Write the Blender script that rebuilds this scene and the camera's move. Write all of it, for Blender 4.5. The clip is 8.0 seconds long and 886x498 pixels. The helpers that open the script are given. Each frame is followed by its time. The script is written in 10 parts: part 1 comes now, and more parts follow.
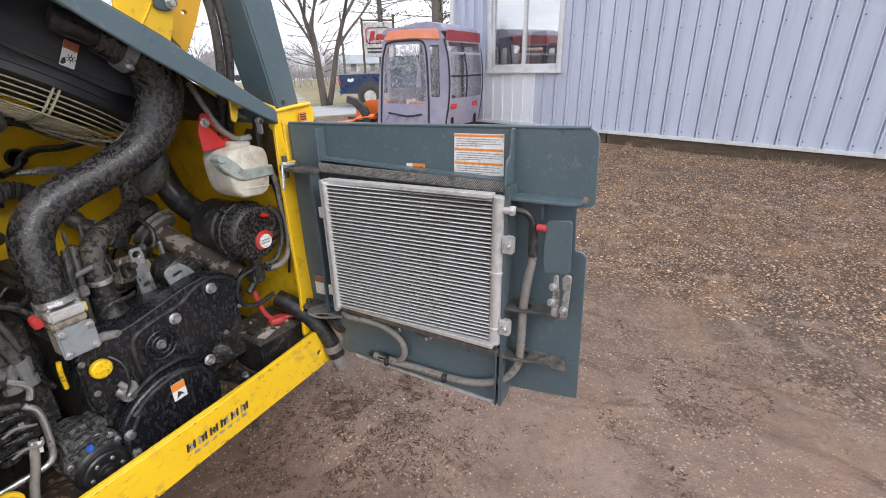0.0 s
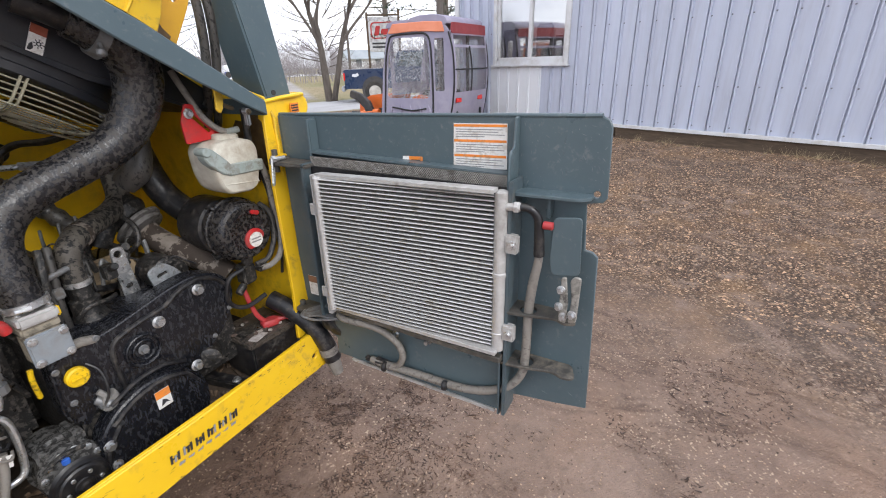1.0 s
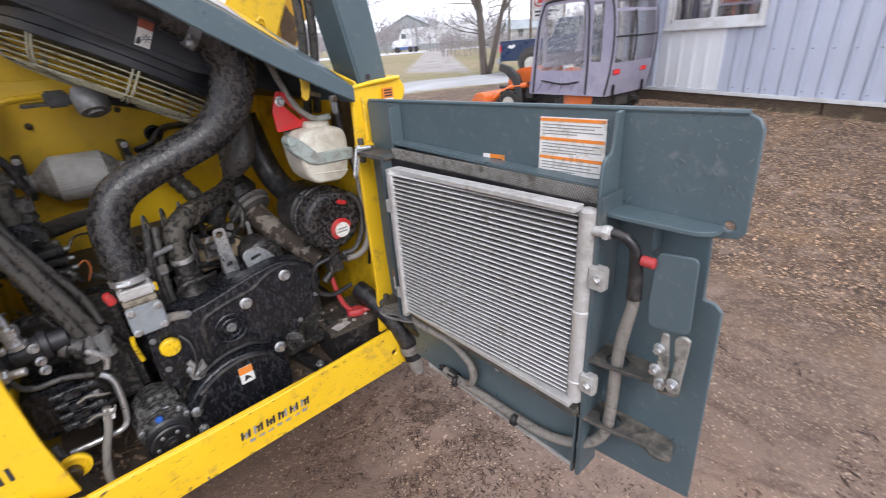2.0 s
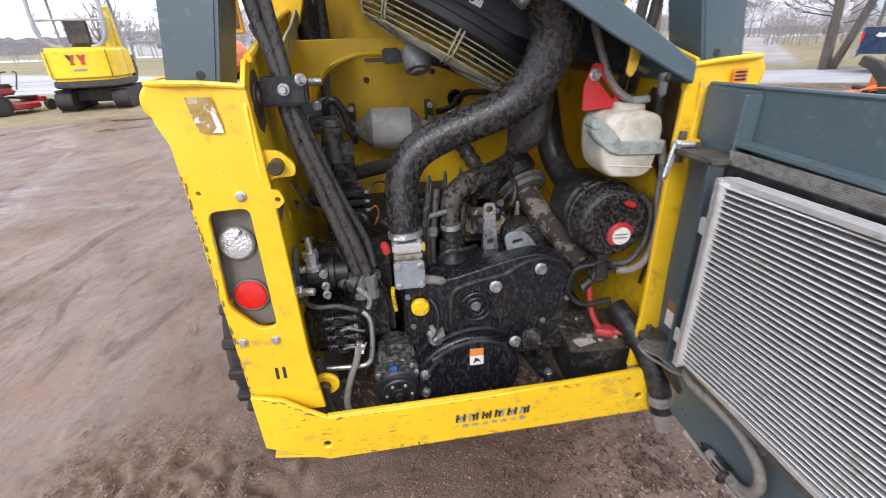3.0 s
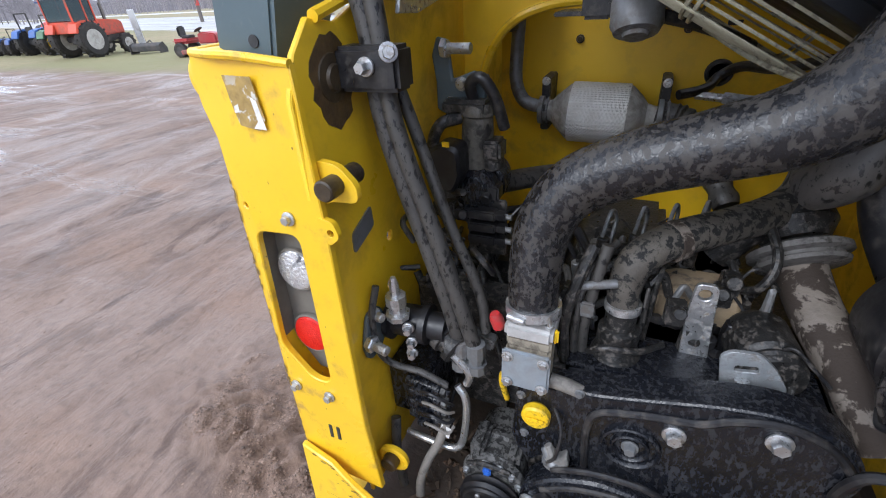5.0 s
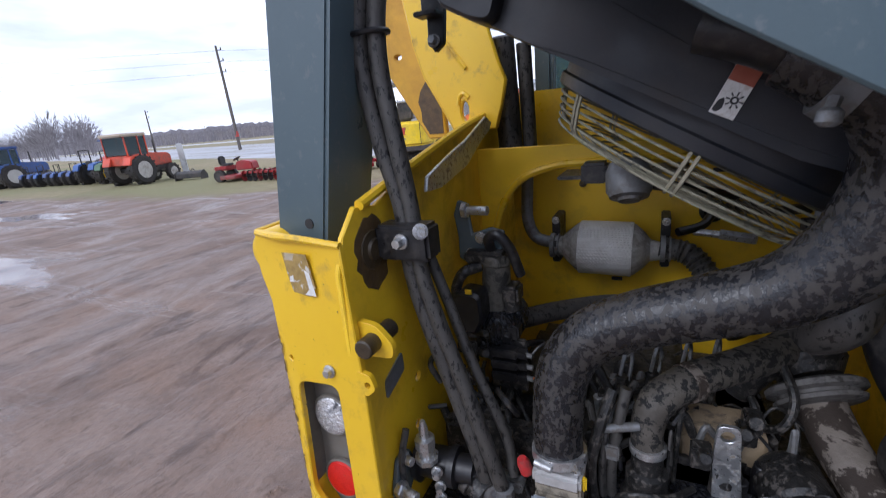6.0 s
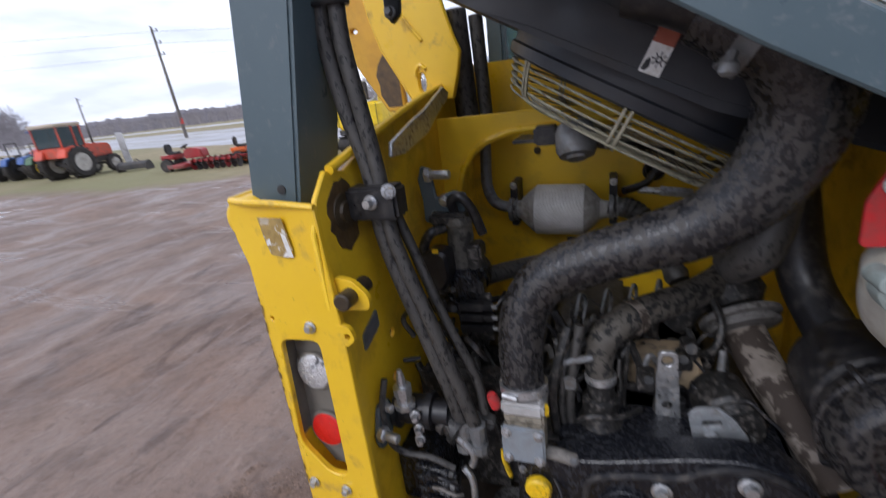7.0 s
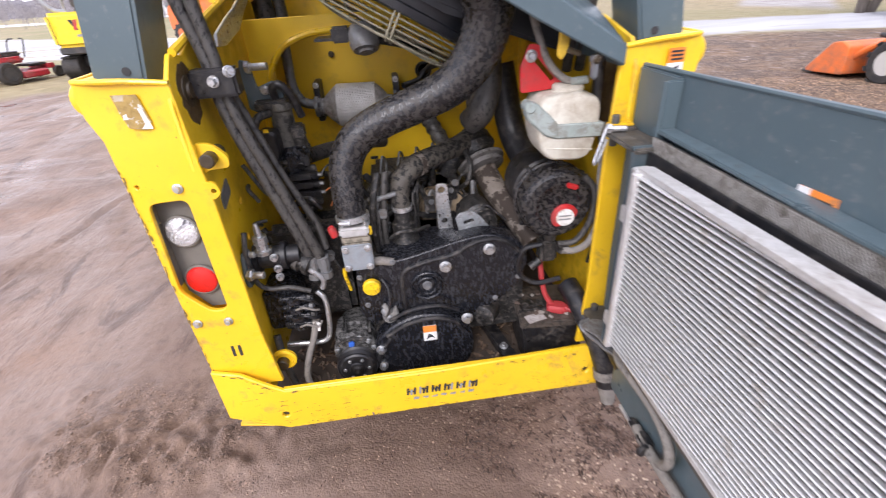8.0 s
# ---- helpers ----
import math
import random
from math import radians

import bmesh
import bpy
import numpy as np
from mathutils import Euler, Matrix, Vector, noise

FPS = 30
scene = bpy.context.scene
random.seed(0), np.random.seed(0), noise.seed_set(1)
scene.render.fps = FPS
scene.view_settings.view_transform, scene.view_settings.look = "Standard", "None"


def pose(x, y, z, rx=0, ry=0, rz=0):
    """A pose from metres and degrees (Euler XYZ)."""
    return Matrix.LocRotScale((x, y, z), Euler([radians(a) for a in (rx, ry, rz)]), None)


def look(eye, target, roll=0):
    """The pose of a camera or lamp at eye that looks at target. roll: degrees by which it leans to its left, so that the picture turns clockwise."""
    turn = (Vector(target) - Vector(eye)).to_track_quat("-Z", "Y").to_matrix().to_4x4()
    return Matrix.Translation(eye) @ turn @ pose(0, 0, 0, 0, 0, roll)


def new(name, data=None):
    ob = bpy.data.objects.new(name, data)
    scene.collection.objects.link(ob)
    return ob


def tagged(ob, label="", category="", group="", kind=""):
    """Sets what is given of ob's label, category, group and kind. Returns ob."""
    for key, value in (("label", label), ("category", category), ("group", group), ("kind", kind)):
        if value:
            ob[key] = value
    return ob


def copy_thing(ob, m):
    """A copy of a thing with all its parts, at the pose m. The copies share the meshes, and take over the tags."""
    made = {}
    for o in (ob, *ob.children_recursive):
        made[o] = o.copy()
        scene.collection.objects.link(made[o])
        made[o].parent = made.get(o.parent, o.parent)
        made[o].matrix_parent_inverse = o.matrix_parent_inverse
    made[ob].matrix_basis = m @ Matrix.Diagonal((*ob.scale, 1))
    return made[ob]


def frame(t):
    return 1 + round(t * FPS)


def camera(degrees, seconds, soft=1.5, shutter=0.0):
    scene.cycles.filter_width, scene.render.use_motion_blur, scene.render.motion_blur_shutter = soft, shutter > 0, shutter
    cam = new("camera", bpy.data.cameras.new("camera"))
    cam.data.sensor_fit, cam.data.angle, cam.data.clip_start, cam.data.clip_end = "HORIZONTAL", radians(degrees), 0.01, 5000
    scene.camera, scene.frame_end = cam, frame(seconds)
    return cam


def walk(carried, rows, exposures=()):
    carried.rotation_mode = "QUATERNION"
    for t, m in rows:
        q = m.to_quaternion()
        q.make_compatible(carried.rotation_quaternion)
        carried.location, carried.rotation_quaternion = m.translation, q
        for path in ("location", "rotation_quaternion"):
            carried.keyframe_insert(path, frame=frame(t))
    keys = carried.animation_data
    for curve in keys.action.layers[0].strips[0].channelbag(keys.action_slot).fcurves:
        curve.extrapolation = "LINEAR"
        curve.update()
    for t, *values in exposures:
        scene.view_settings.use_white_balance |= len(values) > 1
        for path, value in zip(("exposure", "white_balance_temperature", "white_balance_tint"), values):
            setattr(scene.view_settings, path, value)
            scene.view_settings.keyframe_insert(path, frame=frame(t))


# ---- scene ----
# ---- camera ----
cam = camera(89.9, 8.0, soft=1.0, shutter=0.25)
PATH = [
    (0, (0.015, -0.053, 1.356), (1.638, 0.841, 0.602), -1.1),
    (0.5, (0.014, -0.04, 1.352), (1.64, 0.848, 0.598), -1.2),
    (1, (0.099, -0.028, 1.331), (1.702, 0.886, 0.56), -1.5),
    (1.2, (0.174, -0.031, 1.325), (1.715, 0.963, 0.527), -2.6),
    (2.3, (0.379, -0.046, 1.343), (1.272, 1.530, 0.497), -4.0),
    (2.5, (0.355, -0.015, 1.334), (0.998, 1.680, 0.486), -3.9),
    (3, (0.359, 0.170, 1.309), (0.602, 1.960, 0.451), -2.1),
    (3.5, (0.395, 0.381, 1.307), (0.438, 2.141, 0.358), -1.4),
    (4, (0.487, 0.564, 1.292), (-0.004, 2.232, 0.305), -1.4),
    (4.2, (0.511, 0.614, 1.286), (-0.106, 2.202, 0.238), -1.5),
    (5.3, (0.524, 0.671, 1.328), (-0.244, 2.262, 0.39), -4.1),
    (5.5, (0.522, 0.66, 1.357), (-0.28, 2.301, 0.543), -4.3),
    (6, (0.536, 0.627, 1.406), (-0.312, 2.348, 0.842), -5.4),
    (6.5, (0.556, 0.605, 1.443), (-0.323, 2.363, 1.074), -7.0),
    (7, (0.556, 0.556, 1.385), (-0.139, 2.312, 0.725), -7.0),
    (7.5, (0.501, 0.369, 1.324), (0.301, 2.117, 0.372), -3.6),
    (8, (0.551, 0.145, 1.367), (0.703, 1.863, 0.355), -3.9),
]
walk(cam, [(t, look(eye, target, roll)) for t, eye, target, roll in PATH], [(0, 1.08, 6500, 10), (1.2, 1.08, 6500, 10), (2.5, 1.2, 6350, 13), (3.5, 1.22, 6350, 11), (4.2, 1.24, 6250, 11), (5.5, 1.06, 5750, 9), (6.0, 0.55, 5750, 14), (6.5, 0.32, 5800, 17), (7.0, 0.5, 6000, 14), (7.5, 1.38, 6350, 17), (8, 1.5, 6400, 18)])

# ---- world and sun: an overcast sky with soft cloud layers ----
SUN_EL, SUN_AZ = 38.0, 200.0
world = bpy.data.worlds.new("overcast_sky")
scene.world = world
world.use_nodes = True
wt = world.node_tree
wt.nodes.clear()
w_out = wt.nodes.new("ShaderNodeOutputWorld")
w_bg = wt.nodes.new("ShaderNodeBackground")
w_sky = wt.nodes.new("ShaderNodeTexSky")
w_sky.sky_type, w_sky.sun_disc = "NISHITA", False
w_sky.sun_elevation, w_sky.sun_rotation = radians(SUN_EL), radians(SUN_AZ)
w_co = wt.nodes.new("ShaderNodeTexCoord")
w_map = wt.nodes.new("ShaderNodeMapping")
w_map.inputs["Scale"].default_value = (1.6, 1.6, 7.0)
w_noise = wt.nodes.new("ShaderNodeTexNoise")
w_noise.inputs["Scale"].default_value, w_noise.inputs["Detail"].default_value, w_noise.inputs["Roughness"].default_value = 1.7, 7.0, 0.55
w_ramp = wt.nodes.new("ShaderNodeValToRGB")
w_ramp.color_ramp.elements[0].position, w_ramp.color_ramp.elements[0].color = 0.38, (6.3, 6.6, 7.8, 1)
w_ramp.color_ramp.elements[1].position, w_ramp.color_ramp.elements[1].color = 0.64, (10.1, 10.3, 10.8, 1)
w_mix = wt.nodes.new("ShaderNodeMix")
w_mix.data_type = "RGBA"
w_mix.inputs["Factor"].default_value = 0.9
wt.links.new(w_co.outputs["Generated"], w_map.inputs["Vector"])
wt.links.new(w_map.outputs["Vector"], w_noise.inputs["Vector"])
wt.links.new(w_noise.outputs["Fac"], w_ramp.inputs["Fac"])
wt.links.new(w_sky.outputs["Color"], w_mix.inputs["A"])
wt.links.new(w_ramp.outputs["Color"], w_mix.inputs["B"])
wt.links.new(w_mix.outputs["Result"], w_bg.inputs["Color"])
w_bg.inputs["Strength"].default_value = 0.1
wt.links.new(w_bg.outputs["Background"], w_out.inputs["Surface"])
sun = new("sun", bpy.data.lights.new("sun", "SUN"))
sun.data.energy, sun.data.angle, sun.data.color = 0.8, radians(25), (1.0, 0.97, 0.93)
sun.matrix_world = pose(0, 0, 30, 90 - SUN_EL, 0, 180 - SUN_AZ)

G = -0.06  # the yard's level
# ---- materials ----
def surface(name, c1, c2, scale=8.0, rough=0.5, metal=0.0, bump=0.1, bscale=None, dirt=None, dscale=30.0, damt=0.5, soft=0.06, spec=0.5, fine=None, rvar=0.15, coat=0.0, stretch=(1, 1, 1), island=0.0, patch=True, drough=0.85):
    """A surface in two tones with grain, relief and, with dirt, patches of another colour (damt: the share that they cover)."""
    m = bpy.data.materials.new(name)
    m.use_nodes = True
    nt = m.node_tree
    b = nt.nodes["Principled BSDF"]
    geo = nt.nodes.new("ShaderNodeNewGeometry")
    mp = nt.nodes.new("ShaderNodeMapping")
    mp.inputs["Scale"].default_value = stretch
    nt.links.new(geo.outputs["Position"], mp.inputs["Vector"])

    def tex(s, detail=6.0, r=0.6, distortion=0.0):
        n = nt.nodes.new("ShaderNodeTexNoise")
        n.inputs["Scale"].default_value, n.inputs["Detail"].default_value, n.inputs["Roughness"].default_value, n.inputs["Distortion"].default_value = s, detail, r, distortion
        nt.links.new(mp.outputs["Vector"], n.inputs["Vector"])
        return n.outputs["Fac"]

    def ramp(fac, a, z):
        n = nt.nodes.new("ShaderNodeMapRange")
        n.inputs["From Min"].default_value, n.inputs["From Max"].default_value = a, z
        nt.links.new(fac, n.inputs["Value"])
        return n.outputs["Result"]

    def mix(fac, a, z):
        n = nt.nodes.new("ShaderNodeMix")
        n.data_type = "RGBA"
        for key, v in (("Factor", fac), ("A", a), ("B", z)):
            if isinstance(v, tuple):
                n.inputs[key].default_value = (*v[:3], 1)
            elif isinstance(v, float):
                n.inputs[key].default_value = v
            else:
                nt.links.new(v, n.inputs[key])
        return n.outputs["Result"]

    big = tex(scale)
    col = mix(ramp(big, 0.3, 0.7), c1, c2)
    if fine:
        col = mix(ramp(tex(scale * 14, 3.0), 0.45, 0.75), col, fine)
    r = ramp(tex(scale * 2.3), 0.25, 0.75)
    rr = nt.nodes.new("ShaderNodeMapRange")
    rr.inputs["To Min"].default_value, rr.inputs["To Max"].default_value = max(0.02, rough - rvar), min(1, rough + rvar)
    nt.links.new(r, rr.inputs["Value"])
    rough_out = rr.outputs["Result"]
    if island:
        gi = nt.nodes.new("ShaderNodeHueSaturation")
        k = nt.nodes.new("ShaderNodeMapRange")
        k.inputs["To Min"].default_value, k.inputs["To Max"].default_value = 1 - island, 1 + island
        nt.links.new(geo.outputs["Random Per Island"], k.inputs["Value"])
        nt.links.new(k.outputs["Result"], gi.inputs["Value"])
        nt.links.new(col, gi.inputs["Color"])
        col = gi.outputs["Color"]
    if dirt:
        th = 0.62 - 0.24 * damt
        d = ramp(tex(dscale, 7.0, 0.65, 0.3), th - soft, th + soft)
        d2 = ramp(tex(dscale * 0.17, 3.0), 0.35, 0.6)
        mul = nt.nodes.new("ShaderNodeMath")
        mul.operation = "MULTIPLY"
        nt.links.new(d, mul.inputs[0])
        if patch:
            nt.links.new(d2, mul.inputs[1])
        else:
            mul.inputs[1].default_value = 1.0
        col = mix(mul.outputs[0], col, dirt)
        rm = nt.nodes.new("ShaderNodeMix")
        nt.links.new(mul.outputs[0], rm.inputs["Factor"])
        nt.links.new(rough_out, rm.inputs["A"])
        rm.inputs["B"].default_value = drough
        rough_out = rm.outputs["Result"]
        if metal:
            mm = nt.nodes.new("ShaderNodeMix")
            nt.links.new(mul.outputs[0], mm.inputs["Factor"])
            mm.inputs["A"].default_value, mm.inputs["B"].default_value = metal, 0.0
            nt.links.new(mm.outputs["Result"], b.inputs["Metallic"])
    elif metal:
        b.inputs["Metallic"].default_value = metal
    nt.links.new(col, b.inputs["Base Color"])
    nt.links.new(rough_out, b.inputs["Roughness"])
    b.inputs["Specular IOR Level"].default_value = spec
    if coat:
        b.inputs["Coat Weight"].default_value, b.inputs["Coat Roughness"].default_value = coat, 0.15
    if bump:
        bp = nt.nodes.new("ShaderNodeBump")
        bp.inputs["Strength"].default_value, bp.inputs["Distance"].default_value = bump, 0.004
        nt.links.new(tex(bscale or scale * 6, 4.0), bp.inputs["Height"])
        nt.links.new(bp.outputs["Normal"], b.inputs["Normal"])
    return m


def glass(name, tint=(0.9, 0.95, 0.95), rough=0.02, alpha=0.25):
    m = bpy.data.materials.new(name)
    m.use_nodes = True
    nt = m.node_tree
    b = nt.nodes["Principled BSDF"]
    b.inputs["Base Color"].default_value = (*tint, 1)
    b.inputs["Roughness"].default_value = rough
    b.inputs["Alpha"].default_value = alpha
    b.inputs["Specular IOR Level"].default_value = 0.8
    return m


DUST = (0.17, 0.145, 0.12)
MUD = (0.10, 0.075, 0.055)
YELLOW = surface("yellow_paint", (0.80, 0.490, 0.013), (0.85, 0.545, 0.018), 5, 0.36, bump=0.04, bscale=180, dirt=(0.42, 0.25, 0.05), dscale=22, damt=-0.10, soft=0.09, coat=0.2)
YELLOW_IN = surface("yellow_paint_grimy", (0.78, 0.480, 0.013), (0.84, 0.54, 0.018), 6, 0.42, bump=0.06, bscale=150, dirt=(0.22, 0.130, 0.04), dscale=12, damt=0.16, soft=0.13)
YELLOW_ARM = surface("yellow_paint_brown_film", (0.60, 0.315, 0.020), (0.70, 0.40, 0.020), 4, 0.42, bump=0.05, bscale=150, dirt=(0.30, 0.16, 0.03), dscale=9, damt=0.12, soft=0.2)
YELLOW_BAY = surface("yellow_paint_light_grime", (0.80, 0.50, 0.013), (0.85, 0.55, 0.018), 6, 0.38, bump=0.05, bscale=150, dirt=(0.36, 0.22, 0.05), dscale=9, damt=0.02, soft=0.14)
GREY = surface("blue_grey_paint", (0.074, 0.107, 0.122), (0.090, 0.126, 0.140), 5, 0.38, bump=0.06, bscale=160, dirt=(0.150, 0.168, 0.178), dscale=55, damt=-0.02, soft=0.06)
GREY_IN = surface("blue_grey_paint_dusty", (0.060, 0.086, 0.100), (0.074, 0.102, 0.116), 7, 0.5, bump=0.08, bscale=150, dirt=(0.13, 0.13, 0.12), dscale=26, damt=0.18, soft=0.12)
BLACK_MUDDY = surface("black_rubber_with_dried_mud", (0.008, 0.008, 0.010), (0.015, 0.015, 0.017), 20, 0.24, bump=0.5, bscale=110, dirt=(0.046, 0.041, 0.037), dscale=96, damt=0.42, soft=0.03, rvar=0.06, patch=False, drough=0.55, stretch=(1, 1, 0.8))
BLACK_COVER = surface("black_cover_with_dried_splashes", (0.0065, 0.0075, 0.0105), (0.011, 0.012, 0.016), 14, 0.22, bump=0.4, bscale=120, dirt=(0.027, 0.028, 0.032), dscale=130, damt=0.28, soft=0.030, rvar=0.06, patch=False, drough=0.55, stretch=(1, 1, 0.45))
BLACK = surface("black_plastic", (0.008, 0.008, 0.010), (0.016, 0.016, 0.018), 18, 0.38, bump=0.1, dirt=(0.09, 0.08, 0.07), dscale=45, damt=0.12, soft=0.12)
CAST = surface("dark_oily_casting", (0.011, 0.011, 0.011), (0.026, 0.025, 0.024), 25, 0.36, bump=0.5, bscale=120, dirt=(0.095, 0.084, 0.074), dscale=90, damt=0.26, soft=0.03, patch=False, drough=0.7)
RUBBER_GREY = surface("dusty_grey_hose", (0.19, 0.175, 0.155), (0.25, 0.23, 0.205), 30, 0.65, bump=0.25, bscale=200, dirt=(0.10, 0.09, 0.08), dscale=60, damt=0.3)
RUBBER_DUSTY = surface("dusty_black_hose", (0.046, 0.043, 0.040), (0.080, 0.075, 0.069), 24, 0.5, bump=0.2, bscale=120, dirt=(0.008, 0.008, 0.009), dscale=110, damt=0.22, soft=0.02, patch=False, drough=0.3, stretch=(1, 1, 0.6))
ALU = surface("dull_aluminium", (0.50, 0.495, 0.485), (0.64, 0.635, 0.625), 30, 0.5, metal=0.5, bump=0.15, bscale=220, dirt=(0.27, 0.25, 0.225), dscale=26, damt=0.32, soft=0.15)
ALU_FINS = surface("dusty_aluminium_fins", (0.19, 0.184, 0.178), (0.27, 0.262, 0.25), 18, 0.6, metal=0.3, bump=0.1, dirt=(0.11, 0.098, 0.086), dscale=16, damt=0.45, soft=0.2)
ZINC = surface("zinc_plated_steel", (0.50, 0.51, 0.52), (0.62, 0.63, 0.64), 60, 0.34, metal=0.9, bump=0.1, dirt=(0.22, 0.19, 0.16), dscale=90, damt=0.25)
STEEL_GREY = surface("dusty_steel", (0.17, 0.175, 0.18), (0.24, 0.245, 0.25), 24, 0.48, metal=0.45, bump=0.2, dirt=(0.12, 0.105, 0.09), dscale=55, damt=0.42, soft=0.08)
RUST = surface("flaking_pipe", (0.145, 0.120, 0.098), (0.22, 0.19, 0.16), 30, 0.7, bump=0.4, bscale=150, dirt=(0.040, 0.029, 0.022), dscale=17, damt=0.60, soft=0.02, patch=False)
CHARGE = surface("dust_caked_rubber", (0.055, 0.048, 0.040), (0.11, 0.097, 0.080), 24, 0.6, bump=0.5, bscale=110, dirt=(0.012, 0.012, 0.012), dscale=60, damt=0.42, soft=0.03, patch=False)
TAN = surface("tan_cast_cover", (0.36, 0.27, 0.17), (0.44, 0.34, 0.22), 20, 0.6, bump=0.3, dirt=(0.2, 0.16, 0.12), dscale=30, damt=0.3)
SHEEN_SILVER = surface("embossed_silver_shield", (0.58, 0.575, 0.56), (0.68, 0.675, 0.66), 20, 0.32, metal=0.3, bump=0.6, bscale=230, dirt=(0.36, 0.33, 0.30), dscale=15, damt=0.2, soft=0.2)
TANK = surface("milky_plastic_tank", (0.56, 0.54, 0.46), (0.66, 0.64, 0.56), 9, 0.42, bump=0.1, dirt=(0.36, 0.30, 0.23), dscale=22, damt=0.30, soft=0.16)
TANK_BAND = surface("mossy_grey_strap", (0.26, 0.31, 0.29), (0.34, 0.38, 0.36), 14, 0.7, bump=0.2, dirt=(0.2, 0.19, 0.16), dscale=40, damt=0.4)
RED = surface("red_plastic", (0.46, 0.014, 0.016), (0.56, 0.024, 0.026), 20, 0.4, bump=0.05, dirt=(0.16, 0.06, 0.05), dscale=40, damt=0.35, soft=0.12)
RED_DULL = surface("faded_red_rubber", (0.36, 0.03, 0.035), (0.45, 0.05, 0.05), 30, 0.5, bump=0.1)
YELLOW_CAP = surface("yellow_plastic", (0.85, 0.58, 0.01), (0.80, 0.5, 0.01), 40, 0.4, bump=0.05, dirt=(0.2, 0.13, 0.03), dscale=90, damt=0.3)
WHITE = surface("white_label", (0.74, 0.73, 0.70), (0.80, 0.79, 0.77), 30, 0.5, bump=0.02, dirt=(0.5, 0.45, 0.38), dscale=60, damt=0.3)
ORANGE_LABEL = surface("orange_label", (0.78, 0.22, 0.03), (0.82, 0.27, 0.04), 30, 0.5, bump=0.02, dirt=(0.4, 0.2, 0.1), dscale=60, damt=0.3)
INK = surface("black_ink", (0.02, 0.02, 0.022), (0.035, 0.035, 0.04), 40, 0.6, bump=0)
INK_GREY = surface("grey_ink", (0.22, 0.22, 0.22), (0.30, 0.30, 0.30), 40, 0.6, bump=0)
LENS_RED = surface("red_lamp_lens", (0.62, 0.01, 0.008), (0.75, 0.02, 0.012), 80, 0.15, bump=0.6, bscale=300)
LENS_CLEAR = surface("clear_lamp_reflector", (0.70, 0.71, 0.73), (0.85, 0.86, 0.88), 90, 0.12, metal=0.6, bump=1.0, bscale=140, dirt=(0.10, 0.10, 0.11), dscale=50, damt=0.2, soft=0.03)
BARE = surface("bare_chipped_primer", (0.24, 0.16, 0.05), (0.45, 0.30, 0.09), 60, 0.7, bump=0.2, dirt=(0.65, 0.63, 0.58), dscale=55, damt=0.25, soft=0.02)
GREASE = surface("dark_grease", (0.030, 0.022, 0.015), (0.07, 0.048, 0.022), 30, 0.42, bump=0.4, bscale=80)
TYRE = surface("tyre_rubber", (0.016, 0.015, 0.015), (0.030, 0.028, 0.026), 10, 0.75, bump=0.3, dirt=(0.070, 0.056, 0.046), dscale=9, damt=0.35, soft=0.15)
RECESS = surface("dusty_lamp_backing", (0.15, 0.138, 0.118), (0.195, 0.178, 0.150), 9, 0.6, bump=0.1, dirt=(0.10, 0.088, 0.072), dscale=18, damt=0.3, soft=0.15)
MESH = surface("galvanised_mesh", (0.34, 0.325, 0.30), (0.46, 0.44, 0.41), 60, 0.6, metal=0.3, bump=0.1, dirt=(0.16, 0.14, 0.12), dscale=50, damt=0.4)
SCUFF = surface("scuffed_primer_and_rust", (0.10, 0.065, 0.03), (0.28, 0.18, 0.06), 90, 0.75, bump=0.3)
STAIN = surface("rust_brown_grease_stain", (0.055, 0.034, 0.018), (0.13, 0.080, 0.030), 45, 0.5, bump=0.4, bscale=120)

SHROUD = surface("dusty_black_shroud", (0.009, 0.012, 0.018), (0.016, 0.020, 0.028), 9, 0.42, bump=0.15, bscale=60, dirt=(0.050, 0.044, 0.041), dscale=9, damt=0.34, soft=0.2, spec=0.5)
COMP = surface("dirty_cast_aluminium", (0.10, 0.098, 0.094), (0.17, 0.166, 0.158), 30, 0.5, metal=0.3, bump=0.4, bscale=120, dirt=(0.02, 0.019, 0.018), dscale=80, damt=0.45, soft=0.03, patch=False)


def embossed(m, scale, depth):
    """Adds a pressed dot pattern to a surface's relief."""
    nt = m.node_tree
    b = nt.nodes["Principled BSDF"]
    geo = nt.nodes.new("ShaderNodeNewGeometry")
    mp = nt.nodes.new("ShaderNodeMapping")
    mp.inputs["Rotation"].default_value = (0.785, 0, 0.785)
    v = nt.nodes.new("ShaderNodeTexVoronoi")
    v.inputs["Scale"].default_value, v.inputs["Randomness"].default_value = scale, 0.12
    bp = nt.nodes.new("ShaderNodeBump")
    bp.inputs["Strength"].default_value, bp.inputs["Distance"].default_value = 1.0, depth
    nt.links.new(geo.outputs["Position"], mp.inputs["Vector"])
    nt.links.new(mp.outputs["Vector"], v.inputs["Vector"])
    nt.links.new(v.outputs["Distance"], bp.inputs["Height"])
    nt.links.new(bp.outputs["Normal"], b.inputs["Normal"])
    return m


embossed(SHEEN_SILVER, 150.0, 0.004)
# ---- building tools ----
AX = {"x": (1, 2, 0), "y": (0, 2, 1), "z": (0, 1, 2)}
WHERE = {}


def thing(name, at, label, category, group="", kind=""):
    ob = new(name)
    ob.empty_display_size = 0.1
    ob.location = at
    WHERE[ob.name] = Vector(at)
    return tagged(ob, label, category, group, kind)


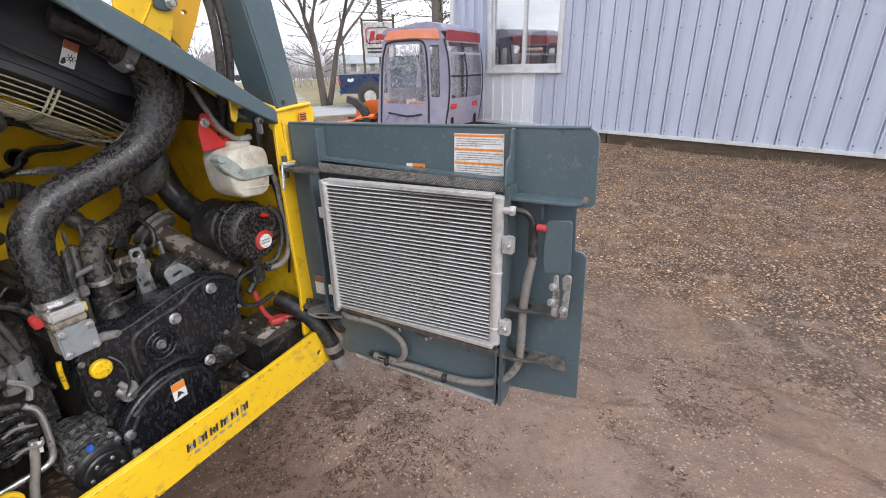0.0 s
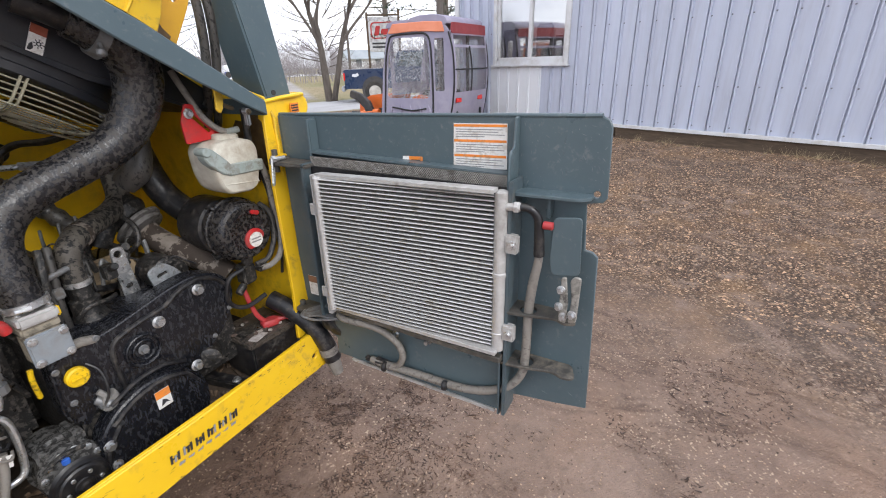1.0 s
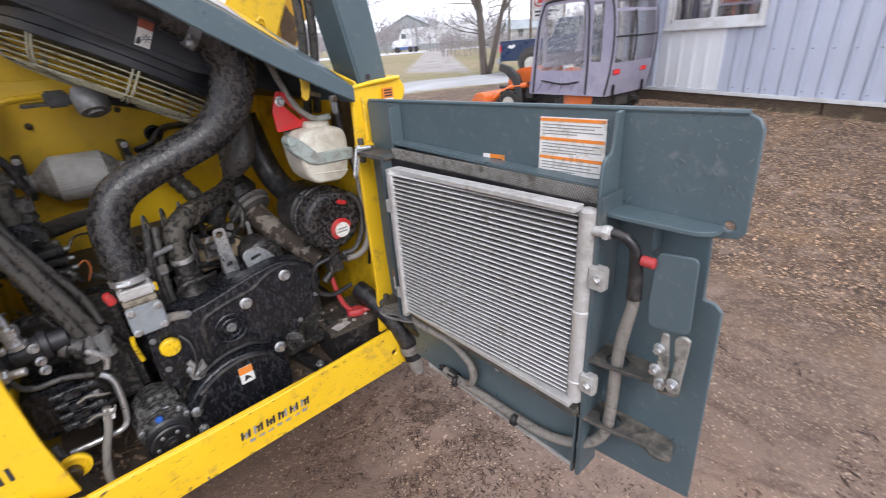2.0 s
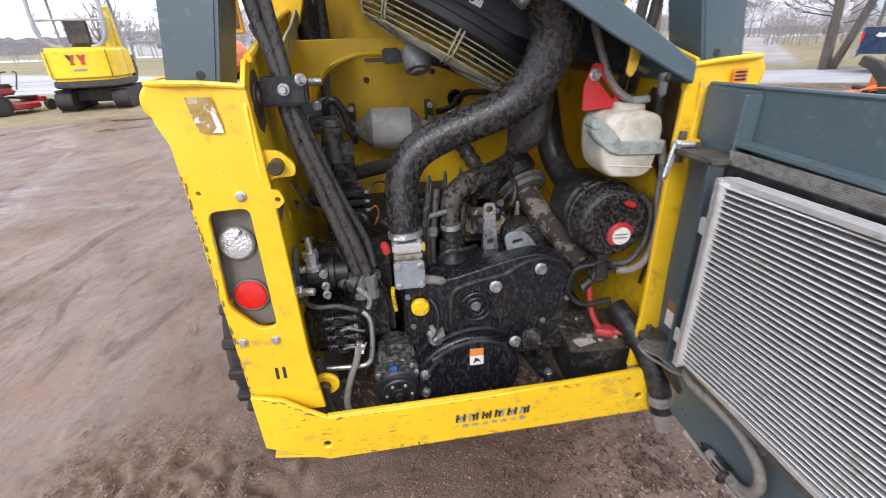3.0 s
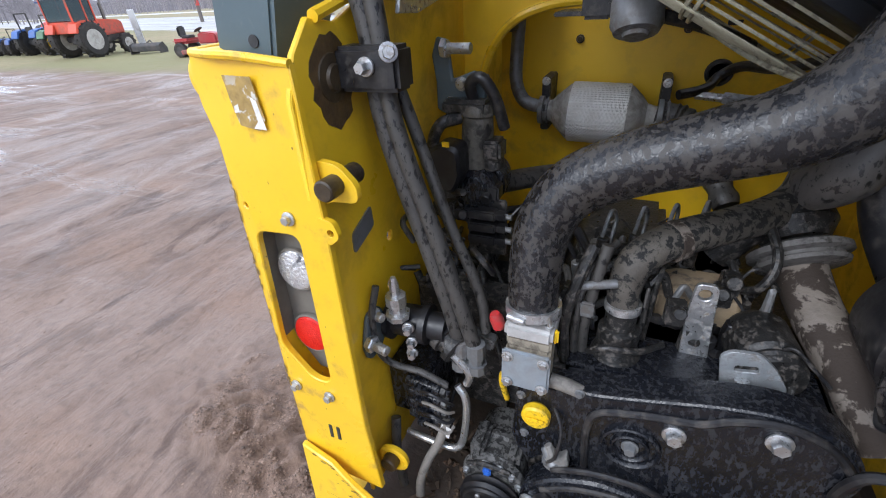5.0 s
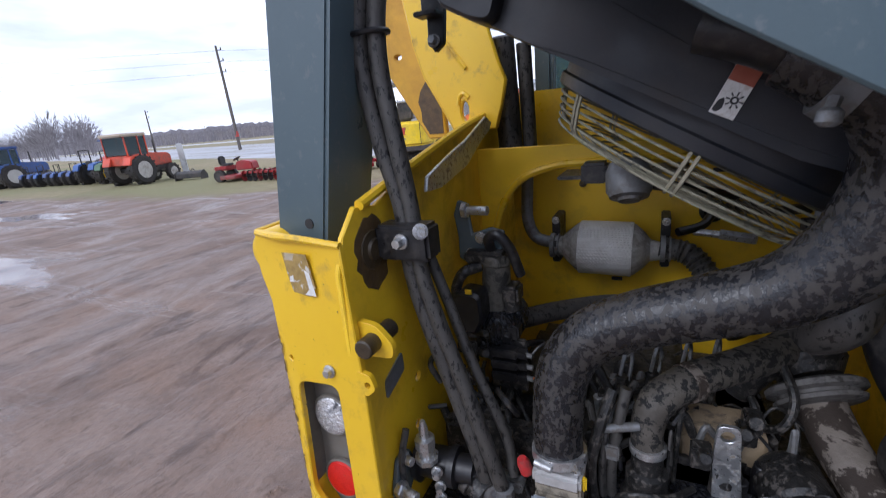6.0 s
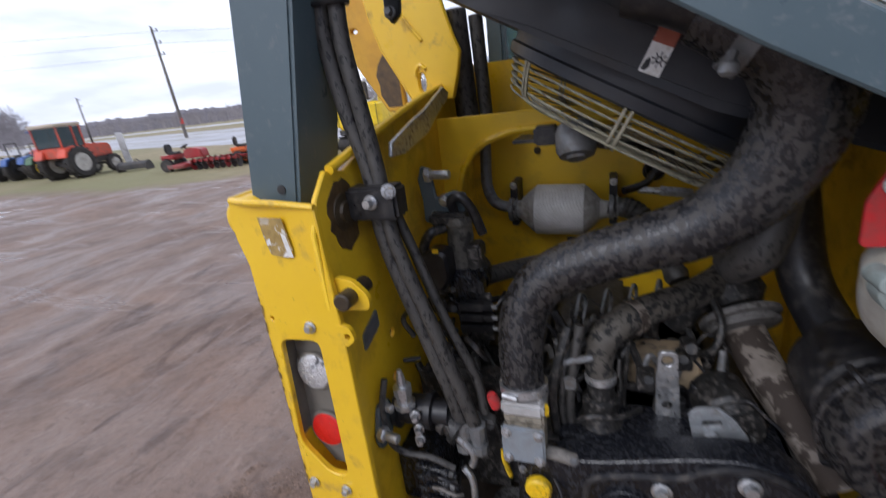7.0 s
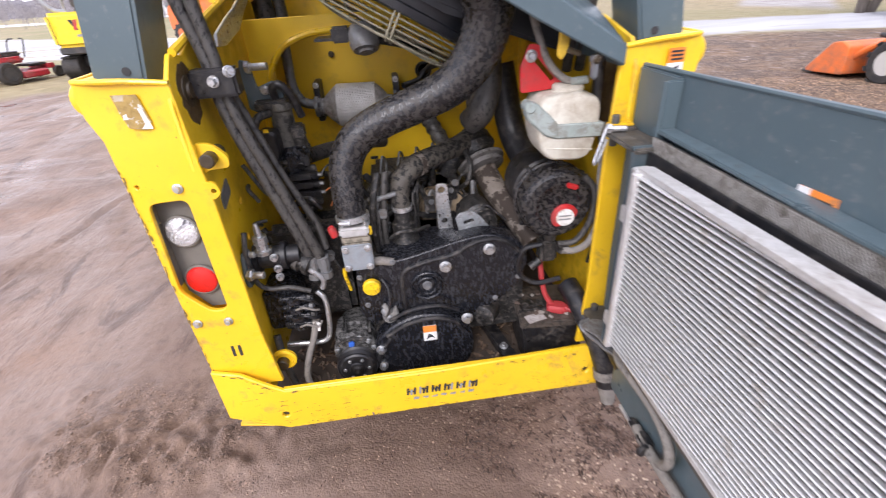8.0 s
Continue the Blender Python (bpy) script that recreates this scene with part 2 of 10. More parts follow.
def finish(bm, name, smooth=35):
    bmesh.ops.recalc_face_normals(bm, faces=bm.faces)
    me = bpy.data.meshes.new(name)
    bm.to_mesh(me)
    bm.free()
    if smooth:
        me.polygons.foreach_set("use_smooth", [True] * len(me.polygons))
        me.set_sharp_from_angle(angle=radians(smooth))
    return me


def part(name, bm, material, parent=None, label="", kind="", smooth=35):
    """Links bm, drawn in world coordinates, as one mesh under parent."""
    n = max(1, len(bm.verts))
    c = Vector((0, 0, 0))
    for v in bm.verts:
        c += v.co
    c /= n
    bmesh.ops.translate(bm, verts=bm.verts, vec=-c)
    me = finish(bm, name, smooth)
    for m in (material if isinstance(material, (list, tuple)) else [material]):
        me.materials.append(m)
    ob = new(name, me)
    WHERE[ob.name] = c.copy()
    if parent:
        ob.parent = parent
        ob.location = c - WHERE[parent.name]
    else:
        ob.location = c
    return tagged(ob, label, kind=kind)


def join(*bms):
    out = bms[0]
    for b in bms[1:]:
        me = bpy.data.meshes.new("tmp")
        b.to_mesh(me)
        b.free()
        out.from_mesh(me)
        bpy.data.meshes.remove(me)
    return out


def bev(bm, w, seg=2, angle=0.6):
    if w > 0:
        es = [e for e in bm.edges if len(e.link_faces) == 2 and e.calc_face_angle(0) > angle]
        bmesh.ops.bevel(bm, geom=es, offset=w, segments=seg, affect="EDGES", clamp_overlap=True)
    return bm


def box(x0, x1, y0, y1, z0, z1, w=0.0, m=None, seg=2):
    bm = bmesh.new()
    bmesh.ops.create_cube(bm, size=1)
    for v in bm.verts:
        v.co = Vector(((x0 + x1) / 2 + v.co.x * (x1 - x0), (y0 + y1) / 2 + v.co.y * (y1 - y0), (z0 + z1) / 2 + v.co.z * (z1 - z0)))
    bev(bm, w, seg)
    if m:
        bmesh.ops.transform(bm, matrix=m, verts=bm.verts)
    return bm


def ring_pts(cx, cy, r, n=16, r2=None):
    r2 = r2 or r
    return [(cx + r * math.cos(2 * math.pi * i / n), cy + r2 * math.sin(2 * math.pi * i / n)) for i in range(n)]


def rounded(pts, r, n=4):
    """A polygon with its corners rounded."""
    out = []
    k = len(pts)
    for i in range(k):
        p, a, b = Vector(pts[i]), Vector(pts[i - 1]), Vector(pts[(i + 1) % k])
        d1, d2 = (a - p), (b - p)
        q = min(r, d1.length * 0.45, d2.length * 0.45)
        s, e = p + d1.normalized() * q, p + d2.normalized() * q
        for j in range(n + 1):
            t = j / n
            out.append(tuple((1 - t) ** 2 * s + 2 * t * (1 - t) * p + t * t * e))
    return out


def plate(poly, axis, a, b, holes=(), w=0.0, m=None, seg=1):
    """A polygon, with holes, in the plane across axis, made solid from a to b."""
    iu, iv, iw = AX[axis]
    bm = bmesh.new()
    edges = []
    for loop in (poly, *holes):
        vs = []
        for u, v in loop:
            co = [0, 0, 0]
            co[iu], co[iv], co[iw] = u, v, a
            vs.append(bm.verts.new(co))
        edges += [bm.edges.new((vs[i], vs[(i + 1) % len(vs)])) for i in range(len(vs))]
    if holes:
        bmesh.ops.triangle_fill(bm, edges=edges, use_beauty=True)
    else:
        bm.faces.new([e.verts[0] for e in edges])
    faces = bm.faces[:]
    ext = bmesh.ops.extrude_face_region(bm, geom=faces)
    d = [0, 0, 0]
    d[iw] = b - a
    bmesh.ops.translate(bm, vec=d, verts=[g for g in ext["geom"] if isinstance(g, bmesh.types.BMVert)])
    bmesh.ops.recalc_face_normals(bm, faces=bm.faces)
    bev(bm, w, seg, 0.9)
    if m:
        bmesh.ops.transform(bm, matrix=m, verts=bm.verts)
    return bm


def spline(pts, n=8):
    """A smooth line through points."""
    ps = [Vector(p) for p in pts]
    if len(ps) < 3:
        return ps
    ps = [2 * ps[0] - ps[1]] + ps + [2 * ps[-1] - ps[-2]]
    out = []
    for i in range(1, len(ps) - 2):
        p0, p1, p2, p3 = ps[i - 1:i + 3]
        for j in range(n):
            t = j / n
            out.append(0.5 * ((2 * p1) + (p2 - p0) * t + (2 * p0 - 5 * p1 + 4 * p2 - p3) * t * t + (3 * p1 - p0 - 3 * p2 + p3) * t ** 3))
    return out + [ps[-2]]


def tube(pts, r, seg=12, n=8, wave=0.0, pitch=0.02, caps=True, bm=None):
    """A round hose or pipe through points; r: a radius or one for each point; wave: the height of its corrugation."""
    line = spline(pts, n)
    k = len(line)
    rs = [r] * k if not isinstance(r, (list, tuple)) else [float(np.interp(i / (k - 1) * (len(r) - 1), range(len(r)), r)) for i in range(k)]
    bm = bm or bmesh.new()
    up = None
    rings = []
    run = 0.0
    for i, p in enumerate(line):
        d = (line[min(i + 1, k - 1)] - line[max(i - 1, 0)]).normalized()
        if up is None:
            up = d.orthogonal().normalized()
        up = (up - d * up.dot(d)).normalized()
        side = d.cross(up)
        run += (p - line[i - 1]).length if i else 0
        q = rs[i] + wave * math.cos(2 * math.pi * run / pitch)
        rings.append([bm.verts.new(p + (up * math.cos(2 * math.pi * j / seg) + side * math.sin(2 * math.pi * j / seg)) * q) for j in range(seg)])
    for a, b in zip(rings, rings[1:]):
        for j in range(seg):
            bm.faces.new((a[j], a[(j + 1) % seg], b[(j + 1) % seg], b[j]))
    if caps:
        bm.faces.new(rings[0][::-1])
        bm.faces.new(rings[-1])
    return bm


def lathe(p0, p1, profile, seg=20, bm=None):
    """Turns a profile of (distance along the axis from p0 towards p1, radius) round that axis."""
    p0, p1 = Vector(p0), Vector(p1)
    d = (p1 - p0).normalized()
    up = d.orthogonal().normalized()
    side = d.cross(up)
    bm = bm or bmesh.new()
    rings = []
    for t, r in profile:
        c = p0 + d * t
        if r < 1e-6:
            rings.append([bm.verts.new(c)])
        else:
            rings.append([bm.verts.new(c + (up * math.cos(2 * math.pi * j / seg) + side * math.sin(2 * math.pi * j / seg)) * r) for j in range(seg)])
    for a, b in zip(rings, rings[1:]):
        for j in range(seg):
            i = (j + 1) % seg
            if len(a) == 1 and len(b) == 1:
                continue
            if len(a) == 1:
                bm.faces.new((a[0], b[i], b[j]))
            elif len(b) == 1:
                bm.faces.new((a[j], a[i], b[0]))
            else:
                bm.faces.new((a[j], a[i], b[i], b[j]))
    for ring in (rings[0], rings[-1]):
        if len(ring) > 2:
            bm.faces.new(ring)
    return bm


def rod(p0, p1, r, seg=14, w=0.15):
    L = (Vector(p1) - Vector(p0)).length
    e = min(r * w, L * 0.3)
    return lathe(p0, p1, [(0, r - e), (e, r), (L - e, r), (L, r - e)], seg)


def bolt(at, d, r=0.009, h=0.008, washer=1.45):
    """A hexagon head on a washer; d: the way that it looks."""
    at, d = Vector(at), Vector(d).normalized()
    w = lathe(at, at + d, [(0, r * washer), (h * 0.25, r * washer), (h * 0.3, r * washer * 0.94)], 14)
    x = lathe(at + d * h * 0.25, at + d, [(0, r), (h * 0.8, r), (h, r * 0.86)], 6)
    return join(w, x)


def around(c, m):
    return Matrix.Translation(c) @ m @ Matrix.Translation(-Vector(c))


def loft(poly, axis, stations):
    """A rounded body: the polygon, scaled about its middle, at each (position, scale) along the axis."""
    iu, iv, iw = AX[axis]
    mu, mv = sum(q[0] for q in poly) / len(poly), sum(q[1] for q in poly) / len(poly)
    bm = bmesh.new()
    rings = []
    for at, k in stations:
        ring = []
        for u, v in poly:
            co = [0, 0, 0]
            co[iu], co[iv], co[iw] = mu + (u - mu) * k, mv + (v - mv) * k, at
            ring.append(bm.verts.new(co))
        rings.append(ring)
    n = len(poly)
    for a, b in zip(rings, rings[1:]):
        for j in range(n):
            bm.faces.new((a[j], a[(j + 1) % n], b[(j + 1) % n], b[j]))
    bm.faces.new(rings[0])
    bm.faces.new(rings[-1])
    return bm
# ---- the compact loader, seen from behind with its engine bay open ----
loader = thing("compact_loader", (0.585, 2.3, G), "yellow and blue-grey compact loader with its engine bay standing open", "loader")
MIR = 1.17  # mirror plane of the chassis: x -> MIR - x


def mir(poly):
    return [(MIR - u, v) for u, v in poly]


def lean(bm):
    """The rear posts lean forward a little towards the top."""
    for v in bm.verts:
        v.co.y += 0.045 * (v.co.z - 0.62) + 0.28 * max(0.0, -0.020 - v.co.x, v.co.x - MIR - 0.020)
    return bm


POST = [(-0.022, 0.44), (-0.050, 1.00), (-0.058, 1.13), (-0.078, 1.175), (-0.084, 1.21), (-0.076, 1.252), (0.112, 1.236), (0.117, 1.14), (0.126, 1.00), (0.137, 0.60), (0.155, 0.43)]
LAMP_HOLE = rounded([(-0.016, 0.988), (0.070, 0.992), (0.076, 0.692), (0.035, 0.690), (-0.022, 0.755)], 0.02)
for side in (0, 1):
    f = mir if side else list
    sx = (lambda x: MIR - x) if side else (lambda x: x)
    post = part("rear_post", lean(plate(f(POST), "y", 1.108, 1.122, [f(LAMP_HOLE), f(ring_pts(-0.024, 1.03, 0.005, 8))], 0.002)), YELLOW, loader, "yellow painted rear post with chipped edges")
    # returns of the post: outer side and inner side
    outer = lean(plate([(sx(u), v) for u, v in ((-0.020, 0.44), (-0.048, 1.00), (-0.056, 1.13), (-0.070, 1.178), (-0.074, 1.21), (-0.068, 1.245), (-0.060, 1.245), (-0.064, 1.21), (-0.060, 1.178), (-0.046, 1.13), (-0.038, 1.00), (-0.010, 0.44))], "y", 1.12, 1.36))
    part("outer_return", outer, YELLOW, post)
    lip = lean(join(tube([(sx(-0.076), 1.112, 1.248), (sx(0.02), 1.108, 1.246), (sx(0.112), 1.11, 1.236)], 0.006, 8), tube([(sx(-0.076), 1.112, 1.248), (sx(-0.078), 1.24, 1.25), (sx(-0.06), 1.36, 1.25)], 0.006, 8)))
    part("rim", lip, YELLOW, post)
    # rounded shoulder on the outer edge
    part("shoulder", lathe((sx(-0.058), 1.152, 1.212), (sx(-0.058), 1.4, 1.212), [(0, 0.0), (0, 0.028), (0.004, 0.036), (0.012, 0.040), (0.10, 0.040), (0.12, 0.034)], 28), YELLOW, post, "rounded yellow shoulder")
    # lamp recess
    rec = lean(join(plate(f([(-0.03, 1.0), (0.082, 1.0), (0.088, 0.68), (0.02, 0.68), (-0.034, 0.745)]), "y", 1.150, 1.156), box(*sorted((sx(-0.030), sx(-0.026))), 1.12, 1.152, 0.75, 0.99), box(*sorted((sx(0.080), sx(0.084))), 1.12, 1.152, 0.69, 0.99)))
    part("lamp_recess", rec, RECESS, post)
    for z, mat, nm, lb in ((0.900, LENS_CLEAR, "reverse_lamp", "round clear reversing lamp"), (0.765, LENS_RED, "tail_lamp", "round red tail lamp")):
        x = sx(0.016 if z > 0.8 else 0.022)
        lamp = part(nm, lean(lathe((x, 1.149, z), (x, 1.0, z), [(-0.004, 0.038), (0.006, 0.038), (0.010, 0.035), (0.012, 0.026), (0.0135, 0.012), (0.014, 0.0)], 28)), mat, post, lb)
        part("bezel", lean(lathe((x, 1.149, z), (x, 1.0, z), [(0, 0.042), (0.006, 0.042), (0.008, 0.039), (0.006, 0.037)], 28)), RECESS, post)
    for x, z in ((0.060, 1.020), (-0.009, 0.660), (0.067, 0.657)):
        part("bolt", lean(bolt((sx(x), 1.107, z), (0, -1, 0), 0.008, 0.009)), ZINC, post)
    for x in (0.052, 0.070):
        part("slot", lean(box(sx(x) - 0.004, sx(x) + 0.004, 1.1065, 1.112, 0.540, 0.575, 0.001)), INK, post)
    if side:
        continue
    # lugs on the inner edge
    lug = plate(rounded(f([(0.112, 1.110), (0.150, 1.105), (0.178, 1.075), (0.176, 1.050), (0.130, 1.048), (0.118, 1.04)]), 0.012), "y", 1.145, 1.157, [f(ring_pts(0.142, 1.076, 0.015, 14))], 0.002)
    part("lug", lug, YELLOW, post)
    part("lug_pin", rod((sx(0.142), 1.20, 1.076), (sx(0.142), 1.115, 1.076), 0.016), GREASE, post)
    ear = plate(rounded(f([(0.112, 1.030), (0.140, 1.025), (0.148, 1.0), (0.130, 0.985), (0.120, 0.99)]), 0.008), "y", 1.125, 1.135, [f(ring_pts(0.133, 1.006, 0.006, 10))], 0.0015)
    part("ear", ear, YELLOW, post)

# peeled decal on the left post, warning decal on the right one
decal = thing_decal = part("peeled_decal", lean(plate([(-0.004, 1.222), (0.045, 1.220), (0.056, 1.165), (0.044, 1.150), (0.010, 1.156), (0.003, 1.18)], "y", 1.1065, 1.1078)), BARE, loader, "peeled remains of a decal with bare patches")
part("paper_scrap", lean(plate([(0.038, 1.195), (0.047, 1.19), (0.056, 1.152), (0.034, 1.153), (0.044, 1.163)], "y", 1.1060, 1.1064)), WHITE, decal)
part("paper_scrap", lean(plate([(0.006, 1.182), (0.014, 1.185), (0.013, 1.174), (0.005, 1.173)], "y", 1.1060, 1.1064)), WHITE, decal)
warn = part("warning_decal", lean(box(1.165, 1.205, 1.1060, 1.1075, 1.195, 1.225)), ORANGE_LABEL, loader, "orange and white warning decal")
part("white_field", lean(box(1.163, 1.203, 1.1060, 1.1075, 1.135, 1.1945)), WHITE, warn)
for i in range(3):
    part("ink_bar", lean(box(1.170, 1.200, 1.1050, 1.1058, 1.200 + i * 0.008, 1.204 + i * 0.008)), INK, warn)
part("pictogram", lean(plate([(1.172, 1.15), (1.18, 1.185), (1.19, 1.19), (1.187, 1.165), (1.198, 1.15), (1.19, 1.142)], "y", 1.1050, 1.1058)), INK, warn)

# bumper
BUMPER = [(-0.022, 0.505), (0.055, 0.492), (0.110, 0.460), (0.165, 0.428), (0.60, 0.428), (1.030, 0.446), (1.060, 0.430), (1.106, 0.300), (0.90, 0.292), (0.148, 0.285), (-0.010, 0.345)]
bump = plate(BUMPER, "y", 1.056, 1.070, [ring_pts(0.150, 0.342, 0.010, 10), ring_pts(1.034, 0.357, 0.010, 10)], 0.003)
for v in bump.verts:
    v.co.y += 0.10 * max(0, 0.10 - v.co.x) + 0.18 * max(0, v.co.z - 0.40)
bumper = part("rear_bumper", bump, YELLOW, loader, "scuffed yellow steel bumper plate")
part("top_flange", plate([(0.16, 1.066), (1.04, 1.072), (1.04, 1.084), (0.16, 1.080)], "z", 0.422, 0.430, (), 0.002), YELLOW, bumper)
part("bottom_flange", plate([(0.0, 1.085), (0.148, 1.062), (1.10, 1.062), (1.10, 1.20), (0.0, 1.20)], "z", 0.286, 0.294, (), 0.002), YELLOW_IN, bumper)
for x, z in ((0.150, 0.342), (1.034, 0.357)):
    part("bolt_recess", rod((x, 1.075, z), (x, 1.064, z), 0.011, 10), GREASE, bumper)
# a worn maker's mark in plain dark shapes
for i in range(6):
    x = 0.497 + i * 0.0362
    for k, (u, h) in enumerate(((0.0, 0.026), (0.0105, 0.020), (0.020, 0.026))):
        part("mark_shape", plate([(x + u, 0.354), (x + u + 0.0062, 0.354), (x + u + 0.0092, 0.354 + h), (x + u + 0.003, 0.354 + h)], "y", 1.0545, 1.0558), INK_GREY if (i + k) % 4 == 1 else INK, bumper)
    part("mark_shape", plate([(x + 0.002, 0.364 + 0.006 * (i % 2)), (x + 0.026, 0.364 + 0.006 * (i % 2)), (x + 0.027, 0.369 + 0.006 * (i % 2)), (x + 0.003, 0.369 + 0.006 * (i % 2))], "y", 1.0546, 1.0557), INK, bumper)
for i in range(7):
    part("worn_bar", plate([(0.515 + i * 0.027, 0.334 + 0.003 * (i % 2)), (0.530 + i * 0.027, 0.333), (0.534 + i * 0.027, 0.341), (0.518 + i * 0.027, 0.343 - 0.003 * (i % 3))], "y", 1.0546, 1.0558), INK_GREY, bumper)

# scuffs and chips along the edges of bumper and posts
rs = random.Random(12)
chips = bmesh.new()


def chip(x, z, y, w, h, tilt=0.0):
    n = 9
    vs = []
    for k in range(n):
        q = rs.uniform(0.35, 1.0)
        u, v = w * q * math.cos(2 * math.pi * k / n), h * q * math.sin(2 * math.pi * k / n)
        vs.append(chips.verts.new((x + u - v * tilt, y, z + v + u * tilt)))
    chips.faces.new(vs)


def face_y(x, z):
    return 1.0548 + 0.10 * max(0, 0.10 - x) + 0.18 * max(0, z - 0.40)


for k in range(60):
    x = rs.uniform(0.05, 1.08)
    z = rs.choice((0.427 - abs(rs.gauss(0, 0.003)), 0.293 + abs(rs.gauss(0, 0.006)))) if x > 0.18 else rs.uniform(0.36, 0.46)
    chip(x, z, face_y(x, z), rs.uniform(0.002, 0.012), rs.uniform(0.001, 0.003), rs.uniform(-0.1, 0.1))
for k in range(90):
    x = rs.choice((rs.uniform(0.05, 1.08), rs.gauss(0.95, 0.09), rs.gauss(0.25, 0.10)))
    if 0.04 < x < 1.07:
        z = rs.uniform(0.305, 0.415)
        chip(x, z, face_y(x, z), rs.uniform(0.003, 0.020), rs.uniform(0.0004, 0.0011), rs.uniform(-0.35, 0.35))
for k in range(60):
    z = rs.uniform(0.46, 1.08)
    x = -0.022 - 0.028 * (z - 0.44) / 0.56 + abs(rs.gauss(0, 0.0035))
    chip(x + 0.002, z, 1.1062 + 0.045 * (z - 0.62) + 0.28 * max(0.0, -0.024 - x), rs.uniform(0.001, 0.003), rs.uniform(0.002, 0.014))
for k in range(26):
    z = rs.uniform(0.5, 1.22)
    chip(rs.uniform(-0.03, 0.10), z, 1.1066 + 0.045 * (z - 0.62), rs.uniform(0.0006, 0.0016), rs.uniform(0.0008, 0.003), rs.uniform(-0.5, 0.5))
for k in range(16):
    x = rs.uniform(0.0, 0.14)
    z = float(np.interp(x, [-0.022, 0.055, 0.110, 0.165], [0.505, 0.492, 0.460, 0.428])) - 0.006 + rs.gauss(0, 0.002)
    chip(x, z, face_y(x, z) - 0.0004, rs.uniform(0.002, 0.010), rs.uniform(0.001, 0.003), -0.3)
part("paint_wear", chips, SCUFF, loader, "chipped paint and scuffs", kind="stuff", smooth=0)

# side plates of the engine bay
SIDE_L = [(1.125, 0.36), (1.128, 1.19), (1.150, 1.245), (1.19, 1.285), (1.25, 1.275), (1.36, 1.318), (1.70, 1.385), (2.08, 1.43), (2.08, 0.36)]
sp = part("side_plate", plate(SIDE_L, "x", 0.100, 0.110, [ring_pts(1.32, 0.90, 0.010, 10), ring_pts(1.30, 0.80, 0.010, 10)], 0.002), YELLOW_BAY, loader, "grimy yellow side plate of the engine bay")
part("side_plate", plate([(1.125, 0.36), (1.125, 1.19), (1.16, 1.25), (1.30, 1.285), (2.08, 1.40), (2.08, 0.36)], "x", 1.085, 1.095, (), 0.002), YELLOW_IN, loader, "grimy yellow side plate of the engine bay")
part("edge_flange", tube([(0.112, 1.20, 1.285), (0.115, 1.36, 1.322), (0.115, 1.70, 1.388), (0.115, 2.06, 1.432)], 0.009, 8), YELLOW, sp)
rs = random.Random(6)
gl = part("grease_stain", plate([(1.222 + (0.048 + rs.uniform(-0.006, 0.006)) * math.cos(q), 1.20 + (0.062 + rs.uniform(-0.008, 0.008)) * math.sin(q)) for q in np.linspace(0, 2 * math.pi, 25)[:-1]], "x", 0.1102, 0.1115), STAIN, sp, "brown grease stain round the pivot")
part("pivot_boss", lathe((0.111, 1.222, 1.205), (0.2, 1.222, 1.205), [(0, 0.034), (0.003, 0.033), (0.004, 0.020), (0.009, 0.018), (0.009, 0.0)], 22), GREASE, sp)
part("data_plate", plate(rounded([(1.200, 0.925), (1.268, 0.948), (1.266, 0.988), (1.202, 0.962)], 0.008), "x", 0.1105, 0.1135), STEEL_GREY, sp, "grey steel data plate")
# bulkhead with an arched recess in front of it
part("bulkhead", plate([(0.10, 0.36), (0.10, 1.46), (1.09, 1.46), (1.09, 0.36)], "y", 2.07, 2.08, [ring_pts(0.690, 1.085, 0.028, 16, 0.018)], 0.0), YELLOW_BAY, loader, "yellow bulkhead behind the engine")
ARCH = [(0.105, 1.318), (0.105, 0.94), (0.135, 1.02), (0.150, 1.10), (0.178, 1.18), (0.225, 1.235), (0.29, 1.262), (0.38, 1.272), (0.70, 1.275), (0.70, 1.318)]
arch = part("arched_frame", plate(ARCH, "y", 1.752, 1.762, (), 0.002), YELLOW_BAY, loader, "yellow arched frame plate")
part("arch_flange", tube([(0.107, 1.752, 0.94), (0.135, 1.752, 1.02), (0.150, 1.752, 1.10), (0.178, 1.752, 1.18), (0.225, 1.752, 1.235), (0.29, 1.752, 1.262), (0.38, 1.752, 1.272), (0.7, 1.752, 1.275)], 0.010, 8), YELLOW, arch)
part("bay_floor", plate([(0.06, 1.10), (1.09, 1.10), (1.09, 2.08), (0.06, 2.08)], "z", 0.296, 0.306), surface("muddy_steel_floor", (0.034, 0.025, 0.018), (0.085, 0.060, 0.044), 14, 0.7, bump=0.8, bscale=60, dirt=(0.10, 0.075, 0.058), dscale=18, damt=0.5, soft=0.2), loader, "mud-caked floor of the engine bay")
# ledge with a galvanised strip that carries the hood
part("hood_rest", plate([(1.36, 1.305), (1.47, 1.335), (1.56, 1.355), (1.70, 1.400), (1.74, 1.385), (1.72, 1.365), (1.66, 1.345), (1.56, 1.30), (1.42, 1.275), (1.35, 1.278)], "x", 0.150, 0.158, (), 0.002), ZINC, loader, "bent galvanised bracket")

